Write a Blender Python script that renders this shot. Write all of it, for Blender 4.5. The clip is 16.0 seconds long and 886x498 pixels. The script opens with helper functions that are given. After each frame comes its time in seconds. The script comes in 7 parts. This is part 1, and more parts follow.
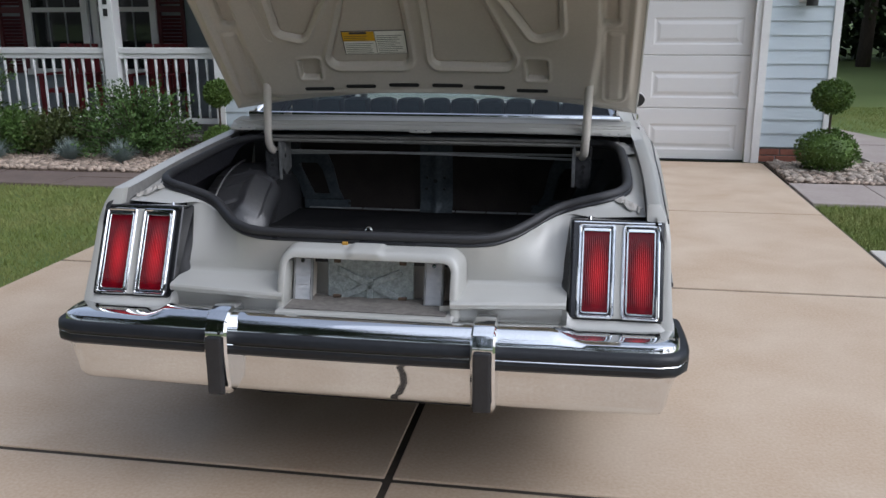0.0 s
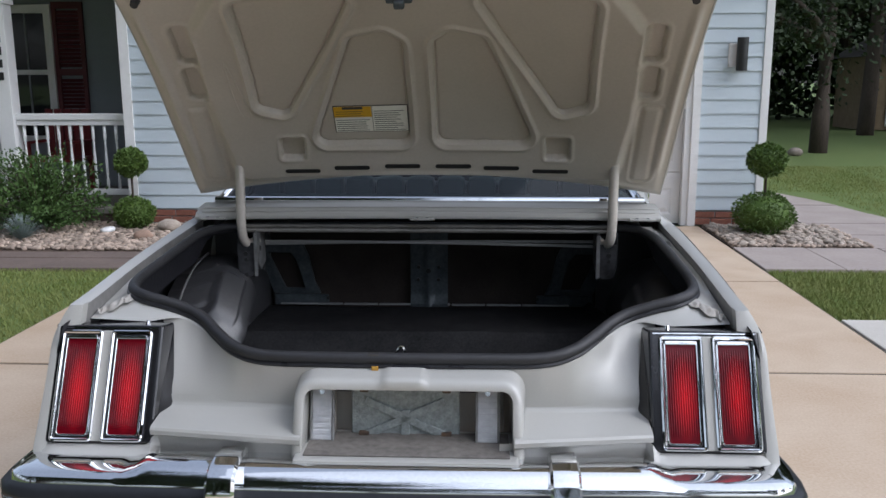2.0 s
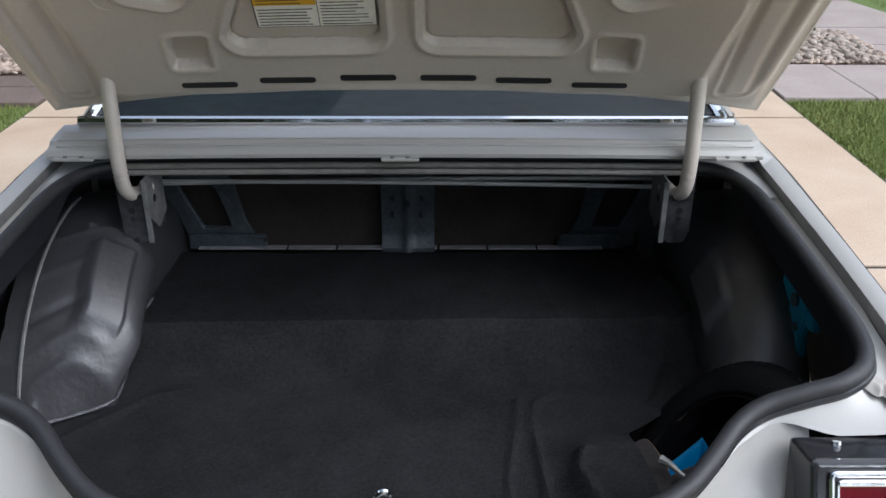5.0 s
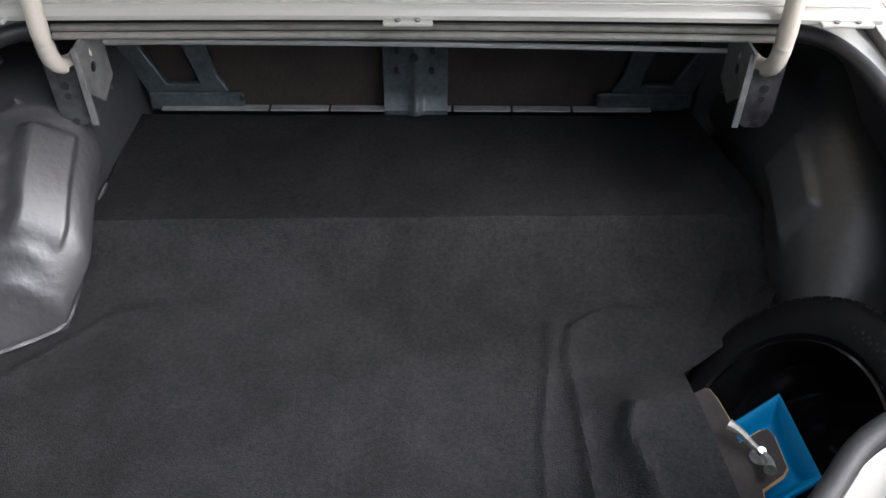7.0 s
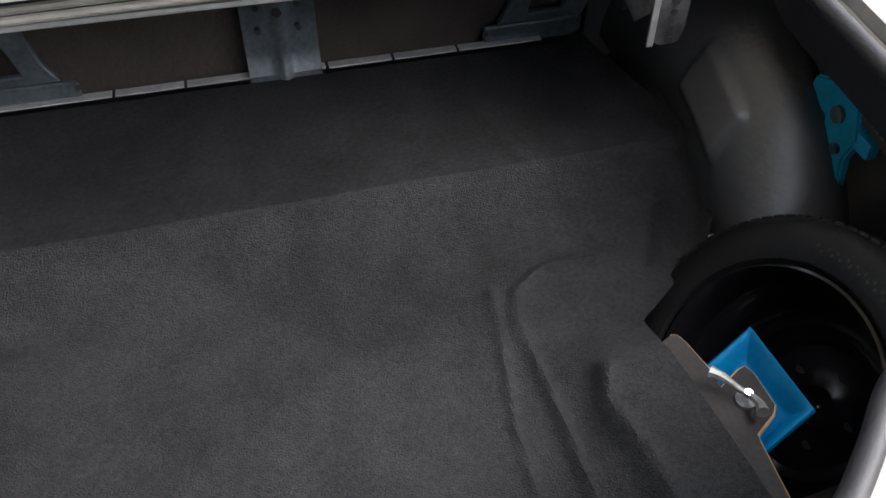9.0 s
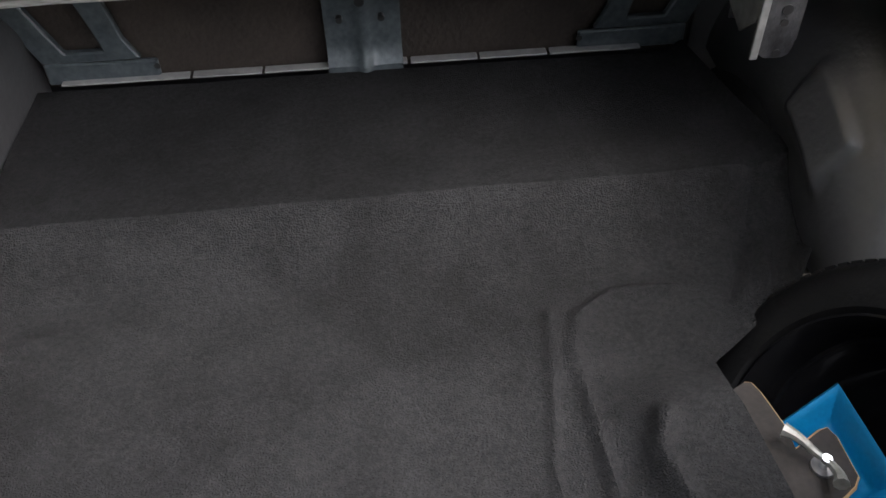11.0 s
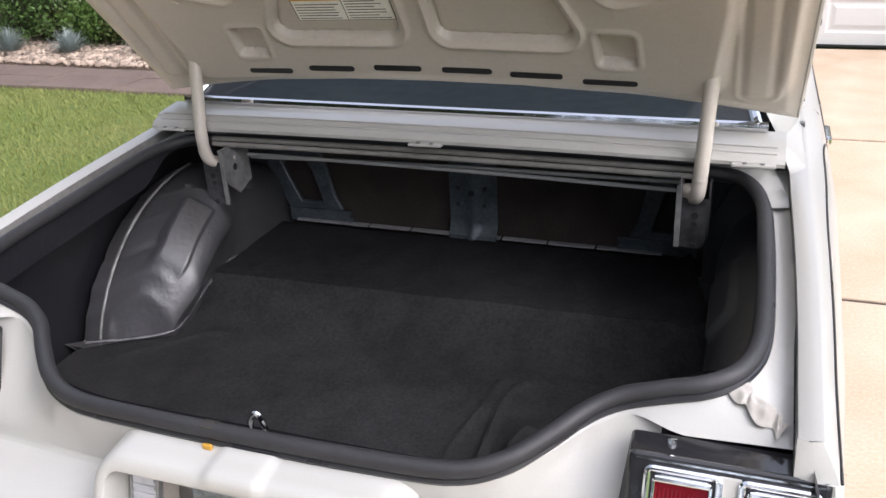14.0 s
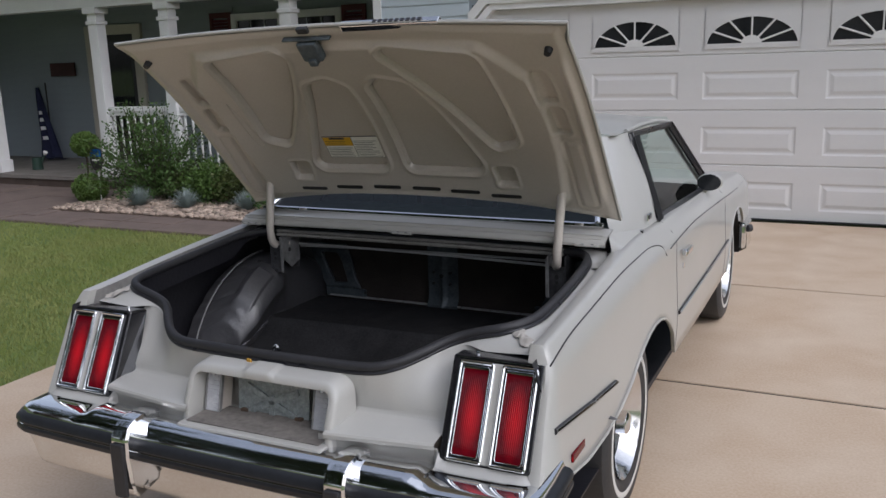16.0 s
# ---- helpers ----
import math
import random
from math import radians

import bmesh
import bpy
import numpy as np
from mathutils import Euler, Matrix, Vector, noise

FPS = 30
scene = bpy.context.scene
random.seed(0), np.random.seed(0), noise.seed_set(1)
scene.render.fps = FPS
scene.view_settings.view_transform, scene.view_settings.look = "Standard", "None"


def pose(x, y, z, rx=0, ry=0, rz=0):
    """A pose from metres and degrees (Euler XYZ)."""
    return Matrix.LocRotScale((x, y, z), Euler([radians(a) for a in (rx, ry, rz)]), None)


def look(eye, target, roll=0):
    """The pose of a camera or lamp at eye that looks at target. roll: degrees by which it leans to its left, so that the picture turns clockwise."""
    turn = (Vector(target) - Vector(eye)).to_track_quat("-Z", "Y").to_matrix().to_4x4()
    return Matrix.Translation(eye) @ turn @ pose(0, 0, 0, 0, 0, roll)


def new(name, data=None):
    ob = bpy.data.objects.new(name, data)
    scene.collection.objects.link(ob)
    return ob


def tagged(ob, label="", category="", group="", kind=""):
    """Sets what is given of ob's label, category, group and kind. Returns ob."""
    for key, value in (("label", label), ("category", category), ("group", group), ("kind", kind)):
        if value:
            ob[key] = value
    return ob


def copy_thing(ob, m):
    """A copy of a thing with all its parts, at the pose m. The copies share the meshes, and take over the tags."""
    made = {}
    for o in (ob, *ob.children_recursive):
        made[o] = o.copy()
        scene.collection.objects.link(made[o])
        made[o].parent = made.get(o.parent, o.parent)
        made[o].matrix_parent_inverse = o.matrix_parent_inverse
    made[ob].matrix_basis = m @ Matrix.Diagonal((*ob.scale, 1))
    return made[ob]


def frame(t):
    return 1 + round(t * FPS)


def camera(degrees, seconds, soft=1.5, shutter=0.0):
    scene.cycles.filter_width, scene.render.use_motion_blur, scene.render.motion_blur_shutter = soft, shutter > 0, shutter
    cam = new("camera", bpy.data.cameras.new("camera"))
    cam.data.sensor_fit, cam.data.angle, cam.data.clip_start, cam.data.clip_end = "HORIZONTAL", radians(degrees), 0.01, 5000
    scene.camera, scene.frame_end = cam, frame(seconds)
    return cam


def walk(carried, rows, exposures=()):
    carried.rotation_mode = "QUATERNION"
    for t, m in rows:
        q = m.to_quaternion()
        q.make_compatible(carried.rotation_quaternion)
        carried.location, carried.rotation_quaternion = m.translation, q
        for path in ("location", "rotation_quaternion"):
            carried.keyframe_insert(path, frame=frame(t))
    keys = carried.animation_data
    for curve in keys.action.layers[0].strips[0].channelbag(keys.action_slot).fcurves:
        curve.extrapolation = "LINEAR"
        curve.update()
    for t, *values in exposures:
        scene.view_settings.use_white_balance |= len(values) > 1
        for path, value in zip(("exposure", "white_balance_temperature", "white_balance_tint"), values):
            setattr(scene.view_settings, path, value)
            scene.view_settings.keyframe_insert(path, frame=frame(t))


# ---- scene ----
cam = camera(54.7, 16.0)
PATH = [
    (0, (0.604, 0.706, 1.372), (0.279, 2.612, 0.86), -0.2),
    (0.5, (0.395, 0.738, 1.38), (0.153, 2.663, 0.896), -0.3),
    (1, (0.277, 0.801, 1.388), (0.097, 2.745, 0.954), -0.1),
    (1.5, (0.219, 0.94, 1.4), (0.088, 2.896, 1.007), -0.1),
    (2, (0.187, 1.102, 1.412), (0.093, 3.063, 1.03), -0.2),
    (2.5, (0.153, 1.289, 1.45), (0.087, 3.244, 1.034), -0.5),
    (3, (0.119, 1.452, 1.488), (0.076, 3.395, 1.014), -1.1),
    (3.2, (0.129, 1.518, 1.487), (0.075, 3.455, 0.993), -1.4),
    (5.3, (0.062, 2.21, 1.614), (0.073, 3.965, 0.656), 0.2),
    (5.5, (0.055, 2.262, 1.614), (0.064, 3.992, 0.611), 0.2),
    (6, (0.036, 2.395, 1.618), (0.048, 4.05, 0.495), 0.5),
    (6.5, (0.049, 2.503, 1.626), (0.041, 4.072, 0.385), 0.2),
    (7, (0.042, 2.553, 1.617), (0.05, 4.05, 0.291), 0.4),
    (7.5, (0.04, 2.588, 1.605), (0.095, 4.023, 0.213), 0.3),
    (8, (0.03, 2.632, 1.565), (0.171, 4.041, 0.153), 0.1),
    (8.2, (0.013, 2.651, 1.544), (0.206, 4.057, 0.135), 0.2),
    (10.3, (-0.099, 2.804, 1.541), (0.299, 4.101, 0.071), -0.1),
    (10.5, (-0.082, 2.803, 1.536), (0.255, 4.12, 0.069), -0.3),
    (11, (0.033, 2.782, 1.477), (0.124, 4.197, 0.066), -1.8),
    (11.5, (0.106, 2.748, 1.471), (-0.021, 4.193, 0.094), -2.0),
    (12, (0.159, 2.676, 1.488), (-0.139, 4.14, 0.157), -2.3),
    (12.5, (0.237, 2.581, 1.507), (-0.193, 4.09, 0.267), -2.9),
    (13, (0.339, 2.462, 1.551), (-0.157, 4.029, 0.412), -2.7),
    (13.5, (0.515, 2.303, 1.577), (-0.071, 3.932, 0.575), -3.1),
    (14, (0.668, 2.084, 1.580), (0.034, 3.779, 0.742), -3.0),
    (14.5, (0.88, 1.861, 1.585), (0.161, 3.595, 0.894), -2.9),
    (15, (1.123, 1.619, 1.588), (0.337, 3.369, 1.023), -2.8),
    (15.5, (1.306, 1.355, 1.591), (0.481, 3.113, 1.113), -2.1),
    (16, (1.478, 1.091, 1.603), (0.626, 2.848, 1.171), -1.8),
]
EXPOSURES = [(0, 0.35, 5700, 11), (2.0, 0.48, 5700, 12), (3.2, 0.72, 5700, 12), (5.5, 1.08, 5800, 11), (6.5, 1.65, 6050, 12), (7.5, 2.15, 6150, 12), (11.5, 2.3, 6450, 12), (12.5, 2.25, 6450, 13), (13.0, 2.0, 6500, 15), (13.5, 1.7, 6250, 17), (14.0, 1.4, 6150, 16), (14.5, 1.1, 5850, 14), (15.5, 0.45, 5750, 13), (16, 0.18, 5900, 14)]
walk(cam, [(t, look(eye, target, roll)) for t, eye, target, roll in PATH], EXPOSURES)

# ---- world, sun ----
world = bpy.data.worlds.new("overcast_sky")
scene.world = world
world.use_nodes = True
wn, wl = world.node_tree.nodes, world.node_tree.links
sky = wn.new("ShaderNodeTexSky")
sky.sky_type, sky.sun_disc = "NISHITA", False
sky.sun_elevation, sky.sun_rotation = radians(47), radians(114)
sky.air_density, sky.dust_density = 1.2, 4.0
grey = wn.new("ShaderNodeHueSaturation")
grey.inputs["Saturation"].default_value = 0.42
wl.new(sky.outputs[0], grey.inputs["Color"])
wl.new(grey.outputs[0], wn["Background"].inputs[0])
wn["Background"].inputs[1].default_value = 0.15
sun = new("sun", bpy.data.lights.new("sun", "SUN"))
sun.data.energy, sun.data.angle, sun.data.color = 0.65, radians(110), (1.0, 0.98, 0.95)
sun.matrix_world = look((8, -3.5, 9.5), (0, 0, 0))

# ---- materials ----
def mat(name, a, b=None, rough=0.5, metal=0.0, scale=6.0, fine=60.0, bump=0.0, bump_scale=80.0, coat=0.0, spec=0.5, mix=0.5, random_tint=0.0, coords="Object", stretch=(1, 1, 1), rough_var=0.1, swirl=0.0, coat_rough=0.05):
    """A surface with colour variation at two scales, uneven gloss and fine relief."""
    m = bpy.data.materials.new(name)
    m.use_nodes = True
    n, l = m.node_tree.nodes, m.node_tree.links
    p = n["Principled BSDF"]
    b = b or tuple(c * 0.85 for c in a)
    tc = n.new("ShaderNodeTexCoord")
    mp = n.new("ShaderNodeMapping")
    mp.inputs["Scale"].default_value = stretch
    l.new(tc.outputs[coords], mp.inputs[0])
    n1, n2 = n.new("ShaderNodeTexNoise"), n.new("ShaderNodeTexNoise")
    n1.inputs["Scale"].default_value, n1.inputs["Detail"].default_value = scale, 4
    n1.inputs["Distortion"].default_value = swirl
    n2.inputs["Scale"].default_value, n2.inputs["Detail"].default_value = fine, 3
    add = n.new("ShaderNodeMath")
    add.operation = "MULTIPLY_ADD"
    add.inputs[1].default_value = 0.45
    half = n.new("ShaderNodeMath")
    half.operation = "MULTIPLY"
    half.inputs[1].default_value = 0.55
    for q in (n1, n2):
        l.new(mp.outputs[0], q.inputs[0])
    l.new(n1.outputs[0], half.inputs[0])
    l.new(n2.outputs[0], add.inputs[0])
    l.new(half.outputs[0], add.inputs[2])
    ramp = n.new("ShaderNodeMapRange")
    ramp.inputs[1].default_value, ramp.inputs[2].default_value = 0.5 - 0.3 * mix, 0.5 + 0.3 * mix
    l.new(add.outputs[0], ramp.inputs[0])
    mx = n.new("ShaderNodeMix")
    mx.data_type = "RGBA"
    l.new(ramp.outputs[0], mx.inputs[0])
    mx.inputs[6].default_value, mx.inputs[7].default_value = (*a, 1), (*b, 1)
    out = mx.outputs[2]
    if random_tint:
        oi = n.new("ShaderNodeObjectInfo")
        hs = n.new("ShaderNodeHueSaturation")
        mr = n.new("ShaderNodeMapRange")
        mr.inputs[3].default_value, mr.inputs[4].default_value = 1 - random_tint, 1 + random_tint
        l.new(oi.outputs["Random"], mr.inputs[0])
        l.new(mr.outputs[0], hs.inputs["Value"])
        l.new(out, hs.inputs["Color"])
        out = hs.outputs[0]
    l.new(out, p.inputs["Base Color"])
    rr = n.new("ShaderNodeMapRange")
    rr.inputs[3].default_value, rr.inputs[4].default_value = max(0.02, rough - rough_var), min(1, rough + rough_var)
    l.new(n1.outputs[0], rr.inputs[0])
    l.new(rr.outputs[0], p.inputs["Roughness"])
    p.inputs["Metallic"].default_value = metal
    p.inputs["Coat Weight"].default_value = coat
    p.inputs["Coat Roughness"].default_value = coat_rough
    p.inputs["Specular IOR Level"].default_value = spec
    if bump:
        n3 = n.new("ShaderNodeTexNoise")
        n3.inputs["Scale"].default_value, n3.inputs["Detail"].default_value = bump_scale, 5
        l.new(mp.outputs[0], n3.inputs[0])
        bp = n.new("ShaderNodeBump")
        bp.inputs["Strength"].default_value, bp.inputs["Distance"].default_value = bump, 0.01
        l.new(n3.outputs[0], bp.inputs["Height"])
        l.new(bp.outputs[0], p.inputs["Normal"])
    return m


def glass(name, tint):
    """Thin glass: clear with a faint tint, and gloss that grows at flat angles."""
    m = bpy.data.materials.new(name)
    m.use_nodes = True
    n, l = m.node_tree.nodes, m.node_tree.links
    n.remove(n["Principled BSDF"])
    tr, gl, mx, fr = n.new("ShaderNodeBsdfTransparent"), n.new("ShaderNodeBsdfGlossy"), n.new("ShaderNodeMixShader"), n.new("ShaderNodeFresnel")
    tr.inputs[0].default_value = (*tint, 1)
    gl.inputs["Roughness"].default_value = 0.02
    fr.inputs["IOR"].default_value = 1.5
    l.new(fr.outputs[0], mx.inputs[0])
    l.new(tr.outputs[0], mx.inputs[1])
    l.new(gl.outputs[0], mx.inputs[2])
    l.new(mx.outputs[0], n["Material Output"].inputs[0])
    return m


def lens_red(name):
    """Ribbed red plastic; the reflector bowl's glow is painted in as a brighter spot."""
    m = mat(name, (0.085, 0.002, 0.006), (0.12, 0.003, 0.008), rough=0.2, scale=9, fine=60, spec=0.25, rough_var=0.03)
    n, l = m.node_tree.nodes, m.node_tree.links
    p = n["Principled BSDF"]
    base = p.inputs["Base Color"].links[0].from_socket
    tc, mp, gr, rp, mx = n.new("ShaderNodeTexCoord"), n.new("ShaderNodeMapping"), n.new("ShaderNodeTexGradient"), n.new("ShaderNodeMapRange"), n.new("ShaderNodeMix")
    # round gradient that paints the glow into the red
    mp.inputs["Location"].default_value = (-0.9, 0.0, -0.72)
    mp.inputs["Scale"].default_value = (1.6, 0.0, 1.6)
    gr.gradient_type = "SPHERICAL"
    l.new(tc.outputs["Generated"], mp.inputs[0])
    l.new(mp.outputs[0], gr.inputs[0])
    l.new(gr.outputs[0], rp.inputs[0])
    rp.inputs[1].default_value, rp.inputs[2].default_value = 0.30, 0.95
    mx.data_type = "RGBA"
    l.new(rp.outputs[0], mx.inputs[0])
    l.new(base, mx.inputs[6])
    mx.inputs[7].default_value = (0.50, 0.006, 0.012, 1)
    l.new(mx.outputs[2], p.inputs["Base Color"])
    return m


PAINT = mat("cream_car_paint", (0.43, 0.425, 0.40), (0.405, 0.40, 0.375), rough=0.32, coat=0.45, scale=2, fine=300, bump=0.01, bump_scale=300, rough_var=0.05)
PAINT_IN = mat("lid_inner_paint", (0.53, 0.485, 0.43), (0.475, 0.435, 0.385), rough=0.38, coat=0.15, scale=5, fine=120, bump=0.03, bump_scale=200)
CHROME = mat("chrome", (0.82, 0.83, 0.84), (0.74, 0.75, 0.76), rough=0.05, metal=1.0, scale=4, fine=150, rough_var=0.03)
RUBBER = mat("black_rubber", (0.018, 0.018, 0.020), (0.027, 0.027, 0.030), rough=0.55, bump=0.1, bump_scale=200)
RUBSTRIP = mat("dark_rub_strip", (0.022, 0.024, 0.028), (0.015, 0.016, 0.018), rough=0.4, scale=8, spec=0.3)
BLACK_PL = mat("black_trim", (0.018, 0.018, 0.022), (0.028, 0.028, 0.03), rough=0.3, scale=10)
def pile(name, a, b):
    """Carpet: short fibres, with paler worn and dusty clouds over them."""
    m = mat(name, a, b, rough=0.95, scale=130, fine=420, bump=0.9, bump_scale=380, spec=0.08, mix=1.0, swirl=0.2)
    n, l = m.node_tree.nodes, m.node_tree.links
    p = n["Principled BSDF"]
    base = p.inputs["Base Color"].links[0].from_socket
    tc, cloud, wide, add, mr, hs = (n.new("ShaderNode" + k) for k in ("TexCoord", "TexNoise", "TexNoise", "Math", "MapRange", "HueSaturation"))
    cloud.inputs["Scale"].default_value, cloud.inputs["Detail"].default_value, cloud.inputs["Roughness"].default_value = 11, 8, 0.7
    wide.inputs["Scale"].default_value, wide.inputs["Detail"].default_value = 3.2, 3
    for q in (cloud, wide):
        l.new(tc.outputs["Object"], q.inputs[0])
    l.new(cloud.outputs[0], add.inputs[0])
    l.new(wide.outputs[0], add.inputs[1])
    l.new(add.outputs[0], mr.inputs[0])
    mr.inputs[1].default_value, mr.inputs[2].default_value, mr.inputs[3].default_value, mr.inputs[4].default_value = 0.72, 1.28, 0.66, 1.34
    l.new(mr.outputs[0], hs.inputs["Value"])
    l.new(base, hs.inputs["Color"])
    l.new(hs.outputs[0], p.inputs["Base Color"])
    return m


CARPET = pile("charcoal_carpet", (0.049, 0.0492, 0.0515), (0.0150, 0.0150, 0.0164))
# same pile made darker, standing in for the shade under the lid
CARPET_REAR = pile("charcoal_carpet_shaded", (0.036, 0.0362, 0.0385), (0.0113, 0.0113, 0.0124))
BLACKPAINT = mat("black_undercoat", (0.050, 0.050, 0.054), (0.033, 0.033, 0.037), rough=0.5, scale=9, fine=90, bump=0.2, bump_scale=75, spec=0.9, coat=1.0, coat_rough=0.42, rough_var=0.08)
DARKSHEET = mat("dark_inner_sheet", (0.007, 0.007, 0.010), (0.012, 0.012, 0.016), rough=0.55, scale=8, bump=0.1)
ZINC = mat("galvanised_plate", (0.42, 0.46, 0.46), (0.16, 0.18, 0.18), rough=0.5, metal=0.3, scale=55, fine=150, bump=0.25, bump_scale=120, mix=0.8)
RUSTY = mat("rusty_clip_steel", (0.13, 0.085, 0.055), (0.05, 0.04, 0.034), rough=0.6, metal=0.3, scale=60, bump=0.3)
STEEL_GR = mat("grey_primer_steel", (0.105, 0.125, 0.138), (0.05, 0.062, 0.07), rough=0.45, metal=0.2, scale=15, fine=90, bump=0.1)
BOARD = mat("brown_fibre_board", (0.055, 0.042, 0.035), (0.022, 0.018, 0.016), rough=0.85, scale=10, fine=140, bump=0.3, mix=0.9)
LIP = mat("bare_steel_lip", (0.30, 0.30, 0.30), (0.18, 0.18, 0.18), rough=0.45, metal=0.4, scale=25)
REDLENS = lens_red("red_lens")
CLEARLENS = mat("clear_ribbed_lens", (0.52, 0.53, 0.55), (0.42, 0.43, 0.46), rough=0.15, coat=0.6, scale=30)
BLUE = mat("blue_jack_paint", (0.002, 0.25, 0.54), (0.002, 0.19, 0.43), rough=0.4, scale=14, fine=150, bump=0.08)
TEAL = mat("teal_jack_paint", (0.002, 0.30, 0.50), (0.003, 0.22, 0.38), rough=0.4, scale=14, fine=150, bump=0.08)
TYRE = mat("tyre_rubber", (0.022, 0.022, 0.024), (0.034, 0.034, 0.035), rough=0.55, scale=10, bump=0.1)
WHITEWALL = mat("whitewall", (0.62, 0.61, 0.58), (0.55, 0.54, 0.5), rough=0.6)
WOODPLY = mat("raw_plywood_edge", (0.50, 0.33, 0.17), (0.40, 0.25, 0.12), rough=0.8, scale=30)
YELLOW = mat("yellow_label", (0.72, 0.42, 0.02), (0.66, 0.38, 0.02), rough=0.5)
PAPER = mat("white_label", (0.88, 0.87, 0.82), (0.80, 0.79, 0.74), rough=0.6, scale=40)
INK = mat("dark_print", (0.05, 0.05, 0.05), (0.08, 0.08, 0.08), rough=0.7)
GLASS = glass("tinted_window_glass", (0.84, 0.93, 0.90))
REARGLASS = glass("dark_rear_glass", (0.42, 0.50, 0.49))
SEAT = mat("dark_teal_vinyl", (0.022, 0.045, 0.05), (0.014, 0.03, 0.034), rough=0.4, scale=20)
CONCRETE = mat("tan_concrete", (0.62, 0.515, 0.395), (0.42, 0.295, 0.19), rough=0.6, scale=2.2, fine=85, bump=0.06, bump_scale=240, mix=0.85, rough_var=0.22, swirl=0.25)
JOINT = mat("joint_dirt", (0.035, 0.027, 0.02), (0.06, 0.048, 0.036), rough=0.9)
WALKDARK = mat("worn_brown_walk", (0.20, 0.15, 0.125), (0.11, 0.085, 0.075), rough=0.8, scale=3, fine=30, bump=0.3, bump_scale=18, mix=0.9)
STONEWALK = mat("stamped_walk", (0.40, 0.345, 0.31), (0.29, 0.245, 0.225), rough=0.8, scale=3, fine=30, bump=0.3, bump_scale=18, mix=0.9)
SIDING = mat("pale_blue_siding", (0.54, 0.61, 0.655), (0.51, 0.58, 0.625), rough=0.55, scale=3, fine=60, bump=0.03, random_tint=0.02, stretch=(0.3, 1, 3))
# siding blue again, darker: the porch roof's shade is in the colour
PORCHWALL = mat("shaded_siding", (0.29, 0.33, 0.355), (0.26, 0.295, 0.32), rough=0.6, scale=3, fine=60)
WHITE = mat("white_paint", (0.80, 0.80, 0.79), (0.74, 0.74, 0.73), rough=0.45, scale=3, fine=50, bump=0.02)
DOORWHITE = mat("garage_door_white", (0.70, 0.695, 0.69), (0.66, 0.655, 0.65), rough=0.4, scale=2, fine=80, bump=0.03, stretch=(0.3, 1, 3))
BRICK = mat("red_brick", (0.27, 0.11, 0.075), (0.19, 0.075, 0.05), rough=0.85, scale=20, bump=0.3, random_tint=0.15)
BURGUNDY = mat("burgundy_shutter", (0.10, 0.012, 0.02), (0.075, 0.01, 0.016), rough=0.5)
DARKGLASS = mat("dark_window_pane", (0.012, 0.014, 0.016), (0.02, 0.022, 0.024), rough=0.04, scale=2, rough_var=0.02)
BLACKMET = mat("black_metal", (0.015, 0.015, 0.016), (0.025, 0.025, 0.026), rough=0.45)
LAWN = mat("lawn_soil", (0.09, 0.15, 0.032), (0.14, 0.175, 0.05), rough=0.95, scale=2.2, fine=40, bump=0.5, bump_scale=60, mix=0.9)
BLADE = mat("grass_blades", (0.145, 0.21, 0.045), (0.29, 0.285, 0.11), rough=0.7, scale=1.3, fine=12, mix=0.9, spec=0.2)
MULCH = mat("bark_mulch", (0.10, 0.065, 0.045), (0.05, 0.034, 0.025), rough=0.95, scale=20, bump=0.6)
ROCK = mat("river_rock", (0.42, 0.36, 0.30), (0.24, 0.20, 0.165), rough=0.75, scale=6, fine=60, random_tint=0.3, bump=0.2)
LEAF = mat("tree_leaves", (0.013, 0.024, 0.008), (0.030, 0.047, 0.014), rough=0.6, scale=0.8, fine=8, spec=0.25, mix=0.8)
BOXLEAF = mat("boxwood_leaves", (0.11, 0.17, 0.035), (0.06, 0.11, 0.022), rough=0.5, scale=6, fine=40, spec=0.3, mix=0.9)
FEATHER = mat("feathery_evergreen", (0.085, 0.15, 0.038), (0.05, 0.095, 0.026), rough=0.6, scale=5, fine=30, spec=0.25, mix=0.9)
SHRUBLEAF = mat("shrub_leaves", (0.085, 0.15, 0.03), (0.05, 0.09, 0.02), rough=0.5, scale=6, fine=30, spec=0.3, mix=0.9)
REDLEAF = mat("reddish_shrub_leaves", (0.08, 0.09, 0.028), (0.05, 0.075, 0.022), rough=0.5, scale=6, fine=30, spec=0.3, mix=0.9)
FESCUE = mat("blue_fescue", (0.32, 0.38, 0.37), (0.22, 0.27, 0.25), rough=0.7, scale=10)
BARK = mat("bark", (0.075, 0.055, 0.042), (0.04, 0.03, 0.024), rough=0.95, scale=8, fine=40, bump=0.6, bump_scale=30, stretch=(1, 1, 0.25))
NAVY = mat("navy_flag_cloth", (0.015, 0.02, 0.06), (0.01, 0.013, 0.04), rough=0.85, scale=12)

# ---- builders ----
def thing(name, at, label, category, group="", kind=""):
    ob = new(name)
    ob.location = at
    ob.empty_display_size = 0.1
    return tagged(ob, label, category, group, kind)


def origin(ob):
    while ob.parent:
        ob = ob.parent
    return Vector(ob.location)


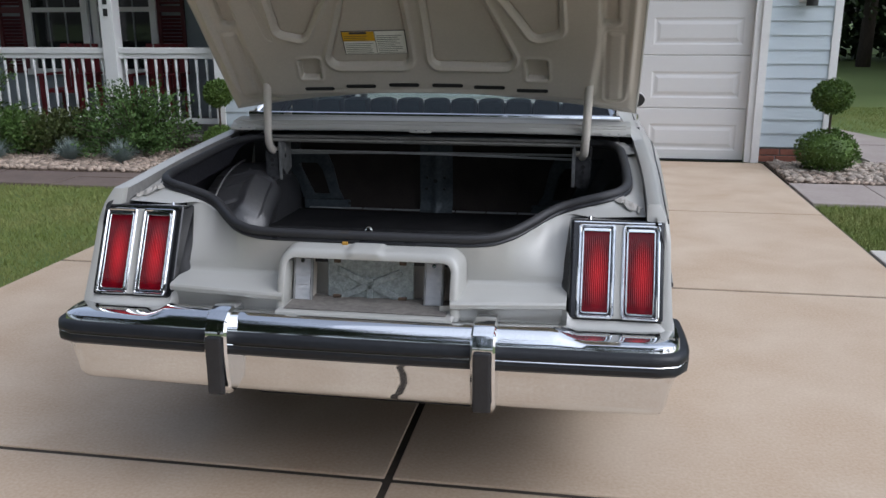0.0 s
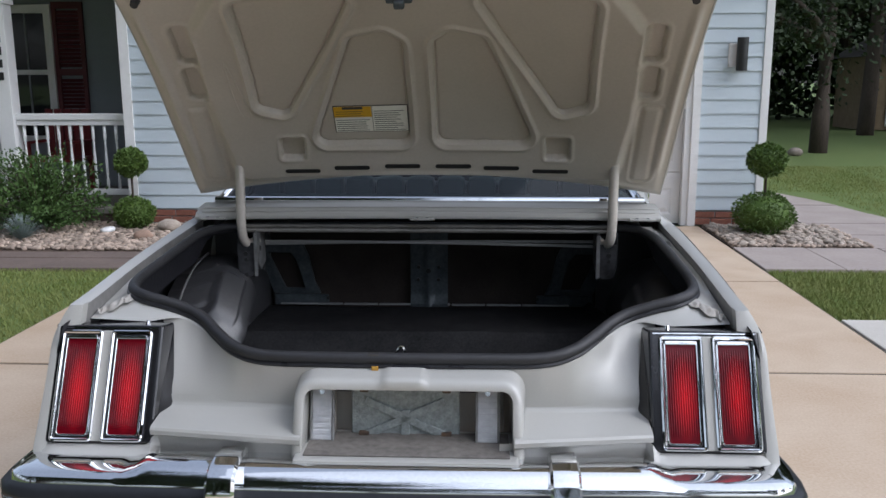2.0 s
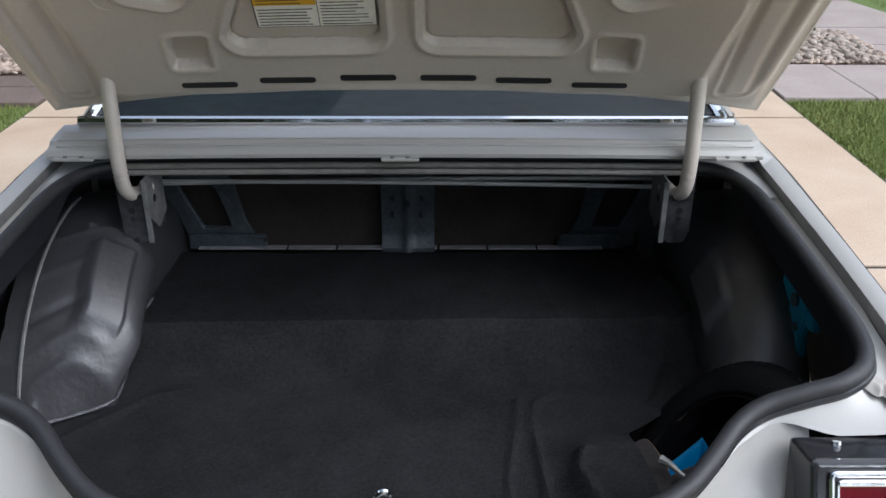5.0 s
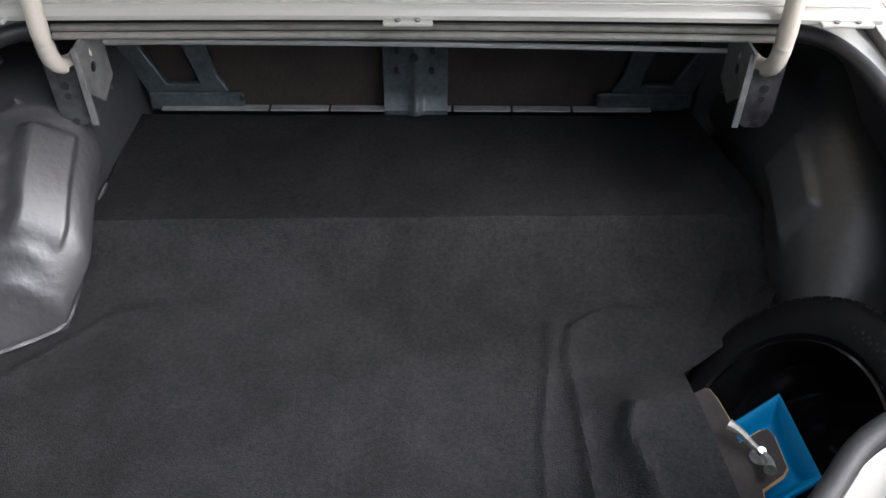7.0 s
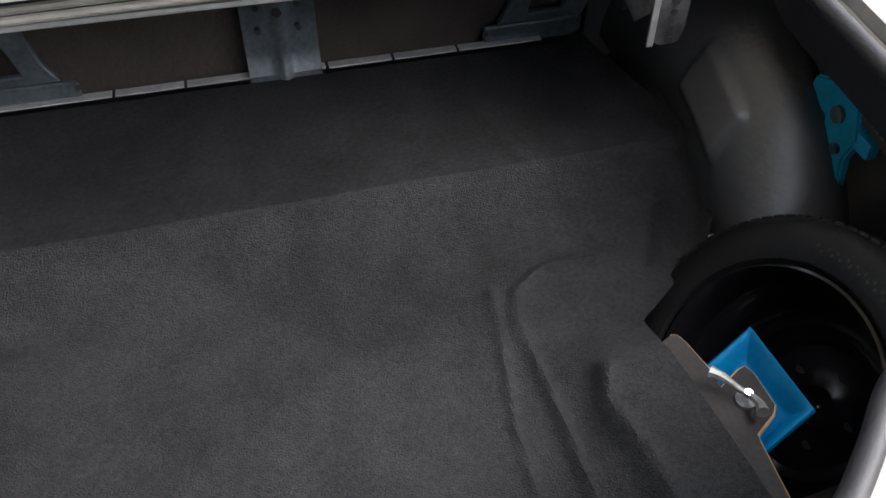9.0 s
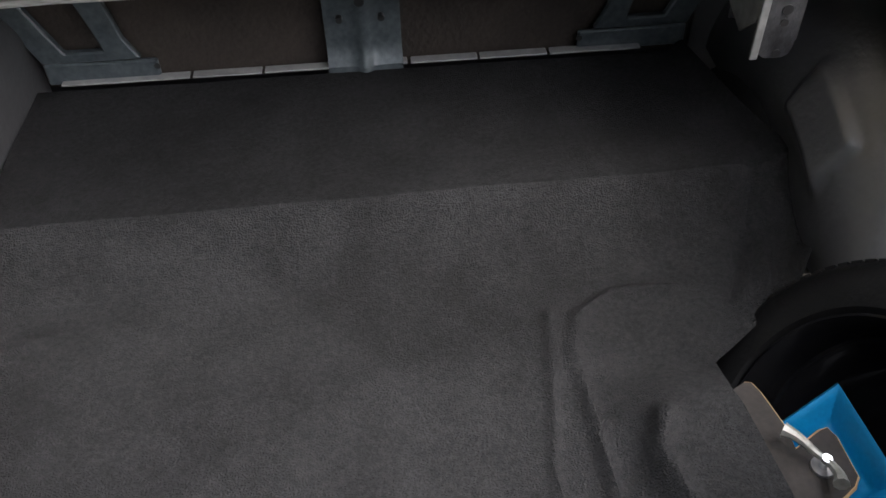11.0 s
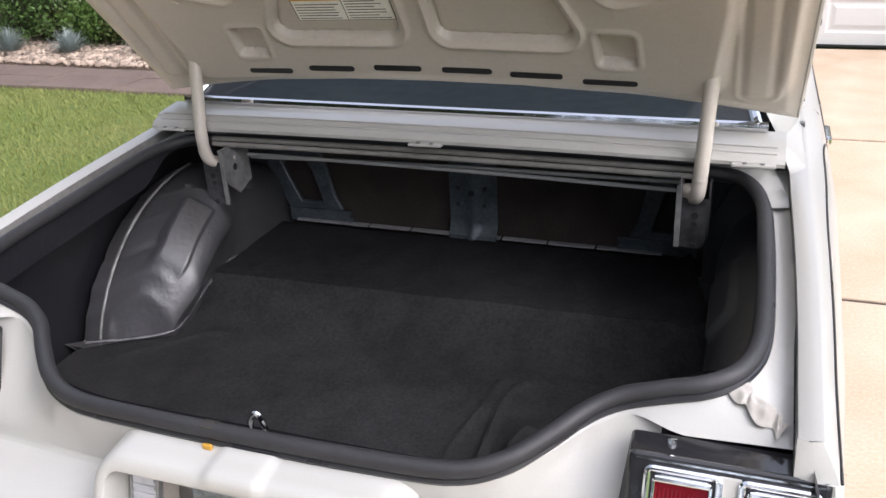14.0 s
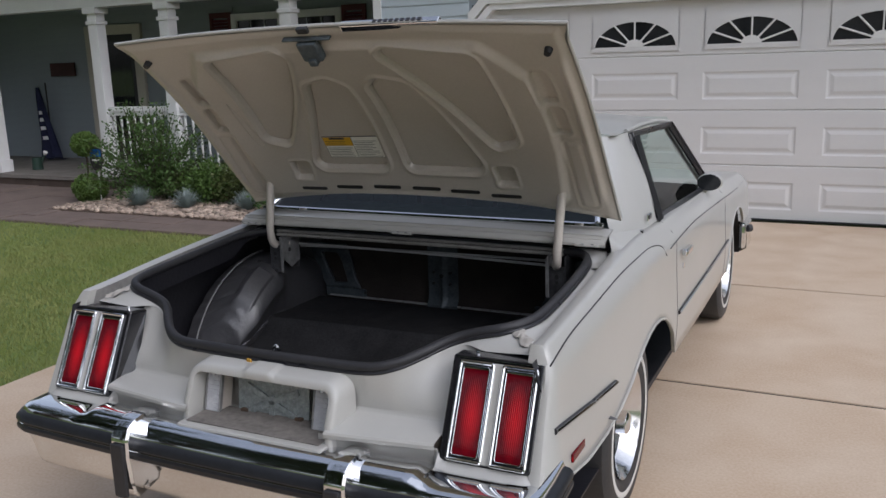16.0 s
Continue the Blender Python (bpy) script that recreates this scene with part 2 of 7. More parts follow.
def part(name, bm, material, parent, label="", smooth=False, weld=False):
    """Links a bmesh, given in world places, as one mesh under a thing or a part."""
    if weld:
        bmesh.ops.remove_doubles(bm, verts=bm.verts, dist=1e-5)
    bm.transform(Matrix.Translation(-origin(parent)))
    me = bpy.data.meshes.new(name)
    bm.to_mesh(me)
    bm.free()
    me.materials.append(material)
    if smooth:
        me.shade_smooth()
        me.set_sharp_from_angle(angle=radians(38))
    ob = new(name, me)
    ob.parent = parent
    if label:
        ob["label"] = label
    return ob


def structure(name, bm, material, label, category, smooth=False):
    me = bpy.data.meshes.new(name)
    bm.to_mesh(me)
    bm.free()
    me.materials.append(material)
    if smooth:
        me.shade_smooth()
    return tagged(new(name, me), label, category, "", "structure")


def piece(name, me, parent, at, rot=(0, 0, 0), size=(1, 1, 1)):
    """One piece of a surface; alike pieces share their mesh."""
    ob = new(name, me)
    ob.parent = parent
    ob.matrix_basis = Matrix.LocRotScale(Vector(at) - origin(parent), Euler(rot), size)
    return ob


def mesh_of(name, bm, material, smooth=False):
    me = bpy.data.meshes.new(name)
    bm.to_mesh(me)
    bm.free()
    me.materials.append(material)
    if smooth:
        me.shade_smooth()
    return me


def box(bm, x0, x1, y0, y1, z0, z1, bevel=0.0, seg=2, m=None):
    r = bmesh.ops.create_cube(bm, size=1, matrix=Matrix.LocRotScale(((x0 + x1) / 2, (y0 + y1) / 2, (z0 + z1) / 2), None, (abs(x1 - x0), abs(y1 - y0), abs(z1 - z0))))
    vs = r["verts"]
    if bevel:
        es = list({e for v in vs for e in v.link_edges})
        g = bmesh.ops.bevel(bm, geom=es, offset=bevel, segments=seg, affect="EDGES", profile=0.6)
        vs = list({v for f in g["faces"] for v in f.verts} | {v for v in vs if v.is_valid})
    if m is not None:
        bmesh.ops.transform(bm, matrix=m, verts=[v for v in vs if v.is_valid])
    return bm


def boxed(*a, **k):
    return box(bmesh.new(), *a, **k)


def rod(bm, p0, p1, r0, r1=None, seg=12, caps=True):
    p0, p1 = Vector(p0), Vector(p1)
    d = p1 - p0
    m = Matrix.Translation((p0 + p1) / 2) @ d.to_track_quat("Z", "Y").to_matrix().to_4x4()
    bmesh.ops.create_cone(bm, cap_ends=caps, segments=seg, radius1=r0, radius2=r0 if r1 is None else r1, depth=d.length, matrix=m)
    return bm


def surf(f, nu, nv, bm=None, close=False, flip=False):
    """A sheet of nu x nv faces through f(u, v), u and v from 0 to 1."""
    bm = bm or bmesh.new()
    rows = [[bm.verts.new(f(i / nu, j / nv)) for j in range(nv + 1)] for i in range(nu if close else nu + 1)]
    k = len(rows)
    for i in range(nu):
        a, b = rows[i], rows[(i + 1) % k]
        for j in range(nv):
            q = (a[j], b[j], b[j + 1], a[j + 1])
            bm.faces.new(q[::-1] if flip else q)
    return bm


def smoothline(pts, n, closed=False):
    """n + 1 points on a smooth line through pts."""
    P = [Vector(p) for p in pts]
    k = len(P)
    out = []
    spans = k if closed else k - 1
    for q in range(n + (0 if closed else 1)):
        s = q / n * spans
        i = min(int(s), spans - 1)
        t = s - i
        g = (lambda j: P[j % k]) if closed else (lambda j: P[max(0, min(k - 1, j))])
        a, b, c, d = g(i - 1), g(i), g(i + 1), g(i + 2)
        out.append(0.5 * ((2 * b) + (c - a) * t + (2 * a - 5 * b + 4 * c - d) * t * t + (3 * b - a - 3 * c + d) * t ** 3))
    return out


def tube(bm, line, r, seg=8, closed=False, flat=1.0):
    """A round bar along a line of points."""
    n = len(line)
    rings = []
    up = Vector((0, 0, 1))
    for i, p in enumerate(line):
        a = line[(i - 1) % n] if closed or i else line[0]
        b = line[(i + 1) % n] if closed or i < n - 1 else line[-1]
        d = (Vector(b) - Vector(a)).normalized()
        s = d.cross(up)
        s = s.normalized() if s.length > 1e-3 else Vector((1, 0, 0))
        w = s.cross(d)
        rr = r(i / max(1, n - 1)) if callable(r) else r
        rings.append([bm.verts.new(Vector(p) + s * math.cos(t) * rr + w * math.sin(t) * rr * flat) for t in (2 * math.pi * k / seg for k in range(seg))])
    for i in range(n if closed else n - 1):
        a, b = rings[i], rings[(i + 1) % n]
        for k in range(seg):
            bm.faces.new((a[k], a[(k + 1) % seg], b[(k + 1) % seg], b[k]))
    if not closed:
        bm.faces.new(rings[0][::-1])
        bm.faces.new(rings[-1])
    return bm


def lathe(profile, seg=48, bm=None, m=None):
    """Turns (radius, height) pairs round the z axis."""
    bm = bm or bmesh.new()
    new_rows = []
    for k in range(seg):
        t = 2 * math.pi * k / seg
        row = []
        for r, z in profile:
            v = Vector((r * math.cos(t), r * math.sin(t), z))
            row.append(bm.verts.new(m @ v if m else v))
        new_rows.append(row)
    for k in range(seg):
        a, b = new_rows[k], new_rows[(k + 1) % seg]
        for j in range(len(profile) - 1):
            bm.faces.new((a[j], b[j], b[j + 1], a[j + 1]))
    return bm


def prism(bm, outline, axis_from, axis_to, axis="y"):
    """A flat outline, given in the other two axes, drawn out along one axis."""
    def at(a, b, c):
        return {"y": (a, c, b), "x": (c, a, b), "z": (a, b, c)}[axis]
    A = [bm.verts.new(at(a, b, axis_from)) for a, b in outline]
    B = [bm.verts.new(at(a, b, axis_to)) for a, b in outline]
    n = len(outline)
    bm.faces.new(A)
    bm.faces.new(B[::-1])
    for i in range(n):
        bm.faces.new((A[i], B[i], B[(i + 1) % n], A[(i + 1) % n]))
    bmesh.ops.recalc_face_normals(bm, faces=bm.faces)
    return bm


def ring(b, x0, x1, z0, z1, w, y0, y1, m, r=0.003, rad=0.010):
    """A flat frame of width w with rounded corners and a chamfered face, from y1 out to y0."""
    c = min(r, 0.4 * w)

    def loop(d, y):
        k = max(rad - d, 0.0015)
        pts = []
        for cx, cz, q in ((x1 - d - k, z1 - d - k, 0), (x0 + d + k, z1 - d - k, 1), (x0 + d + k, z0 + d + k, 2), (x1 - d - k, z0 + d + k, 3)):
            pts += [(cx + k * math.cos((q + t / 4) * math.pi / 2), y, cz + k * math.sin((q + t / 4) * math.pi / 2)) for t in range(5)]
        return [b.verts.new(m @ Vector(p)) for p in pts]
    loops = [loop(0, y1), loop(0, y0 + c), loop(c, y0), loop(w - c, y0), loop(w, y0 + c), loop(w, y1)]
    for p, q in zip(loops, loops[1:]):
        for i in range(20):
            b.faces.new((p[i], p[(i + 1) % 20], q[(i + 1) % 20], q[i]))
    bmesh.ops.recalc_face_normals(b, faces=b.faces)
    return b


def ss(a, b, x):
    t = max(0.0, min(1.0, (x - a) / (b - a)))
    return t * t * (3 - 2 * t)


def lerp_table(xs, ys, x):
    return float(np.interp(x, xs, ys))


def solid(ob, t, offset=-1.0):
    md = ob.modifiers.new("thickness", "SOLIDIFY")
    md.thickness, md.offset = t, offset
    return ob

# ---- ground, driveway, walks ----
bm = surf(lambda u, v: (lambda x, y: (x, y, -0.03 + 0.01 * noise.noise((x * 0.3, y * 0.3, 2)) * (abs(x) < 60)))(-600 * (1 - 2 * u) ** 3 * 1.0, 5 - 600 * (1 - 2 * v) ** 3), 60, 60)
structure("ground", bm, LAWN, "mown green lawn with pale dry patches", "lawn", smooth=True)

DRIVE_X = (-2.5, 0.03, 2.33)
DRIVE_Y = (-8.0, -5.8, -3.6, -1.4, 0.82, 3.03, 5.21, 7.2, 9.62)
drive = thing("driveway", (0, 0, 0), "tan concrete driveway slabs with dark tooled joints", "driveway", kind="structure")
part("joint_bed", boxed(-2.5, 2.33, -8, 9.62, -0.2, -0.007), JOINT, drive, "dark dirt in the joints")
for i in range(2):
    for j in range(8):
        a, b, c, d = DRIVE_X[i], DRIVE_X[i + 1], DRIVE_Y[j], DRIVE_Y[j + 1]
        part("slab", boxed(a + 0.013, b - 0.013, c + 0.013, d - 0.013, -0.1, 0.0, bevel=0.005), CONCRETE, drive)

walk_left = thing("front_walk", (0, 0, 0), "brown stamped concrete garden walk along the lawn", "path", kind="structure")
random.seed(5)
x = -2.52
while x > -7.2:
    w = random.uniform(0.5, 0.9)
    y1 = random.uniform(7.78, 7.9)
    for c, d in ((7.5, y1), (y1 + 0.012, 8.15)):
        part("stone", boxed(max(x - w, -7.2), x - 0.012, c, d, -0.1, random.uniform(-0.004, 0.004), bevel=0.01), WALKDARK, walk_left)
    x -= w
for i in range(4):
    for j in range(3):
        part("stone", boxed(-11 + i * 0.95, -10.06 + i * 0.95 - 0.012, 7.5 + j * 0.72, 8.2 + j * 0.72 + 0.01, -0.1, random.uniform(-0.004, 0.006), bevel=0.01), WALKDARK, walk_left)
walk_right = thing("side_walk", (0, 0, 0), "stamped concrete side walk beside the garage", "path", kind="structure")
for i in range(5):
    part("stone", boxed(2.345 + i * 0.62, 2.345 + i * 0.62 + 0.608, 7.62, 8.5, -0.1, random.uniform(-0.003, 0.004), bevel=0.01), STONEWALK, walk_right)
for j in range(7):
    # slabs that fan out along the bed's slanting edge
    ya, yb = 8.51 + j * 0.66, 8.51 + j * 0.66 + 0.648
    q = [(lerp_table([8.5, 10.04, 13.2], [3.50, 3.40, 3.30], ya), ya), (lerp_table([8.5, 10.12, 11.36, 12.46, 13.2], [4.62, 4.42, 4.24, 3.90, 3.66], ya), ya), (lerp_table([8.5, 10.12, 11.36, 12.46, 13.2], [4.62, 4.42, 4.24, 3.90, 3.66], yb), yb), (lerp_table([8.5, 10.04, 13.2], [3.50, 3.40, 3.30], yb), yb)]
    part("stone", prism(bmesh.new(), q, -0.1, random.uniform(-0.003, 0.004), axis="z"), STONEWALK, walk_right)
part("kerb_block", boxed(2.345, 4.4, 4.4, 6.2, -0.1, 0.0, bevel=0.01), mat("pale_concrete", (0.55, 0.52, 0.47), (0.47, 0.44, 0.39), rough=0.8, scale=3), walk_right, "pale concrete pad")

# ---- house ----
GY = 9.65          # garage front
PY = 9.85          # porch posts
WY = 11.6          # porch back wall
PLANK = 0.135


def plank_mesh(name, material):
    b = bmesh.new()
    prism(b, [(-0.012, 0), (0.006, 0), (0.006, PLANK), (0.001, PLANK)], 0, 1, axis="x")
    return mesh_of(name, b, material)


def clad(parent, me, x0, x1, y, z0, z1, skip=()):
    z = z0
    while z < z1 - 0.02:
        spans = [(x0, x1)]
        for a, b, c, d in skip:
            if z + PLANK > c + 0.02 and z < d - 0.02:
                spans = [s for p, q in spans for s in ((p, min(q, a)), (max(p, b), q)) if s[1] - s[0] > 0.02]
        for p, q in spans:
            piece("plank", me, parent, (p, y, z), size=(q - p, 1, min(1, (z1 - z) / PLANK)))
        z += PLANK


DX0, DX1, DZ = -2.15, 2.15, 2.09
garage = thing("wall_garage", (0, 0, 0), "pale blue lap siding of the garage front", "wall", kind="structure")
bm = bmesh.new()
box(bm, -3.42, DX0 - 0.1, GY + 0.01, GY + 0.16, 0.0, 3.2)
box(bm, DX1 + 0.1, 2.92, GY + 0.01, GY + 0.16, 0.0, 3.2)
box(bm, DX0 - 0.1, DX1 + 0.1, GY + 0.01, GY + 0.16, DZ + 0.06, 3.2)
box(bm, -3.42, -3.27, GY + 0.16, WY, 0.0, 3.2)
box(bm, 2.77, 2.92, GY + 0.16, 17, 0.0, 3.2)
part("sheathing", bm, PORCHWALL, garage)
me_plank = plank_mesh("plank", SIDING)
clad(garage, me_plank, -3.33, 2.86, GY, 0.16, 3.1, skip=[(DX0 - 0.13, DX1 + 0.13, -1, DZ + 0.12)])
part("corner_board", boxed(2.86, 2.935, GY - 0.02, GY + 0.05, 0.14, 3.1, bevel=0.004), WHITE, garage, "white corner board")
part("corner_board", boxed(-3.43, -3.33, GY - 0.02, GY + 0.05, 0.14, 3.1, bevel=0.004), WHITE, garage, "white corner board")
b = bmesh.new()
box(b, 0, 0.2, 0, 0.09, 0, 0.06, bevel=0.004, seg=1)
me_brick = mesh_of("brick", b, BRICK)
for row in range(2):
    for i in range(3):
        piece("brick", me_brick, garage, (2.28 + i * 0.21 + 0.04 * row - 0.04, GY - 0.005, 0.01 + row * 0.07))
    for i in range(5):
        piece("brick", me_brick, garage, (-3.42 + i * 0.21 + 0.04 * row, GY - 0.005, 0.01 + row * 0.07))

# garage door trim with cut corners
def trim_frame(b, g, w, y0, y1, cut=0.16):
    o = [(DX0 - g, 0.0), (DX0 - g, DZ + g - cut), (DX0 - g + cut, DZ + g), (DX1 + g - cut, DZ + g), (DX1 + g, DZ + g - cut), (DX1 + g, 0.0)]
    h = g - w
    k = cut * (1 - 0.3 * w / cut)
    i = [(DX0 - h, 0.0), (DX0 - h, DZ + h - k), (DX0 - h + k, DZ + h), (DX1 + h - k, DZ + h), (DX1 + h, DZ + h - k), (DX1 + h, 0.0)]
    for n in range(5):
        vs = [b.verts.new((x, y, z)) for y in (y0, y1) for x, z in (o[n], o[n + 1], i[n + 1], i[n])]
        for q in ((0, 1, 2, 3), (7, 6, 5, 4), (0, 4, 5, 1), (1, 5, 6, 2), (2, 6, 7, 3), (3, 7, 4, 0)):
            b.faces.new([vs[t] for t in q])
    bmesh.ops.recalc_face_normals(b, faces=b.faces)
    return b


trim = thing("trim_garage", (0, GY, 0), "white door casing with cut upper corners", "trim", kind="structure")
part("casing", trim_frame(bmesh.new(), 0.135, 0.075, GY - 0.03, GY + 0.06), WHITE, trim)
part("stop_moulding", trim_frame(bmesh.new(), 0.06, 0.06, GY - 0.005, GY + 0.075), WHITE, trim)

door = thing("garage_door", (0, GY + 0.08, 0), "white sectional garage door with fan-light windows", "garage door", kind="structure")
SEC = DZ / 4
PITCH, PW, PX = 1.09, 0.86, -2.065


def raised_panel(b, x0, x1, z0, z1, y):
    """A pressed rectangle: a groove, then a field proud of the door."""
    rings = [(0, 0.0), (0.018, 0.007), (0.034, 0.007), (0.065, -0.001)]
    loops = []
    for d, h in rings:
        loops.append([b.verts.new(p) for p in ((x0 + d, y + h, z0 + d), (x1 - d, y + h, z0 + d), (x1 - d, y + h, z1 - d), (x0 + d, y + h, z1 - d))])
    for p, q in zip(loops, loops[1:]):
        for i in range(4):
            b.faces.new((p[i], p[(i + 1) % 4], q[(i + 1) % 4], q[i]))
    b.faces.new(loops[-1])


for s in range(4):
    z0, z1 = s * SEC + 0.003, (s + 1) * SEC - 0.003
    b = bmesh.new()
    y = GY + 0.08
    pz0, pz1 = z0 + 0.10, z1 - 0.155
    if s == 3:
        pz0, pz1 = z0 + 0.05, z1 - 0.05
    xs = [DX0]
    for k in range(4):
        xs += [PX + k * PITCH, PX + k * PITCH + PW]
    xs.append(DX1)
    for k in range(len(xs) - 1):
        if k % 2:
            for c, d in ((z0 + 0.006, pz0), (pz1, z1 - 0.006)):
                b.faces.new([b.verts.new(p) for p in ((xs[k], y, c), (xs[k + 1], y, c), (xs[k + 1], y, d), (xs[k], y, d))])
            if s < 3:
                raised_panel(b, xs[k], xs[k + 1], pz0, pz1, y)
        else:
            b.faces.new([b.verts.new(p) for p in ((xs[k], y, z0 + 0.006), (xs[k + 1], y, z0 + 0.006), (xs[k + 1], y, z1 - 0.006), (xs[k], y, z1 - 0.006))])
    for c, d, e, f in ((z0, y + 0.006, z0 + 0.006, y), (z1 - 0.006, y, z1, y + 0.006)):
        b.faces.new([b.verts.new(p) for p in ((DX0, d, c), (DX1, d, c), (DX1, f, e), (DX0, f, e))])
    box(b, DX0, DX1, y + 0.009, y + 0.05, z0 - 0.0025, z1 + 0.0025)
    section = part("door_section", b, DOORWHITE, door, weld=True)
    if s == 3:
        for k in range(4):
            x0 = PX + k * PITCH
            cx, r, zb = x0 + PW / 2, PW / 2 - 0.01, z0 + 0.085
            sq = 0.62
            fr = bmesh.new()
            # square frame panel filled round the half-round light
            n = 24
            arc = [(cx - (r - 0.02) * math.cos(math.pi * t / n), zb + (r - 0.02) * sq * math.sin(math.pi * t / n)) for t in range(n + 1)]
            arc_o = [(cx - r * math.cos(math.pi * t / n), zb - 0.0 + (r * sq) * math.sin(math.pi * t / n)) for t in range(n + 1)]
            for t in range(n):
                q = [arc_o[t], arc_o[t + 1], arc[t + 1], arc[t]]
                fr.faces.new([fr.verts.new((a, y - 0.012, c)) for a, c in q])
                fr.faces.new([fr.verts.new(p) for p in ((arc[t][0], y - 0.012, arc[t][1]), (arc[t + 1][0], y - 0.012, arc[t + 1][1]), (arc[t + 1][0], y + 0.01, arc[t + 1][1]), (arc[t][0], y + 0.01, arc[t][1]))])
                top = pz1
                fr.faces.new([fr.verts.new(p) for p in ((arc_o[t][0], y - 0.012, arc_o[t][1]), (arc_o[t][0], y - 0.002, top), (arc_o[t + 1][0], y - 0.002, top), (arc_o[t + 1][0], y - 0.012, arc_o[t + 1][1]))])
            box(fr, x0, x0 + PW, y - 0.012, y + 0.01, pz0, zb + 0.012)
            frame_ob = part("window_frame", fr, DOORWHITE, section, weld=True)
            for t in range(1, 6):
                a = math.pi * t / 6
                sp = bmesh.new()
                rod(sp, (cx + 0.07 * math.cos(a), y - 0.006, zb + 0.07 * sq * math.sin(a)), (cx + (r - 0.01) * math.cos(a), y - 0.006, zb + (r - 0.01) * sq * math.sin(a)), 0.009, seg=6)
                part("glazing_bar", sp, WHITE, section)
            hub = bmesh.new()
            prism(hub, [(cx - 0.09 * math.cos(math.pi * t / 10), zb + 0.012 + 0.07 * math.sin(math.pi * t / 10)) for t in range(11)], y - 0.014, y + 0.008)
            part("hub", hub, WHITE, section)
            gl = bmesh.new()
            prism(gl, arc, y + 0.004, y + 0.012)
            part("pane", gl, DARKGLASS, section, "dark glass pane")
part("bottom_seal", boxed(DX0, DX1, GY + 0.075, GY + 0.13, -0.005, 0.012), RUBBER, door, "black rubber bottom seal")

# wall lamp
def wall_lamp(x, z):
    t = thing("wall_lamp", (x, GY, z), "black cylinder wall lamp on a white mounting block", "lamp", "garage wall lamps")
    part("mounting_block", boxed(x - 0.075, x + 0.055, GY - 0.035, GY + 0.0, z - 0.11, z + 0.11, bevel=0.006), WHITE, t, "white mounting block")
    b = rod(bmesh.new(), (x + 0.03, GY - 0.10, z - 0.15), (x + 0.03, GY - 0.10, z + 0.16), 0.052, seg=24)
    part("shade", b, BLACKMET, t)
    part("arm", boxed(x, x + 0.05, GY - 0.09, GY - 0.03, z - 0.03, z + 0.03, bevel=0.004), BLACKMET, t)
    return t


lamp = wall_lamp(2.60, 1.66)
copy_thing(lamp, Matrix.Translation((-2.93, GY, 1.66)))

# porch
porch = thing("porch", (0, 0, 0), "grey painted porch floor with white ceiling and beam", "porch", kind="structure")
b = bmesh.new()
for i in range(11):
    y0 = PY - 0.2 + i * 0.18
    box(b, -12.5, -3.43, y0, y0 + 0.174, 0.1, 0.15)
part("porch_floor", b, mat("porch_boards", (0.24, 0.22, 0.20), (0.18, 0.165, 0.15), rough=0.6, scale=4), porch, "grey boards")
part("porch_skirt", boxed(-12.5, -3.43, PY - 0.18, PY - 0.1, -0.1, 0.1), mat("dark_skirt", (0.10, 0.075, 0.06), (0.07, 0.05, 0.04), rough=0.9), porch)
part("porch_beam", boxed(-12.5, -3.43, PY - 0.1, PY + 0.1, 2.42, 2.72, bevel=0.005), WHITE, porch)
part("porch_ceiling", boxed(-12.5, -3.43, PY - 0.3, WY, 2.72, 2.76), WHITE, porch)
wall = thing("wall_porch", (0, 0, 0), "pale blue siding behind the porch, darkened for its shade", "wall", kind="structure")
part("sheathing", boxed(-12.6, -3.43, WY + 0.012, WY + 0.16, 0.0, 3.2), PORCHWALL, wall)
WIN = (-6.95, -5.05, 0.75, 2.35)
DOORP = (-9.95, -8.75, 0.15, 2.3)
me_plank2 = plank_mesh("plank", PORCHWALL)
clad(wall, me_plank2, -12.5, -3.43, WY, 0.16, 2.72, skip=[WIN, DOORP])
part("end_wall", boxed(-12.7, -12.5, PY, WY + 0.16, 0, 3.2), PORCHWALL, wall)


def sash_window(name, x0, x1, z0, z1, y):
    w = thing(name, (x0, y, z0), "white double-hung window with dark panes", "window", kind="structure")
    b = bmesh.new()
    for a, c in ((x0, x0 + 0.09), (x1 - 0.09, x1)):
        box(b, a, c, y - 0.04, y + 0.02, z0, z1, bevel=0.004)
    box(b, x0 + 0.09, x1 - 0.09, y - 0.04, y + 0.02, z1 - 0.1, z1, bevel=0.004)
    part("window_frame", b, WHITE, w)
    part("window_sill", boxed(x0 - 0.03, x1 + 0.03, y - 0.07, y + 0.02, z0 - 0.05, z0 + 0.03, bevel=0.005), WHITE, w)
    zm = (z0 + z1) / 2
    part("meeting_rail", boxed(x0 + 0.09, x1 - 0.09, y - 0.025, y + 0.015, zm - 0.03, zm + 0.03), WHITE, w)
    for k in (1, 2):
        xx = x0 + 0.09 + (x1 - x0 - 0.18) * k / 3
        part("glazing_bar", boxed(xx - 0.01, xx + 0.01, y - 0.012, y + 0.0, z0 + 0.03, z1 - 0.1), mat("grey_bar", (0.25, 0.26, 0.27), rough=0.5), w)
    for c, d in ((z0 + 0.03, zm - 0.03), (zm + 0.03, z1 - 0.1)):
        part("pane", boxed(x0 + 0.09, x1 - 0.09, y + 0.0, y + 0.01, c, d), DARKGLASS, w)
    return w


sash_window("window_1", WIN[0], -6.03, WIN[2], WIN[3], WY - 0.02)
sash_window("window_2", -5.97, WIN[1], WIN[2], WIN[3], WY - 0.02)


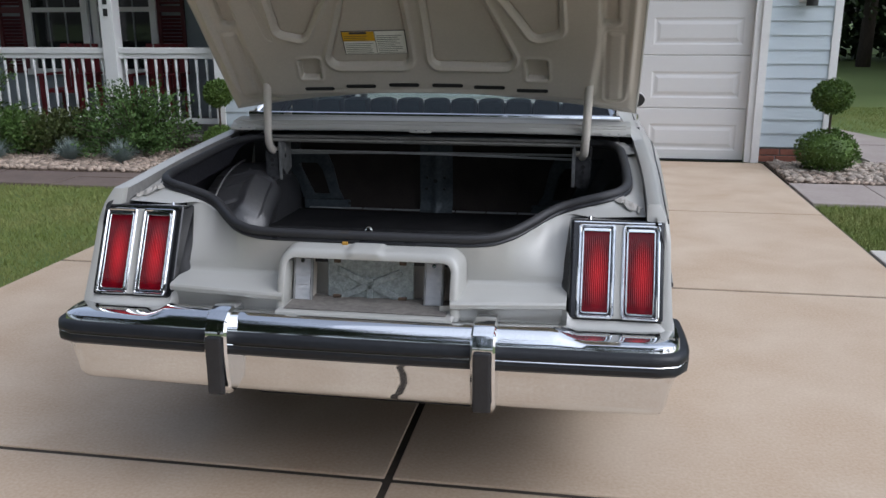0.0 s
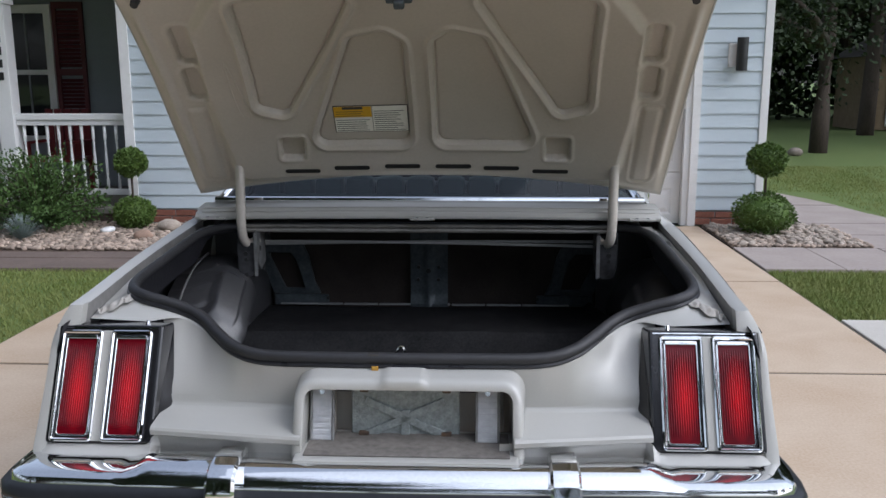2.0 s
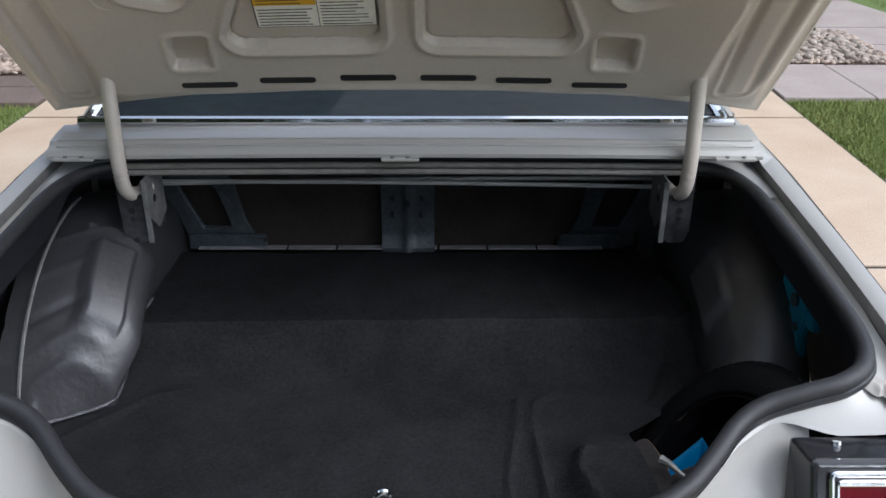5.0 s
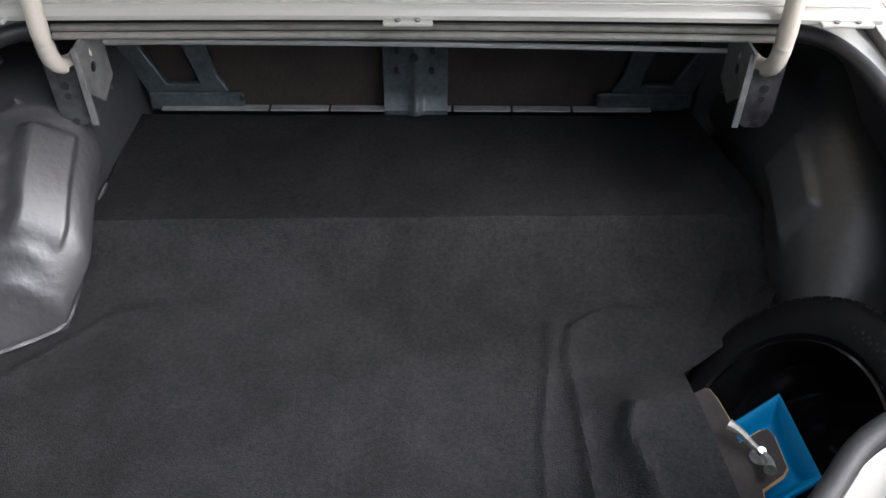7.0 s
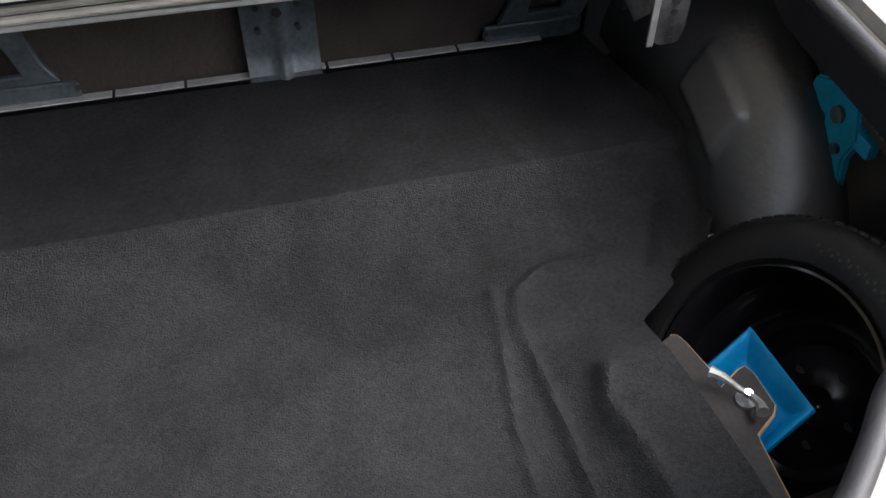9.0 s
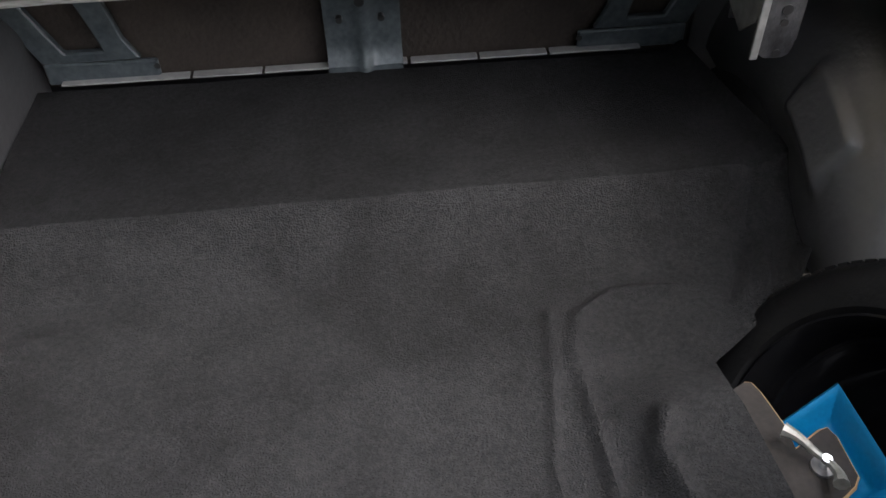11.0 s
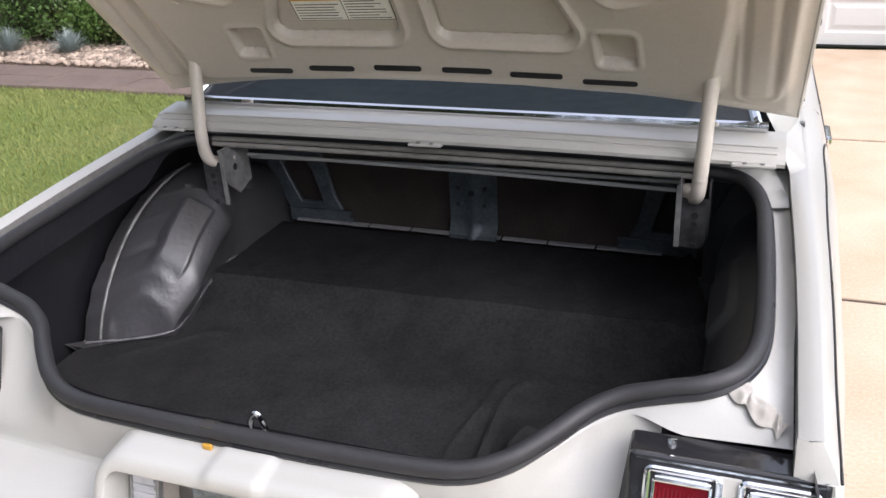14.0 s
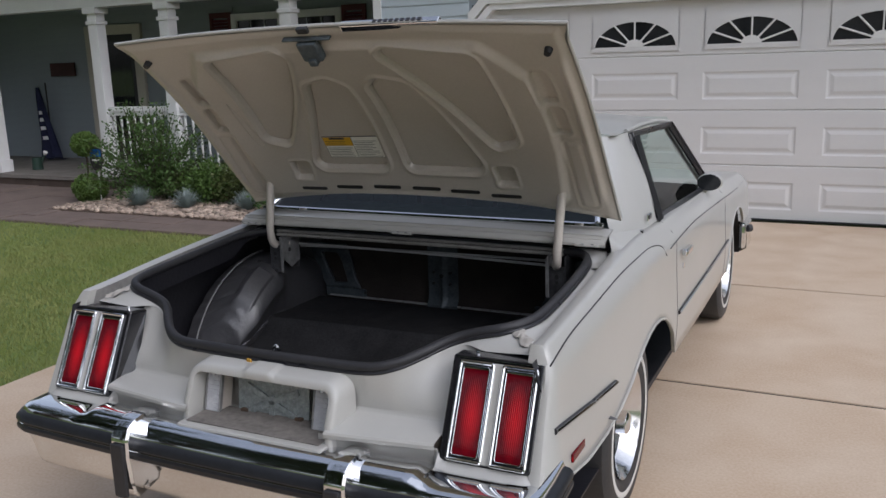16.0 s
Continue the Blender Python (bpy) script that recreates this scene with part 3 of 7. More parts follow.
def shutter(x0, x1, z0, z1, y):
    s = thing("window_shutter", (x0, y, z0), "burgundy louvred window shutter", "shutter", "porch shutters")
    b = bmesh.new()
    for a, c, d, e in ((x0, x0 + 0.05, z0, z1), (x1 - 0.05, x1, z0, z1), (x0 + 0.05, x1 - 0.05, z0, z0 + 0.08), (x0 + 0.05, x1 - 0.05, z1 - 0.08, z1), (x0 + 0.05, x1 - 0.05, (z0 + z1) / 2 - 0.04, (z0 + z1) / 2 + 0.04)):
        box(b, a, c, y - 0.035, y, d, e)
    part("shutter_frame", b, BURGUNDY, s)
    z = z0 + 0.1
    k = bmesh.new()
    box(k, x0 + 0.05, x1 - 0.05, -0.004, 0.004, -0.02, 0.02)
    me = None
    while z < z1 - 0.1:
        if abs(z - (z0 + z1) / 2) > 0.06:
            if me is None:
                k.transform(Matrix.Translation((-x0, 0, 0)))
                me = mesh_of("slat", k, BURGUNDY)
            piece("slat", me, s, (x0, y - 0.015, z), rot=(0.6, 0, 0))
        z += 0.045
    return s


shutter(-5.04, -4.66, 0.72, 2.38, WY - 0.012)
shutter(-7.36, -6.97, 0.72, 2.38, WY - 0.012)

pdoor = thing("door_1", (-9.4, WY, 0.15), "dark storm door in a cream frame", "door", kind="structure")
cream = mat("cream_frame", (0.55, 0.52, 0.44), (0.5, 0.47, 0.4), rough=0.5)
b = bmesh.new()
box(b, -9.95, -9.78, WY - 0.06, WY + 0.02, 0.15, 2.3, bevel=0.005)
box(b, -8.92, -8.75, WY - 0.06, WY + 0.02, 0.15, 2.3, bevel=0.005)
box(b, -9.78, -8.92, WY - 0.06, WY + 0.02, 2.15, 2.3, bevel=0.005)
part("door_frame", b, cream, pdoor)
b = bmesh.new()
box(b, -9.78, -9.68, WY - 0.03, WY + 0.01, 0.16, 2.15)
box(b, -9.02, -8.92, WY - 0.03, WY + 0.01, 0.16, 2.15)
box(b, -9.68, -9.02, WY - 0.03, WY + 0.01, 0.16, 0.4)
box(b, -9.68, -9.02, WY - 0.03, WY + 0.01, 2.03, 2.15)
leaf = part("door_leaf", b, BLACKMET, pdoor)
part("pane", boxed(-9.68, -9.02, WY - 0.015, WY + 0.0, 0.4, 2.03), DARKGLASS, leaf)
part("door_handle", boxed(-9.66, -9.6, WY - 0.07, WY - 0.03, 1.05, 1.12, bevel=0.008), CHROME, leaf)

# porch posts
def porch_post(x):
    p = thing("porch_post", (x, PY, 0.15), "square white porch post with a moulded cap and base", "post", "porch posts")
    part("shaft", boxed(x - 0.08, x + 0.08, PY - 0.08, PY + 0.08, 0.15, 2.42, bevel=0.01), WHITE, p)
    part("base", boxed(x - 0.105, x + 0.105, PY - 0.105, PY + 0.105, 0.15, 0.33, bevel=0.01), WHITE, p)
    b = bmesh.new()
    box(b, x - 0.1, x + 0.1, PY - 0.1, PY + 0.1, 2.2, 2.25, bevel=0.01)
    box(b, x - 0.12, x + 0.12, PY - 0.12, PY + 0.12, 2.34, 2.42, bevel=0.01)
    part("cap", b, WHITE, p)
    return p


posts = [porch_post(-4.72)]
for x in (-6.6, -7.85, -10.1):
    posts.append(copy_thing(posts[0], Matrix.Translation((x, PY, 0.15))))
for i in range(5):
    part("number_bar", boxed(-4.745 , -4.695, PY - 0.088, PY - 0.081, 1.45 + i * 0.125, 1.53 + i * 0.125), BLACKMET, posts[0], "dark number plate mark")

# porch rail
bal = bmesh.new()
lathe([(0.0, 0), (0.017, 0.0), (0.017, 0.10), (0.010, 0.12), (0.014, 0.16), (0.017, 0.30), (0.010, 0.46), (0.014, 0.48), (0.010, 0.50), (0.017, 0.52), (0.017, 0.66), (0.0, 0.66)], seg=8, bm=bal)
me_bal = mesh_of("baluster", bal, WHITE, smooth=True)


def railing(x0, x1):
    r = thing("porch_railing", (x0, PY, 0.15), "white porch railing with turned balusters", "railing", "porch railings")
    b = bmesh.new()
    box(b, x0, x1, PY - 0.045, PY + 0.045, 1.04, 1.11, bevel=0.012)
    box(b, x0, x1, PY - 0.03, PY + 0.03, 0.99, 1.04, bevel=0.004)
    part("top_rail", b, WHITE, r)
    part("bottom_rail", boxed(x0, x1, PY - 0.03, PY + 0.03, 0.27, 0.33, bevel=0.006), WHITE, r)
    n = int((x1 - x0) / 0.115)
    for i in range(n):
        piece("baluster", me_bal, r, (x0 + (x1 - x0) * (i + 0.5) / n, PY, 0.33))
    return r


railing(-4.64, -3.43)
railing(-6.52, -4.80)
railing(-7.77, -6.68)
railing(-12.4, -10.18)

# roof edge over the garage and porch
roof = thing("roof", (0, 0, 0), "dark shingled eaves with white fascia", "roof", kind="structure")
part("soffit", boxed(-12.9, 3.3, GY - 0.45, GY + 0.02, 3.1, 3.14), WHITE, roof)
part("fascia", boxed(-12.9, 3.3, GY - 0.5, GY - 0.45, 3.08, 3.3), WHITE, roof)
b = bmesh.new()
prism(b, [(GY - 0.55, 3.3), (GY - 0.55, 3.34), (15, 5.6), (20, 3.3)], -12.9, 3.3, axis="x")
part("shingle_slope", b, mat("shingles", (0.09, 0.085, 0.08), (0.06, 0.055, 0.05), rough=0.9, scale=20), roof)

# ---- car ----
AXR, AXF, AXZ, ARCH = 3.91, 6.40, 0.325, 0.395
YR, YF = 3.0, 7.2
car = thing("coupe_car", (0, 5.2, 0), "cream two-door coupe with its trunk lid wide open", "car")


def eased(xs, ys, x):
    """A table read with its corners rounded off."""
    return sum(lerp_table(xs, ys, x + d) for d in (-0.18, -0.12, -0.06, 0, 0.06, 0.12, 0.18)) / 7


def top_z(y):
    return eased([3.0, 3.5, 4.0, 4.5, 5.6, 6.3, 7.2, 7.5], [0.885, 0.935, 0.972, 0.955, 0.925, 0.865, 0.795, 0.78], y)


def top_x(y):
    return eased([3.0, 3.4, 4.0, 4.6, 5.8, 7.0, 7.5], [0.80, 0.805, 0.79, 0.795, 0.79, 0.77, 0.74], y)


def side_x(y, z):
    """Half width of the body at a place along it and a height."""
    zt, xt = top_z(y), top_x(y)
    full = lerp_table([3.0, 3.3, 3.9, 5.2, 6.6, 7.2, 7.5], [0.845, 0.862, 0.878, 0.882, 0.875, 0.85, 0.81], y)
    zc = zt - 0.10
    if z > zc:
        t = (z - zc) / 0.10
        return full - 0.012 - (full - 0.012 - xt) * t ** 2.0
    t = max(0.0, (0.62 - z) / 0.40)
    return full - 0.012 * ss(0.5, zc, z) - 0.035 * t * t


def bottom_z(y):
    if y < 4.5:
        return lerp_table([3.0, 3.07, 3.26, 3.45, 3.60, 3.70, 3.79, 3.88, 3.97, 4.06, 4.15, 4.23, 4.30, 4.36, 4.40, 4.43, 4.46, 4.5], [0.52, 0.514, 0.489, 0.492, 0.517, 0.548, 0.590, 0.627, 0.645, 0.652, 0.645, 0.625, 0.590, 0.550, 0.510, 0.46, 0.42, 0.40], y)
    z = lerp_table([4.5, 5.9, 6.9, 7.2], [0.40, 0.38, 0.36, 0.38], y)
    for ax in (AXF,):
        d = abs(y - ax)
        r = ARCH
        if d < r:
            z = max(z, AXZ + 0.02 + math.sqrt(max(0, 1 - (d / r) ** 2.3)) * (r - 0.06))
    return z


def tail_y(z):
    """The sloping rear end of the fenders, along the lamps."""
    return 2.908 + (max(z, 0.56) - 0.614) * 0.49


def body_side(s):
    ys = set(np.linspace(YR, YF, 60))
    ys |= set(np.linspace(3.08, 4.5, 70))
    for ax in (AXF,):
        ys |= {ax + ARCH * math.sin(t) for t in np.linspace(-math.pi / 2, math.pi / 2, 25)}
        ys |= {ax - ARCH - 0.002, ax + ARCH + 0.002}
    ys = [YR] + sorted(y for y in ys if y > 3.07)
    b = bmesh.new()
    rows = []
    for y in ys:
        z0, z1 = bottom_z(y), top_z(y)
        zz = [z0 + (z1 - 0.10 - z0) * k / 9 for k in range(10)] + [z1 - 0.10 + 0.10 * k / 7 for k in range(1, 8)]
        rows.append([b.verts.new((s * side_x(y, z), tail_y(z) if y == YR else y, z)) for z in zz])
    for p, q in zip(rows, rows[1:]):
        for j in range(len(p) - 1):
            f = (p[j], q[j], q[j + 1], p[j + 1])
            b.faces.new(f if s > 0 else f[::-1])
    return b


for s in (1, -1):
    ob = part("body_side", body_side(s), PAINT, car, smooth=True)
    solid(ob, 0.012)
    # wheel arch lip
    for reach in (np.linspace(3.06, 4.47, 80), [AXF + 0.997 * ARCH * math.sin(t) for t in np.linspace(-math.pi / 2, math.pi / 2, 33)]):
        line = [Vector((s * (side_x(y, bottom_z(y)) + 0.002), y, bottom_z(y))) for y in reach]
        part("arch_lip", tube(bmesh.new(), line, 0.0045, seg=6), PAINT, car, smooth=True)

# seal line of the trunk opening, right half from the tail to the window
SEAL_HALF = [(0.0, 2.972, 0.785), (0.17, 2.974, 0.785), (0.32, 2.982, 0.786), (0.395, 3.008, 0.798), (0.45, 3.055, 0.818), (0.495, 3.102, 0.838), (0.54, 3.126, 0.855), (0.60, 3.134, 0.872), (0.655, 3.142, 0.885), (0.698, 3.178, 0.893), (0.721, 3.26, 0.898), (0.725, 3.42, 0.908), (0.722, 3.60, 0.922), (0.712, 3.74, 0.934), (0.675, 3.835, 0.938), (0.60, 3.865, 0.939), (0.40, 3.875, 0.940), (0.2, 3.88, 0.940), (0.0, 3.88, 0.940)]
loop_pts = SEAL_HALF + [(-x, y, z) for x, y, z in SEAL_HALF[-2:0:-1]]
SEAL = smoothline(loop_pts, 180, closed=True)


def seal_front(x):
    """Place along the tail of the seal's line at a distance from the middle."""
    xs = [p[0] for p in SEAL_HALF[:10]]
    return lerp_table(xs, [p[1] for p in SEAL_HALF[:10]], abs(x)), lerp_table(xs, [p[2] for p in SEAL_HALF[:10]], abs(x))


def panel_y(x, z):
    """The tail panel: upright at its foot, following the seal at its top."""
    yt, zt = seal_front(x)
    return 2.978 + 0.012 * (abs(x) / 0.5) ** 2 + (yt - 0.012 - 2.978 - 0.012 * (abs(x) / 0.5) ** 2) * ss(0.66, zt + 0.01, z)


# flange round the opening, from the seal out to the fenders
CORNER = {}
run = [i for i in range(len(SEAL) // 2) if SEAL[i].x > 0.545 and SEAL[i].y <= 3.32]
for i in run:
    CORNER[i] = CORNER[(len(SEAL) - i) % len(SEAL)] = (i - run[0]) / (run[-1] - run[0])


def flange(u, v):
    k = u * len(SEAL)
    i = int(k) % len(SEAL)
    p = SEAL[i]
    s = 1 if p.x >= 0 else -1
    dip = 0.0
    if p.y > 3.80 and abs(p.x) < 0.70:
        out = Vector((p.x * 1.06, 3.905, 0.944))
    elif p.y > 3.32:
        out = Vector((s * (top_x(p.y) - 0.030), p.y, top_z(p.y) - 0.030))
        dip = 0.014
    elif abs(p.x) > 0.545:
        # corner behind the lamp: fans out to the lamp's top and the fender
        t = CORNER[i]
        if t < 0.62:
            out = Vector((s * (0.545 + 0.225 * t / 0.62), 3.082 - 0.004 * t / 0.62, 0.838 + 0.012 * t / 0.62))
        else:
            q = (t - 0.62) / 0.38
            out = Vector((s * (0.77 + 0.001 * q), 3.078 + 0.242 * q, 0.850 + (top_z(3.32) - 0.030 - 0.850) * q))
        yy, zz = seal_front(p.x)
        out = Vector((p.x, panel_y(p.x, zz - 0.017), zz - 0.017)).lerp(out, ss(0.0, 0.25, t))
        dip = 0.006 * math.sin(math.pi * t) + 0.013 * ss(0.7, 1, t)
    else:
        yy, zz = seal_front(p.x)
        out = Vector((p.x, panel_y(p.x, zz - 0.017), zz - 0.017))
    q = p.lerp(out, v)
    q.z -= dip * math.sin(math.pi * v)
    return q


inner = [p + Vector((0.004 * p.x / 0.7, 0.004 * (0.5 - ss(2.95, 3.9, p.y)), -0.075 + 0.063 * ss(3.70, 3.82, p.y))) for p in SEAL]
b = surf(flange, len(SEAL), 5, close=True)
ob = part("opening_flange", b, PAINT, car, smooth=True)
b = surf(lambda u, v: SEAL[int(u * len(SEAL)) % len(SEAL)].lerp(inner[int(u * len(SEAL)) % len(SEAL)], v), len(SEAL), 2, close=True)
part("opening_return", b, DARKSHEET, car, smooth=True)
part("weatherstrip", tube(bmesh.new(), [p + Vector((0, 0, 0.006)) for p in SEAL], 0.014, seg=10, closed=True), RUBBER, car, "black rubber trunk weatherstrip", smooth=True)

part("seal_lip", tube(bmesh.new(), [p + (flange((i + 0.1) / len(SEAL), 1.0) - p).normalized() * 0.012 + Vector((0, 0, 0.001)) for i, p in enumerate(SEAL)], 0.0065, seg=8, closed=True), BLACK_PL, car, "black foot of the weatherstrip", smooth=True)

j = part("seal_joint", tube(bmesh.new(), [Vector((-0.075, 2.973, 0.791)), Vector((-0.062, 2.973, 0.791)), Vector((-0.050, 2.973, 0.791))], 0.0148, seg=8), mat("brown_sealant", (0.045, 0.036, 0.026), (0.022, 0.02, 0.018), rough=0.6), car, "brown sealant on the weatherstrip joint", smooth=True)
part("adhesive_spot", boxed(-0.066, -0.050, 2.951, 2.957, 0.768, 0.778, bevel=0.002), mat("yellow_adhesive", (0.55, 0.30, 0.04), rough=0.6), j, "old yellow adhesive")
SEAMGREY = mat("grey_gutter_wall", (0.24, 0.235, 0.225), (0.17, 0.165, 0.16), rough=0.5, scale=14)
SEAMBEIGE = mat("beige_sealer", (0.42, 0.40, 0.365), (0.32, 0.30, 0.27), rough=0.6, scale=40)
# fender caps beside the opening
for s in (1, -1):
    def cap(u, v):
        y = 3.046 + u * 0.924
        xa, xb = top_x(y) - 0.03, top_x(y)
        t = v
        return Vector((s * (xa + (xb - xa) * t), y, top_z(y) - 0.007 * (1 - t) ** 2))
    part("fender_top", surf(cap, 30, 4, flip=s > 0), PAINT, car, smooth=True)
    # rear end of the fender, beside the lamp
    b = bmesh.new()
    zz = list(np.linspace(0.545, 0.848, 12)) + [0.8485] + list(np.linspace(0.856, top_z(3.05), 6))
    rows = []
    for z in zz:
        xi, xo = (0.812 if z <= 0.848 else 0.769), side_x(3.0, z)
        rows.append([b.verts.new((s * xi, tail_y(z) + 0.03, z))] + [b.verts.new((s * (xi + (xo - xi) * k), tail_y(z) - 0.004 * math.sin(math.pi * k), z)) for k in (0, 0.5, 1)])
    for p, q in zip(rows, rows[1:]):
        for k in range(3):
            f = (p[k], p[k + 1], q[k + 1], q[k])
            b.faces.new(f if s > 0 else f[::-1])
    b2 = bmesh.new()
    for y0, y1 in zip(np.linspace(3.045, 3.93, 20), np.linspace(3.045, 3.93, 20)[1:]):
        q = [b2.verts.new((s * (top_x(y) - 0.0295), y, top_z(y) - h)) for y, h in ((y0, 0.07), (y1, 0.07), (y1, 0.0065), (y0, 0.0065))]
        b2.faces.new(q if s < 0 else q[::-1])
    part("gutter_wall", b2, SEAMGREY, car, weld=True)
    def sealer(u, v):
        x, y = 0.688 + 0.074 * u + 0.004 * math.sin(11 * u), 3.152 - 0.052 * u + 0.003 * math.sin(17 * u + 1)
        w = (v - 0.5) * (0.030 + 0.008 * math.sin(13 * u))
        lump = 0.0045 * noise.noise((u * 9, v * 2.5, 3 * s)) + 0.003 * math.sin(30 * u + 5 * v) * ss(0.1, 0.4, u)
        z = lerp_table([0.688, 0.715, 0.735, 0.762], [0.889, 0.880, 0.869, 0.860], x) + 0.0045 * math.sin(math.pi * v) + lump * math.sin(math.pi * v)
        return Vector((s * (x + 0.55 * w), y + 0.83 * w, z - 0.001 + 0.25 * w))
    part("seam_sealer", surf(sealer, 36, 14, flip=s < 0), SEAMBEIGE, car, "crumpled beige seam sealer", smooth=True)
    cp = surf(lambda u, v: Vector((s * (lerp_table([0, 0.5, 0.68, 1], [0.722, 0.690, 0.64, 0.62], v) * (1 - u) + (top_x(3.8) - 0.03) * u), 3.74 + 0.19 * v, top_z(3.8) - 0.031 + 0.008 * v - 0.004 * (1 - u))), 8, 8, flip=s < 0)
    part("corner_plate", cp, PAINT, car, smooth=True)
    part("fender_end", b, PAINT, car, smooth=True, weld=True)


# tail panel with a shallow plate recess; the plate sits a little off the middle
PLATE_X = 0.022


def tail(u, v):
    x = -0.60 + 1.20 * u
    yy, zt = seal_front(x)
    zt -= 0.016
    z = 0.56 + (zt - 0.56) * v
    y = panel_y(x, z)
    y += 0.03 * ss(0.232, 0.215, abs(x - PLATE_X)) * ss(0.745, 0.725, z)
    return Vector((x, y, z))


part("tail_panel", surf(tail, 96, 44, flip=True), PAINT, car, smooth=True)

# ledges on both sides of the plate
for s in (1, -1):
    def ledge(u, v):
        x = 0.235 + s * PLATE_X + (0.328 - s * PLATE_X) * u
        e = 2.843 + 0.045 * u
        k = panel_y(x, 0.67)
        pts = [(k + 0.004, 0.69), (k - 0.001, 0.672), (k - 0.006, 0.666), (k - 0.014, 0.6635), (e + 0.014, 0.652), (e + 0.004, 0.6495), (e, 0.644), (e + 0.001, 0.634), (e + 0.006, 0.630), (e + 0.024, 0.628), (e + 0.027, 0.56)]
        n = len(pts) - 1
        k = min(int(v * n), n - 1)
        t = v * n - k
        return Vector((s * x, pts[k][0] * (1 - t) + pts[k + 1][0] * t, pts[k][1] * (1 - t) + pts[k + 1][1] * t))
    part("ledge", surf(ledge, 20, 30, flip=s < 0), PAINT, car, smooth=True)
    def filler(u, v):
        x = 0.225 + 0.62 * u
        zt = 0.632 - 0.030 * ss(0.555, 0.580, x)
        y = 2.869 + 0.045 * min(1, (x - 0.225) / 0.335)
        y += (2.832 + 0.072 * v ** 1.3 - y) * ss(0.55, 0.575, x)
        y += 0.03 * ss(0.80, 0.845, x)
        return Vector((s * x, y, 0.55 + (zt - 0.55) * v))
    part("lower_filler", surf(filler, 40, 4, flip=s > 0), PAINT, car, smooth=True)

# hooded surround of the plate: an arch of rounded section
def arch_path(w=0.238, z0=0.56, z1=0.749, r=0.03):
    pts = [(-w - 0.006, z0), (-w - 0.003, z0 + 0.04), (-w, z0 + 0.10), (-w, z1 - r - 0.02)]
    pts += [(-w + r - r * math.cos(t), z1 - r + r * math.sin(t)) for t in np.linspace(0, math.pi / 2, 7)]
    pts += [(x, z1) for x in np.linspace(-w + r + 0.03, w - r - 0.03, 40)]
    return pts + [(-x, z) for x, z in pts[10::-1]]


ap = arch_path()
SEC_P = [(-0.007, 0.16), (-0.007, 0.02), (-0.0068, 0.004), (-0.006, 0.001), (-0.004, 0.0), (0.006, 0.0), (0.011, 0.002), (0.015, 0.006), (0.018, 0.02), (0.021, 0.06), (0.025, 0.13)]


def hood(u, v):
    i = min(int(round(u * (len(ap) - 1))), len(ap) - 1)
    a, c = ap[max(0, i - 1)], ap[min(len(ap) - 1, i + 1)]
    d = Vector((c[0] - a[0], c[1] - a[1])).normalized()
    nrm = Vector((-d.y, d.x))
    j = min(int(round(v * (len(SEC_P) - 1))), len(SEC_P) - 1)
    o, dep = SEC_P[j]
    x, z = ap[i][0] + nrm.x * o, ap[i][1] + nrm.y * o
    lump = 0.005 * ss(0.05, 0.042, abs(x + 0.012)) * ss(0.742, 0.752, z)
    base = 2.848 + 0.45 * max(0, z - 0.64)
    return Vector((x + PLATE_X, min(base + dep, 2.972) - lump, z + lump))


part("plate_hood", surf(hood, len(ap) - 1, len(SEC_P) - 1, flip=True), PAINT, car, smooth=True)

# plate lamps and the plate bracket
for s in (1, -1):
    x = 0.011 + s * 0.188
    m = Matrix.Translation((x, 2.936, 0.655)) @ Matrix.Rotation(radians(-14), 4, "X")
    lampb = part("plate_lamp", boxed(-0.023, 0.023, -0.012, -0.002, -0.073, 0.073, bevel=0.003, m=m), CLEARLENS, car, "clear ribbed reversing lamp")
    part("bezel", ring(bmesh.new(), -0.028, 0.028, -0.078, 0.078, 0.006, -0.0155, -0.002, m, rad=0.006), LIP, lampb, "dull metal bezel")
    part("lamp_holder", boxed(-0.023, 0.023, -0.0018, 0.045, -0.074, 0.074, m=m), PAINT_IN, lampb)
    b = bmesh.new()
    for k in range(9):
        box(b, -0.02, 0.02, -0.0145, -0.012, -0.055 + k * 0.0135, -0.048 + k * 0.0135, m=m)
    part("lens_rib", b, CLEARLENS, lampb)
    for zz in (-0.066, 0.066):
        b = rod(bmesh.new(), m @ Vector((0, -0.012, zz)), m @ Vector((0, -0.017, zz)), 0.006, seg=10)
        part("screw", b, CHROME, lampb)
m = Matrix.Translation((0.010, 2.966, 0.652)) @ Matrix.Rotation(radians(-6), 4, "X")
bracket = part("plate_bracket", boxed(-0.125, 0.125, -0.004, 0.004, -0.073, 0.073, bevel=0.003, m=m), ZINC, car, "bare galvanised plate bracket")
b = bmesh.new()
for a in (0.42, -0.42, math.pi / 2):
    box(b, -0.10 if abs(a) < 1 else -0.02, 0.10 if abs(a) < 1 else 0.045, -0.0115, -0.003, -0.010, 0.010, bevel=0.003, m=m @ Matrix.Rotation(a, 4, "Y"))
part("pressed_rib", b, ZINC, bracket)
for x in (-0.095, 0.095):
    part("clip", boxed(x - 0.012, x + 0.012, -0.018, -0.004, -0.072, -0.03, bevel=0.003, m=m), RUSTY, bracket, "rusty plate clip")
    part("clip", boxed(x - 0.010, x + 0.010, -0.012, -0.004, 0.06, 0.085, bevel=0.003, m=m), RUSTY, bracket, "rusty plate clip")
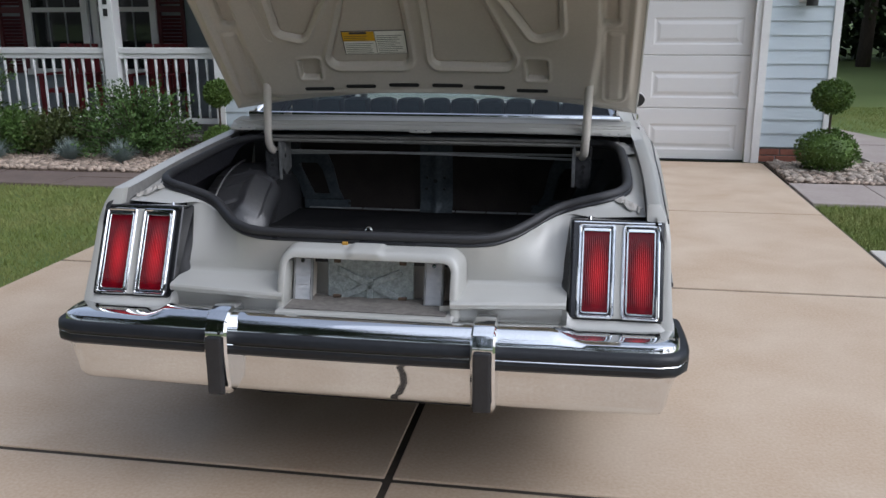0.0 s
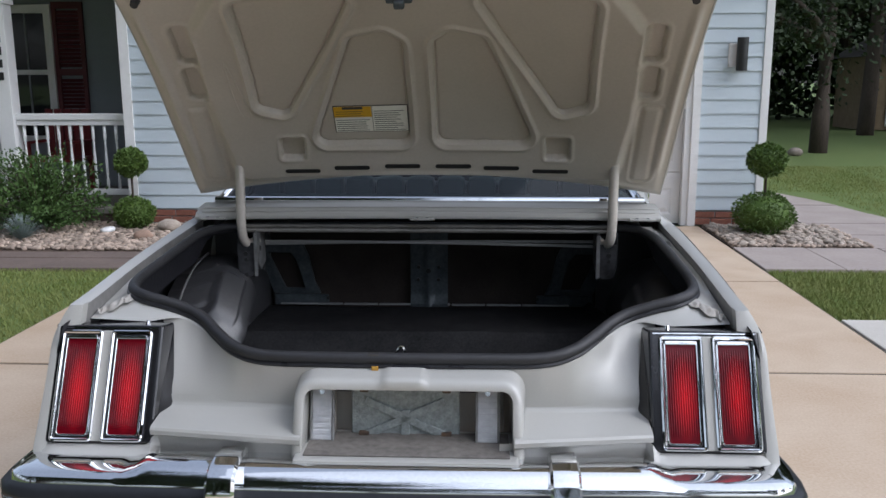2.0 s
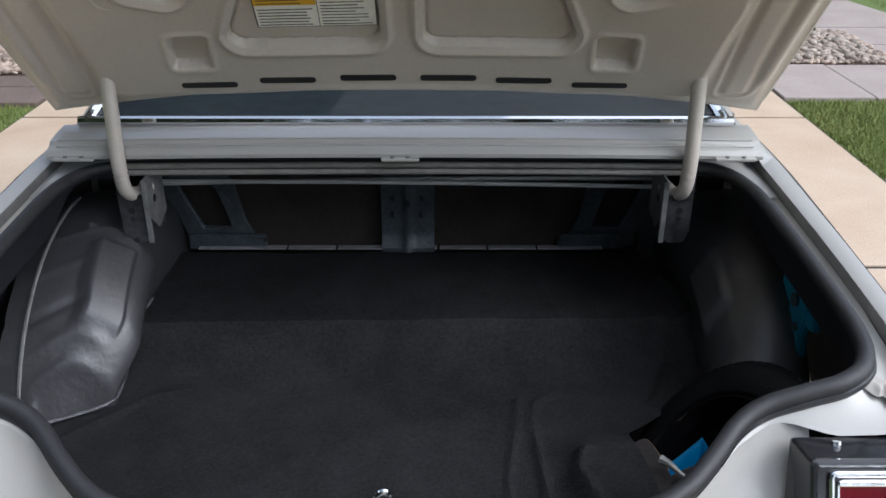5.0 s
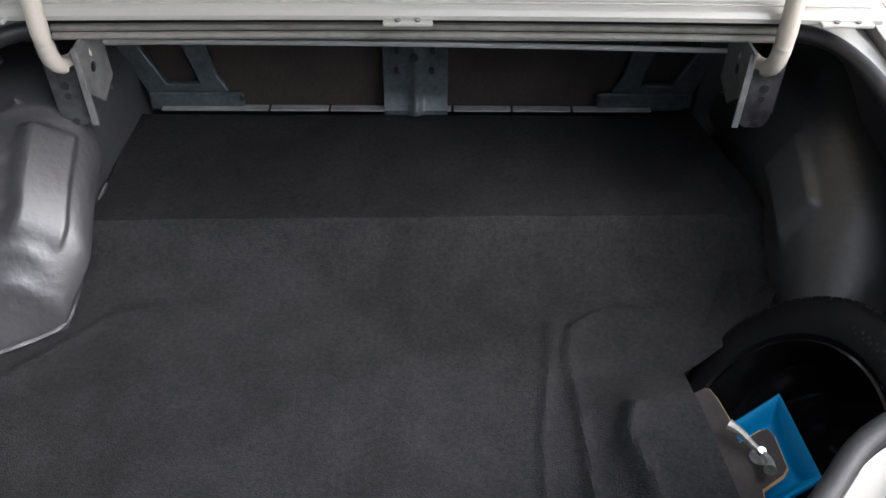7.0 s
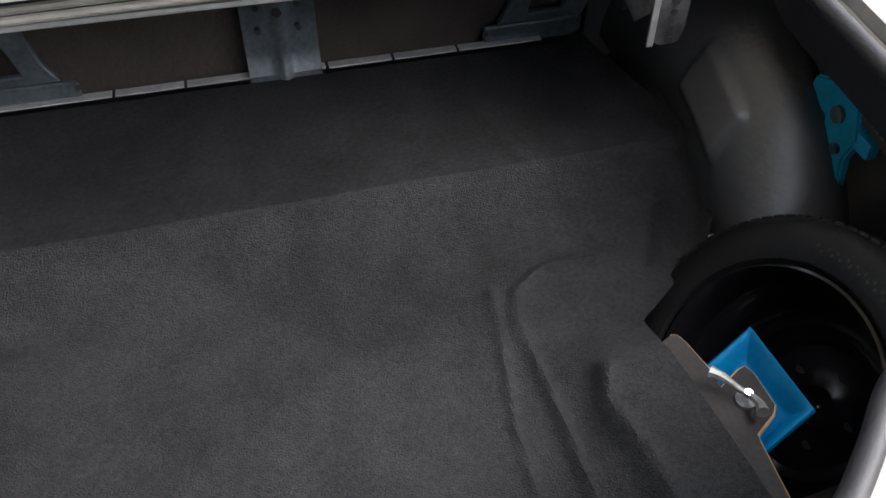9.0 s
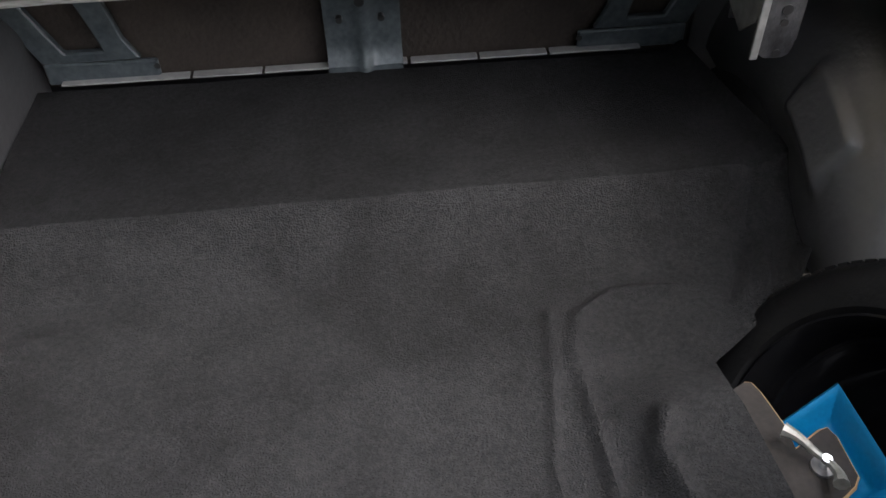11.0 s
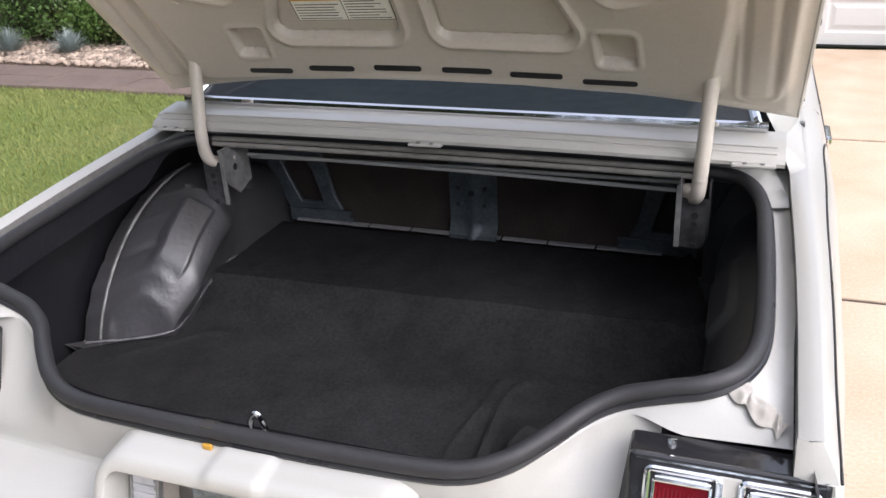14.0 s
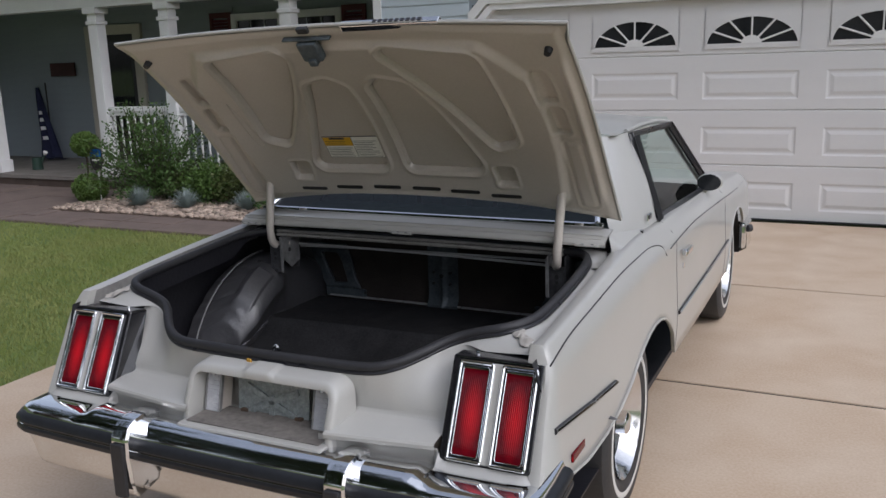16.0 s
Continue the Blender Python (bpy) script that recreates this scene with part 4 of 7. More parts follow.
for x, z, r in ((0, -0.04, 0.008), (-0.055, -0.066, 0.004), (0.055, -0.066, 0.004)):
    part("hole", rod(bmesh.new(), m @ Vector((x, -0.004, z)), m @ Vector((x, -0.0052, z)), r, seg=12), BLACKMET, bracket)

part("plate_apron", boxed(-0.225, 0.268, 2.812, 2.99, 0.585, 0.612, bevel=0.008), PAINT, car, "cream apron under the plate")
part("recess_floor", boxed(-0.205, 0.247, 2.835, 2.965, 0.6125, 0.6155, bevel=0.001), mat("dusty_recess_floor", (0.20, 0.185, 0.165), (0.11, 0.10, 0.09), rough=0.8, scale=18, bump=0.2), car, "dusty grey floor of the plate recess")

# tail lamps
def lamp_matrix(s):
    """Lamp plane: x across from the inner edge outwards, z up the slope, y inwards."""
    d = Vector((0, 0.49, 1)).normalized()
    n = Vector((0, d.z, -d.y))
    m = Matrix.Identity(4)
    m.col[0][:3], m.col[1][:3], m.col[2][:3] = (s, 0, 0), n, d
    m.col[3][:3] = (s * 0.588, 2.908, 0.606)
    return m


LH = 0.256
GLOSSBLK = mat("glossy_black_plastic", (0.012, 0.012, 0.014), (0.018, 0.018, 0.020), rough=0.16, scale=8, rough_var=0.05, coat=0.3)
for s in (1, -1):
    m = lamp_matrix(s)
    b = boxed(-0.022, 0.229, -0.008, 0.058, -0.004, LH + 0.014, bevel=0.009, seg=3)
    for v in b.verts:
        if v.co.y > 0.03:
            v.co.x -= (0.03 if v.co.z < 0.1 else 0.004) if v.co.x < 0.1 else 0.0
            v.co.z += 0.017 if v.co.z > 0.1 else 0.0
    b.transform(m)
    lampo = part("tail_lamp", b, GLOSSBLK, car, "twin red tail lamp with chrome frames")
    part("bright_line", boxed(-0.012, 0.219, -0.0095, 0.0, LH + 0.0045, LH + 0.0070, m=m), CHROME, lampo)
    part("centre_strip", boxed(0.092, 0.122, -0.009, 0.0, 0.0, LH, bevel=0.003, m=m), PAINT, lampo)
    for x0 in (0.0, 0.118):
        fr = part("chrome_frame", ring(bmesh.new(), x0, x0 + 0.099, -0.002, LH, 0.0085, -0.016, 0.0, m), CHROME, lampo)
        part("inner_lip", ring(bmesh.new(), x0 + 0.0110, x0 + 0.0870, 0.0110, LH - 0.0110, 0.0040, -0.0125, 0.0, m, r=0.0010), CHROME, fr)
        part("inner_lip", boxed(x0 + 0.0125, x0 + 0.0855, -0.0135, 0.0, LH - 0.021, LH - 0.0125, bevel=0.002, m=m), CHROME, fr)
        part("inner_frame", ring(bmesh.new(), x0 + 0.0085, x0 + 0.0895, 0.0085, LH - 0.0085, 0.004, -0.009, 0.0, m, r=0.001), BLACK_PL, fr)
        b = surf(lambda u, v: m @ Vector((x0 + 0.0128 + 0.0724 * u, -0.009 - 0.0012 * abs(math.sin(u * math.pi * 14)) * ss(0.06, 0.1, v) * ss(0.9, 0.86, v), 0.013 + (LH - 0.026) * v)), 112, 16, flip=s < 0)
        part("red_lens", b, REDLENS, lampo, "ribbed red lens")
    for x0 in (0.03, 0.19):
        part("screw", rod(bmesh.new(), m @ Vector((x0, 0.03, LH + 0.022)), m @ Vector((x0, 0.03, LH + 0.030)), 0.006, seg=10), CHROME, lampo)

# rear bumper: a section swept round the tail
def bumper_path(n=64):
    pts = []
    for t in np.linspace(0, 1, n):
        x = -1 + 2 * t
        pts.append((x * 0.80, 2.750 + 0.018 * x * x))
    left = [(-0.866, 3.06), (-0.872, 2.95), (-0.872, 2.87), (-0.864, 2.815), (-0.842, 2.782)]
    return left + pts + [(-x, y) for x, y in left[::-1]]


BP = bumper_path()


def sweep_plan(sec, path, drop=0.0):
    def f(u, v):
        i = min(int(round(u * (len(path) - 1))), len(path) - 1)
        a, c = path[max(0, i - 1)], path[min(len(path) - 1, i + 1)]
        d = Vector((c[0] - a[0], c[1] - a[1])).normalized()
        o, z = sec[min(int(round(v * (len(sec) - 1))), len(sec) - 1)]
        if drop and z > 0.58:
            z -= drop * ss(0.555, 0.585, abs(path[i][0])) * (z - 0.58) / 0.027
        return Vector((path[i][0] - d.y * o, path[i][1] + d.x * o, z))
    return surf(f, len(path) - 1, len(sec) - 1)


bumper = part("rear_bumper", sweep_plan([(0.125, 0.600), (0.10, 0.606), (0.07, 0.607), (0.045, 0.603), (0.028, 0.593), (0.016, 0.578), (0.010, 0.566), (0.010, 0.50), (0.016, 0.49), (0.022, 0.47), (0.03, 0.44), (0.036, 0.405), (0.044, 0.385), (0.06, 0.374), (0.1, 0.374)], BP, 0.02), CHROME, car, "chrome rear bumper", smooth=True)
part("rub_strip", sweep_plan([(0.012, 0.566), (-0.002, 0.563), (-0.010, 0.556), (-0.013, 0.543), (-0.009, 0.535), (-0.009, 0.531), (-0.013, 0.524), (-0.011, 0.511), (-0.002, 0.503), (0.012, 0.50)], BP), RUBSTRIP, bumper, "dark ribbed rub strip", smooth=True)
part("pin_line", sweep_plan([(-0.0085, 0.5365), (-0.0105, 0.5335), (-0.0085, 0.5300)], BP), CHROME, bumper, "thin bright line", smooth=True)
for s in (1, -1):
    x = s * 0.36
    sec = [(2.86, 0.622), (2.80, 0.628), (2.762, 0.622), (2.735, 0.604), (2.722, 0.575), (2.718, 0.52), (2.724, 0.45), (2.734, 0.405), (2.750, 0.388), (2.79, 0.392)]
    def guard(u, v):
        k = u * (len(sec) - 1)
        i = min(int(k), len(sec) - 2)
        t = k - i
        y = sec[i][0] * (1 - t) + sec[i + 1][0] * t
        z = sec[i][1] * (1 - t) + sec[i + 1][1] * t
        off = [(-0.034, 0.10), (-0.032, 0.008), (-0.026, 0.001), (0, 0), (0.026, 0.001), (0.032, 0.008), (0.034, 0.10)][int(round(v * 6))]
        c = Vector((0, 2.82, 0.5))
        nrm = (Vector((0, y, z)) - c).normalized()
        return Vector((x + off[0], y - nrm.y * off[1], z - nrm.z * off[1]))
    g = part("bumper_guard", surf(guard, 36, 6), CHROME, bumper, "chrome bumper guard", smooth=True)
    b = bmesh.new()
    box(b, x - 0.024, x + 0.024, 2.708, 2.722, 0.40, 0.565, bevel=0.008)
    part("rubber_face", b, RUBBER, g, "black rubber face")

# side mouldings, pin stripes, marker lamps
for s in (1, -1):
    for y0, y1, za, zb in ((3.02, 3.53, 0.675, 0.625), (4.49, 5.95, 0.575, 0.575)):
        line = [Vector((s * (side_x(y, z) + 0.002), y, z)) for y, z in ((y0 + (y1 - y0) * t, za + (zb - za) * t) for t in np.linspace(0, 1, 20))]
        mo = part("side_moulding", tube(bmesh.new(), line, 0.0085, seg=8), BLACK_PL, car, "dark side moulding with a bright line", smooth=True)
        part("bright_line", tube(bmesh.new(), [p + Vector((s * 0.0045, 0, 0.001)) for p in line], 0.0055, seg=6), CHROME, mo, smooth=True)
    line = [Vector((s * (side_x(y, z) + 0.0008), y, z)) for y, z in ((3.03, 0.845), (3.2, 0.875), (3.4, 0.895), (3.7, 0.918), (3.9, 0.926), (4.1, 0.925), (4.22, 0.905), (4.27, 0.86))]
    part("pin_stripe", tube(bmesh.new(), smoothline(line, 40), 0.0025, seg=5), BLACK_PL, car, "dark pin stripe")
    line = [Vector((s * (side_x(y, z) + 0.0008), y, z)) for y, z in ((4.35, 0.87), (4.6, 0.875), (5.0, 0.872), (5.6, 0.845), (6.3, 0.80), (7.0, 0.76))]
    part("pin_stripe", tube(bmesh.new(), smoothline(line, 40), 0.0025, seg=5), BLACK_PL, car, "dark pin stripe")
    m = Matrix.Translation((s * (side_x(3.18, 0.55) + 0.001), 3.18, 0.555))
    part("side_marker", boxed(-0.004, 0.004, -0.055, 0.055, -0.012, 0.012, bevel=0.003, m=m), REDLENS, car, "red side marker lamp")
    # door outline, handle, lock
    for y in (4.47, 5.86):
        line = [Vector((s * (side_x(y, z) + 0.0005), y, z)) for z in np.linspace(0.41, top_z(y) - 0.005, 14)]
        part("door_gap", tube(bmesh.new(), line, 0.0014, seg=5), SEAMGREY, car)
    hx = side_x(4.6, 0.805)
    b = boxed(s * (hx + 0.004), s * (hx + 0.03), 4.55, 4.67, 0.795, 0.822, bevel=0.008)
    part("door_handle", b, CHROME, car, "chrome door handle")
    part("door_lock", rod(bmesh.new(), (s * (hx - 0.004), 4.60, 0.745), (s * (hx + 0.008), 4.60, 0.745), 0.012, seg=14), CHROME, car)

# greenhouse: roof, pillars, windows
MATTBLK = mat("matt_black_trim", (0.012, 0.012, 0.013), (0.018, 0.018, 0.019), rough=0.75, spec=0.15)


def rail_top(y):
    return lerp_table([4.62, 4.9, 5.2, 5.45], [1.285, 1.292, 1.285, 1.262], y)


def roof_sheet(u, v):
    y = 4.44 + 1.06 * v
    x = (-1 + 2 * u) * 0.624
    e = rail_top(min(max(y, 4.45), 5.45)) + 0.008
    return Vector((x, y, e + 0.045 * (1 - (x / 0.624) ** 2) - 0.004 * ss(4.75, 4.44, y)))


part("roof_panel", surf(roof_sheet, 24, 16), PAINT, car, smooth=True)
for s in (1, -1):
    # rear pillar, swelling out of the fender up to the roof
    def pillar(u, v):
        z1 = 1.286
        yr0, yf0 = 3.930, 4.452
        y0 = yr0 + (yf0 - yr0) * u
        zb = top_z(y0) + 0.040 * (1 - u) ** 2.5
        z = zb + (z1 - zb) * v
        yr, yf = yr0 + max(0.0, z - 1.0) * 1.70, yf0 + (z - 0.955) * 0.56
        y = yr + (yf - yr) * u
        x = 0.79 - (z - 0.93) * 0.46 + 0.024 * math.sin(math.pi * min(1, v * 1.1)) * u ** 0.5
        x += (top_x(y0) - (0.79 - (zb - 0.93) * 0.46)) * (1 - v) ** 3
        x -= 0.055 * (1 - u) ** 3
        return Vector((s * x, y, z))
    part("rear_pillar", surf(pillar, 28, 22, flip=s < 0), PAINT, car, smooth=True)
    if s > 0:
        bd = part("quarter_badge", boxed(0.788, 0.796, 4.27, 4.33, 0.985, 1.012, bevel=0.003), CHROME, car, "small chrome badge")
        part("badge_bar", boxed(0.796, 0.799, 4.28, 4.32, 0.992, 1.005), BLACK_PL, bd)
    def base(u, v):
        y = 3.800 + 0.652 * u
        if y < 3.930:
            k = ss(3.85, 3.93, y)
            p = Vector((s * ((top_x(y) - 0.029) * (1 - k) + 0.736 * k), y, top_z(y) - 0.006 + (1.010 - top_z(y)) * k))
        else:
            p = pillar(min(1.0, (y - 3.930) / 0.522), 0.0)
        return p.lerp(Vector((s * (top_x(y) + 0.001), y, top_z(y))), v)
    part("pillar_base", surf(base, 40, 6, flip=s < 0), PAINT, car, smooth=True)
    # side window
    W4 = [(4.45, 0.955), (4.635, 1.272), (5.43, 1.255), (5.70, 0.915)]
    def sidexz(z):
        return 0.79 - (z - 0.93) * 0.46
    b = bmesh.new()
    vs = [b.verts.new((s * (sidexz(z) - 0.006), y, z)) for y, z in W4]
    b.faces.new(vs if s < 0 else vs[::-1])
    gl = part("side_glass", b, GLASS, car, "lightly tinted side glass")
    line = [Vector((s * sidexz(z), y, z)) for y, z in W4]
    b = bmesh.new()
    for i in range(4):
        p, q = line[i], line[(i + 1) % 4]
        tube(b, [p, p.lerp(q, 0.5), q], 0.014, seg=6)
    part("window_frame", b, BLACK_PL, car, "black window frame with bright edge")
    band = bmesh.new()
    for y0, y1, d in ((-0.024, 0.060, 0.027), (0.060, 0.066, 0.028)):
        q = [band.verts.new((s * (sidexz(z) + d), y + o, z)) for (y, z), o in (((4.45, 0.955), y0), ((4.635, 1.272), y0), ((4.635, 1.272), y1), ((4.45, 0.955), y1))]
        band.faces.new(q if s < 0 else q[::-1])
    part("window_frame", band, MATTBLK, car, "wide black rear window post")
    b = bmesh.new()
    for i in range(3):
        p, q = line[i] + Vector((s * 0.012, 0, 0.012)), line[i + 1] + Vector((s * 0.012, 0, 0.012))
        tube(b, [p, p.lerp(q, 0.5), q], 0.005, seg=6)
    part("drip_moulding", b, BLACK_PL, car)
    b = bmesh.new()
    tube(b, [Vector((s * 0.61, 5.46, 1.262)), Vector((s * 0.68, 5.62, 1.09)), Vector((s * 0.75, 5.80, 0.925))], 0.022, seg=8)
    part("front_pillar", b, PAINT, car, smooth=True)
    # mirror
    mx, my, mz = s * 0.836, 5.51, 0.965
    b = bmesh.new()
    bmesh.ops.create_uvsphere(b, u_segments=20, v_segments=12, radius=1, matrix=Matrix.LocRotScale((mx, my, mz), None, (0.062, 0.045, 0.044)))
    mir = part("door_mirror", b, PAINT, car, "sport door mirror", smooth=True)
    b = bmesh.new()
    rod(b, (mx, my - 0.047, mz), (mx, my - 0.030, mz), 1, seg=24)
    for v in b.verts:
        v.co.x, v.co.z = mx + (v.co.x - mx) * 0.057, mz + (v.co.z - mz) * 0.040
    part("mirror_glass", b, DARKGLASS, mir, "dark mirror glass")
    part("mirror_foot", tube(bmesh.new(), [Vector((s * 0.785, 5.48, 0.90)), Vector((s * 0.805, 5.49, 0.92)), Vector((s * 0.825, 5.51, 0.94))], 0.017, seg=8), PAINT, mir, smooth=True)

for s in (1, -1):
    part("roof_rail", tube(bmesh.new(), [Vector((s * 0.620, y, rail_top(max(y, 4.62)) + 0.004)) for y in np.linspace(4.62, 5.46, 16)], 0.011, seg=8), PAINT, car, smooth=True)

# rear window, deck behind the opening
def deck(u, v):
    x = -0.752 + 1.504 * u
    prof = [(3.835, 0.978), (3.822, 0.982), (3.821, 0.990), (3.828, 0.999), (3.848, 1.006), (3.853, 1.013), (3.900, 1.019), (3.936, 1.022)]
    k = min(int(v * 7), 6)
    t = v * 7 - k
    y = prof[k][0] * (1 - t) + prof[k + 1][0] * t
    z = prof[k][1] * (1 - t) + prof[k + 1][1] * t
    return Vector((x, y, z + 0.006 * (1 - (x / 0.775) ** 2) - 0.006))


part("deck_panel", surf(deck, 30, 28), PAINT, car, smooth=True)
for x0, x1 in ((-0.735, -0.65), (-0.05, 0.03), (0.65, 0.735)):
    part("deck_tab", boxed(x0, x1, 3.808, 3.832, 0.977, 0.984, bevel=0.003), PAINT, car, "pressed edge tab")
    for k in (0.3, 0.7):
        xx = x0 + (x1 - x0) * k
        part("tab_bolt", rod(bmesh.new(), (xx, 3.815, 0.9835), (xx, 3.815, 0.987), 0.005, seg=8), LIP, car)
for y, z in ((3.840, 0.9985), (3.853, 1.0085)):
    part("deck_crease", tube(bmesh.new(), [Vector((x, y, z + 0.006 * (1 - (x / 0.775) ** 2))) for x in np.linspace(-0.735, 0.735, 14)], 0.0022, seg=6), PAINT, car, smooth=True)
b = surf(lambda u, v: Vector((-0.69 + 1.38 * u, 3.942 + 0.50 * v + 0.02 * math.sin(math.pi * u) * (1 - v), 1.030 + 0.270 * v)), 20, 8)
for v in b.verts:
    v.co.x *= 1 - 0.20 * (v.co.z - 1.030) / 0.270
part("rear_glass", b, REARGLASS, car, "tinted rear window", smooth=True)
line = [Vector((-0.715 + 1.43 * t, 3.930, 1.027)) for t in np.linspace(0, 1, 12)]
part("glass_moulding", tube(bmesh.new(), line, 0.011, seg=8), CHROME, car, "bright rear window moulding", smooth=True)
for s in (1, -1):
    part("glass_moulding", tube(bmesh.new(), [Vector((s * 0.695, 3.930, 1.028)), Vector((s * 0.625, 4.18, 1.165)), Vector((s * 0.55, 4.435, 1.305))], 0.011, seg=8), CHROME, car, "bright rear window moulding", smooth=True)
# bonnet, windscreen, front bumper
b = surf(lambda u, v: Vector(((-1 + 2 * u) * (top_x(5.8 + 1.4 * v) - 0.005), 5.8 + 1.4 * v, top_z(5.8 + 1.4 * v) - 0.004 + 0.012 * (1 - (2 * u - 1) ** 2))), 16, 12)
part("bonnet", b, PAINT, car, smooth=True)
b = surf(lambda u, v: Vector(((-1 + 2 * u) * (0.74 - 0.12 * v), 5.83 - 0.36 * v, 0.93 + 0.36 * v)), 12, 6)
part("windscreen", b, GLASS, car)
part("front_bumper", sweep_plan([(0.1, 0.52), (0.03, 0.525), (-0.02, 0.50), (-0.02, 0.35), (0.03, 0.32), (0.1, 0.32)], [(x, 9.87 - y) for x, y in BP][::-1]), CHROME, car, "chrome front bumper", smooth=True)
for s in (1, -1):
    cap_ = part("bumper_end", boxed(s * 0.845, s * 0.885, 6.72, 6.90, 0.36, 0.535, bevel=0.02), CHROME, car, "chrome end of the front bumper", smooth=True)
    part("rubber_button", rod(bmesh.new(), (s * 0.88, 6.87, 0.47), (s * 0.90, 6.89, 0.47), 0.025, seg=14), RUBBER, cap_)
part("grille", boxed(-0.74, 0.74, 7.16, 7.2, 0.36, 0.77, bevel=0.01), BLACK_PL, car)
part("floor_pan", boxed(-0.80, 0.80, 4.19, 5.95, 0.29, 0.315), DARKSHEET, car)
part("parcel_shelf", boxed(-0.72, 0.72, 3.96, 4.45, 0.975, 0.985), SEAT, car, "dark parcel shelf")
rear_seat = part("rear_seat", boxed(-0.70, 0.70, 4.47, 4.60, 0.5, 1.02, bevel=0.03), SEAT, car, "dark tufted rear seat back", smooth=True)
for i in range(12):
    x = -0.66 + i * 0.12
    part("tuft", boxed(x - 0.056, x + 0.056, 4.40, 4.52, 0.62, 1.05, bevel=0.03), SEAT, rear_seat, smooth=True)
for x in (-0.36, 0.36):
    fs = part("front_seat", boxed(x - 0.25, x + 0.25, 5.15, 5.3, 0.45, 0.96, bevel=0.05), SEAT, car, "dark front seat", smooth=True)
    part("seat_cushion", boxed(x - 0.25, x + 0.25, 5.31, 5.75, 0.45, 0.60, bevel=0.05), SEAT, fs, smooth=True)

# wheels
RIM = mat("chrome_rim", (0.75, 0.75, 0.75), (0.65, 0.65, 0.65), rough=0.15, metal=0.95)


def wheel(ax, s):
    m = Matrix.Translation((s * 0.725, ax, AXZ)) @ Matrix.Rotation(radians(90 * s), 4, "Y")
    prof = [(0.20, -0.09), (0.25, -0.10), (0.30, -0.098), (0.322, -0.085), (0.328, -0.05), (0.328, 0.05), (0.322, 0.085), (0.30, 0.098), (0.26, 0.101), (0.215, 0.096), (0.195, 0.085)]
    w = part("wheel", lathe([(0.19, -0.085), (0.19, 0.085), (0.196, 0.09)], m=m), CHROME, car, "chrome wheel with whitewall tyre", smooth=True)
    part("tyre", lathe(prof, m=m), TYRE, w, smooth=True)
    part("whitewall", lathe([(0.238, 0.1005), (0.242, 0.1022), (0.256, 0.1022), (0.260, 0.1005)], m=m), WHITEWALL, w, "white sidewall band", smooth=True)
    part("rim", lathe([(0.0, 0.03), (0.05, 0.04), (0.09, 0.03), (0.14, 0.02), (0.165, 0.035), (0.18, 0.075), (0.197, 0.095)], m=m), RIM, w, smooth=True)
    part("hub_cap", lathe([(0.0, 0.10), (0.03, 0.098), (0.04, 0.09), (0.045, 0.03)], seg=24, m=m), CHROME, w, smooth=True)


for ax in (AXR, AXF):
    for s in (1, -1):
        wheel(ax, s)
for s in (1, -1):
    for ax in (AXF,):
        b = surf(lambda u, v: Vector((s * (0.60 + 0.24 * v), ax + (ARCH + 0.01) * math.cos(math.pi * u), AXZ + (ARCH - 0.03) * math.sin(math.pi * u))), 24, 2)
        part("wheel_well", b, DARKSHEET, car)
part("rear_axle", rod(bmesh.new(), (-0.7, AXR, AXZ), (0.7, AXR, AXZ), 0.045), DARKSHEET, car)
part("fuel_tank", boxed(-0.38, 0.38, 3.0, 3.5, 0.27, 0.48, bevel=0.03), DARKSHEET, car)

# ---- trunk ----
def ridge(x, y, line, w):
    """1 on a line of (x, y) points, falling off over w to both sides."""
    best = 1e9
    for (ax, ay), (bx, by) in zip(line, line[1:]):
        ex, ey = bx - ax, by - ay
        t = max(0.0, min(1.0, ((x - ax) * ex + (y - ay) * ey) / (ex * ex + ey * ey)))
        best = min(best, math.hypot(x - ax - ex * t, y - ay - ey * t))
    return math.exp(-(best / w) ** 2)


CREASES = [([(0.190, 3.05), (0.197, 3.33), (0.225, 3.50), (0.232, 3.57)], 0.008, 0.009),
           ([(0.262, 3.05), (0.260, 3.32), (0.254, 3.50), (0.270, 3.56), (0.33, 3.60), (0.42, 3.60)], 0.009, 0.011),
           ([(0.345, 3.10), (0.337, 3.23), (0.318, 3.31), (0.335, 3.36)], 0.015, 0.022),
           ([(0.50, 3.58), (0.53, 3.64), (0.56, 3.70), (0.585, 3.78)], 0.012, -0.012),
           ([(0.565, 3.60), (0.575, 3.68), (0.54, 3.72)], 0.010, 0.012),
           ([(-0.70, 3.40), (-0.52, 3.585), (-0.46, 3.60)], 0.012, 0.006),
           ([(0.30, 4.1), (0.32, 3.90), (0.35, 3.78)], 0.010, 0.003)]


def floor_z(x, y):
    crest = 3.768 + 0.022 * x
    ramp = min(1.0, max(0.0, (y - crest + 0.120) / 0.120))
    z = 0.545 + 0.074 * (0.25 * ramp + 0.75 * ramp ** 2.2) - 0.012 * ss(3.765, 3.93, y) + 0.046 * ss(0.22, 0.38, x) * ss(3.48, 3.36, y)
    z += 0.004 * noise.noise((x * 4, y * 4, 1)) + 0.0012 * noise.noise((x * 14, y * 14, 3))
    for line, w, h in CREASES:
        z += h * ridge(x, y, line, w)
    return z




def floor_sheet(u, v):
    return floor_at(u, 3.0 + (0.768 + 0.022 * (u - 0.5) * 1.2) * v)


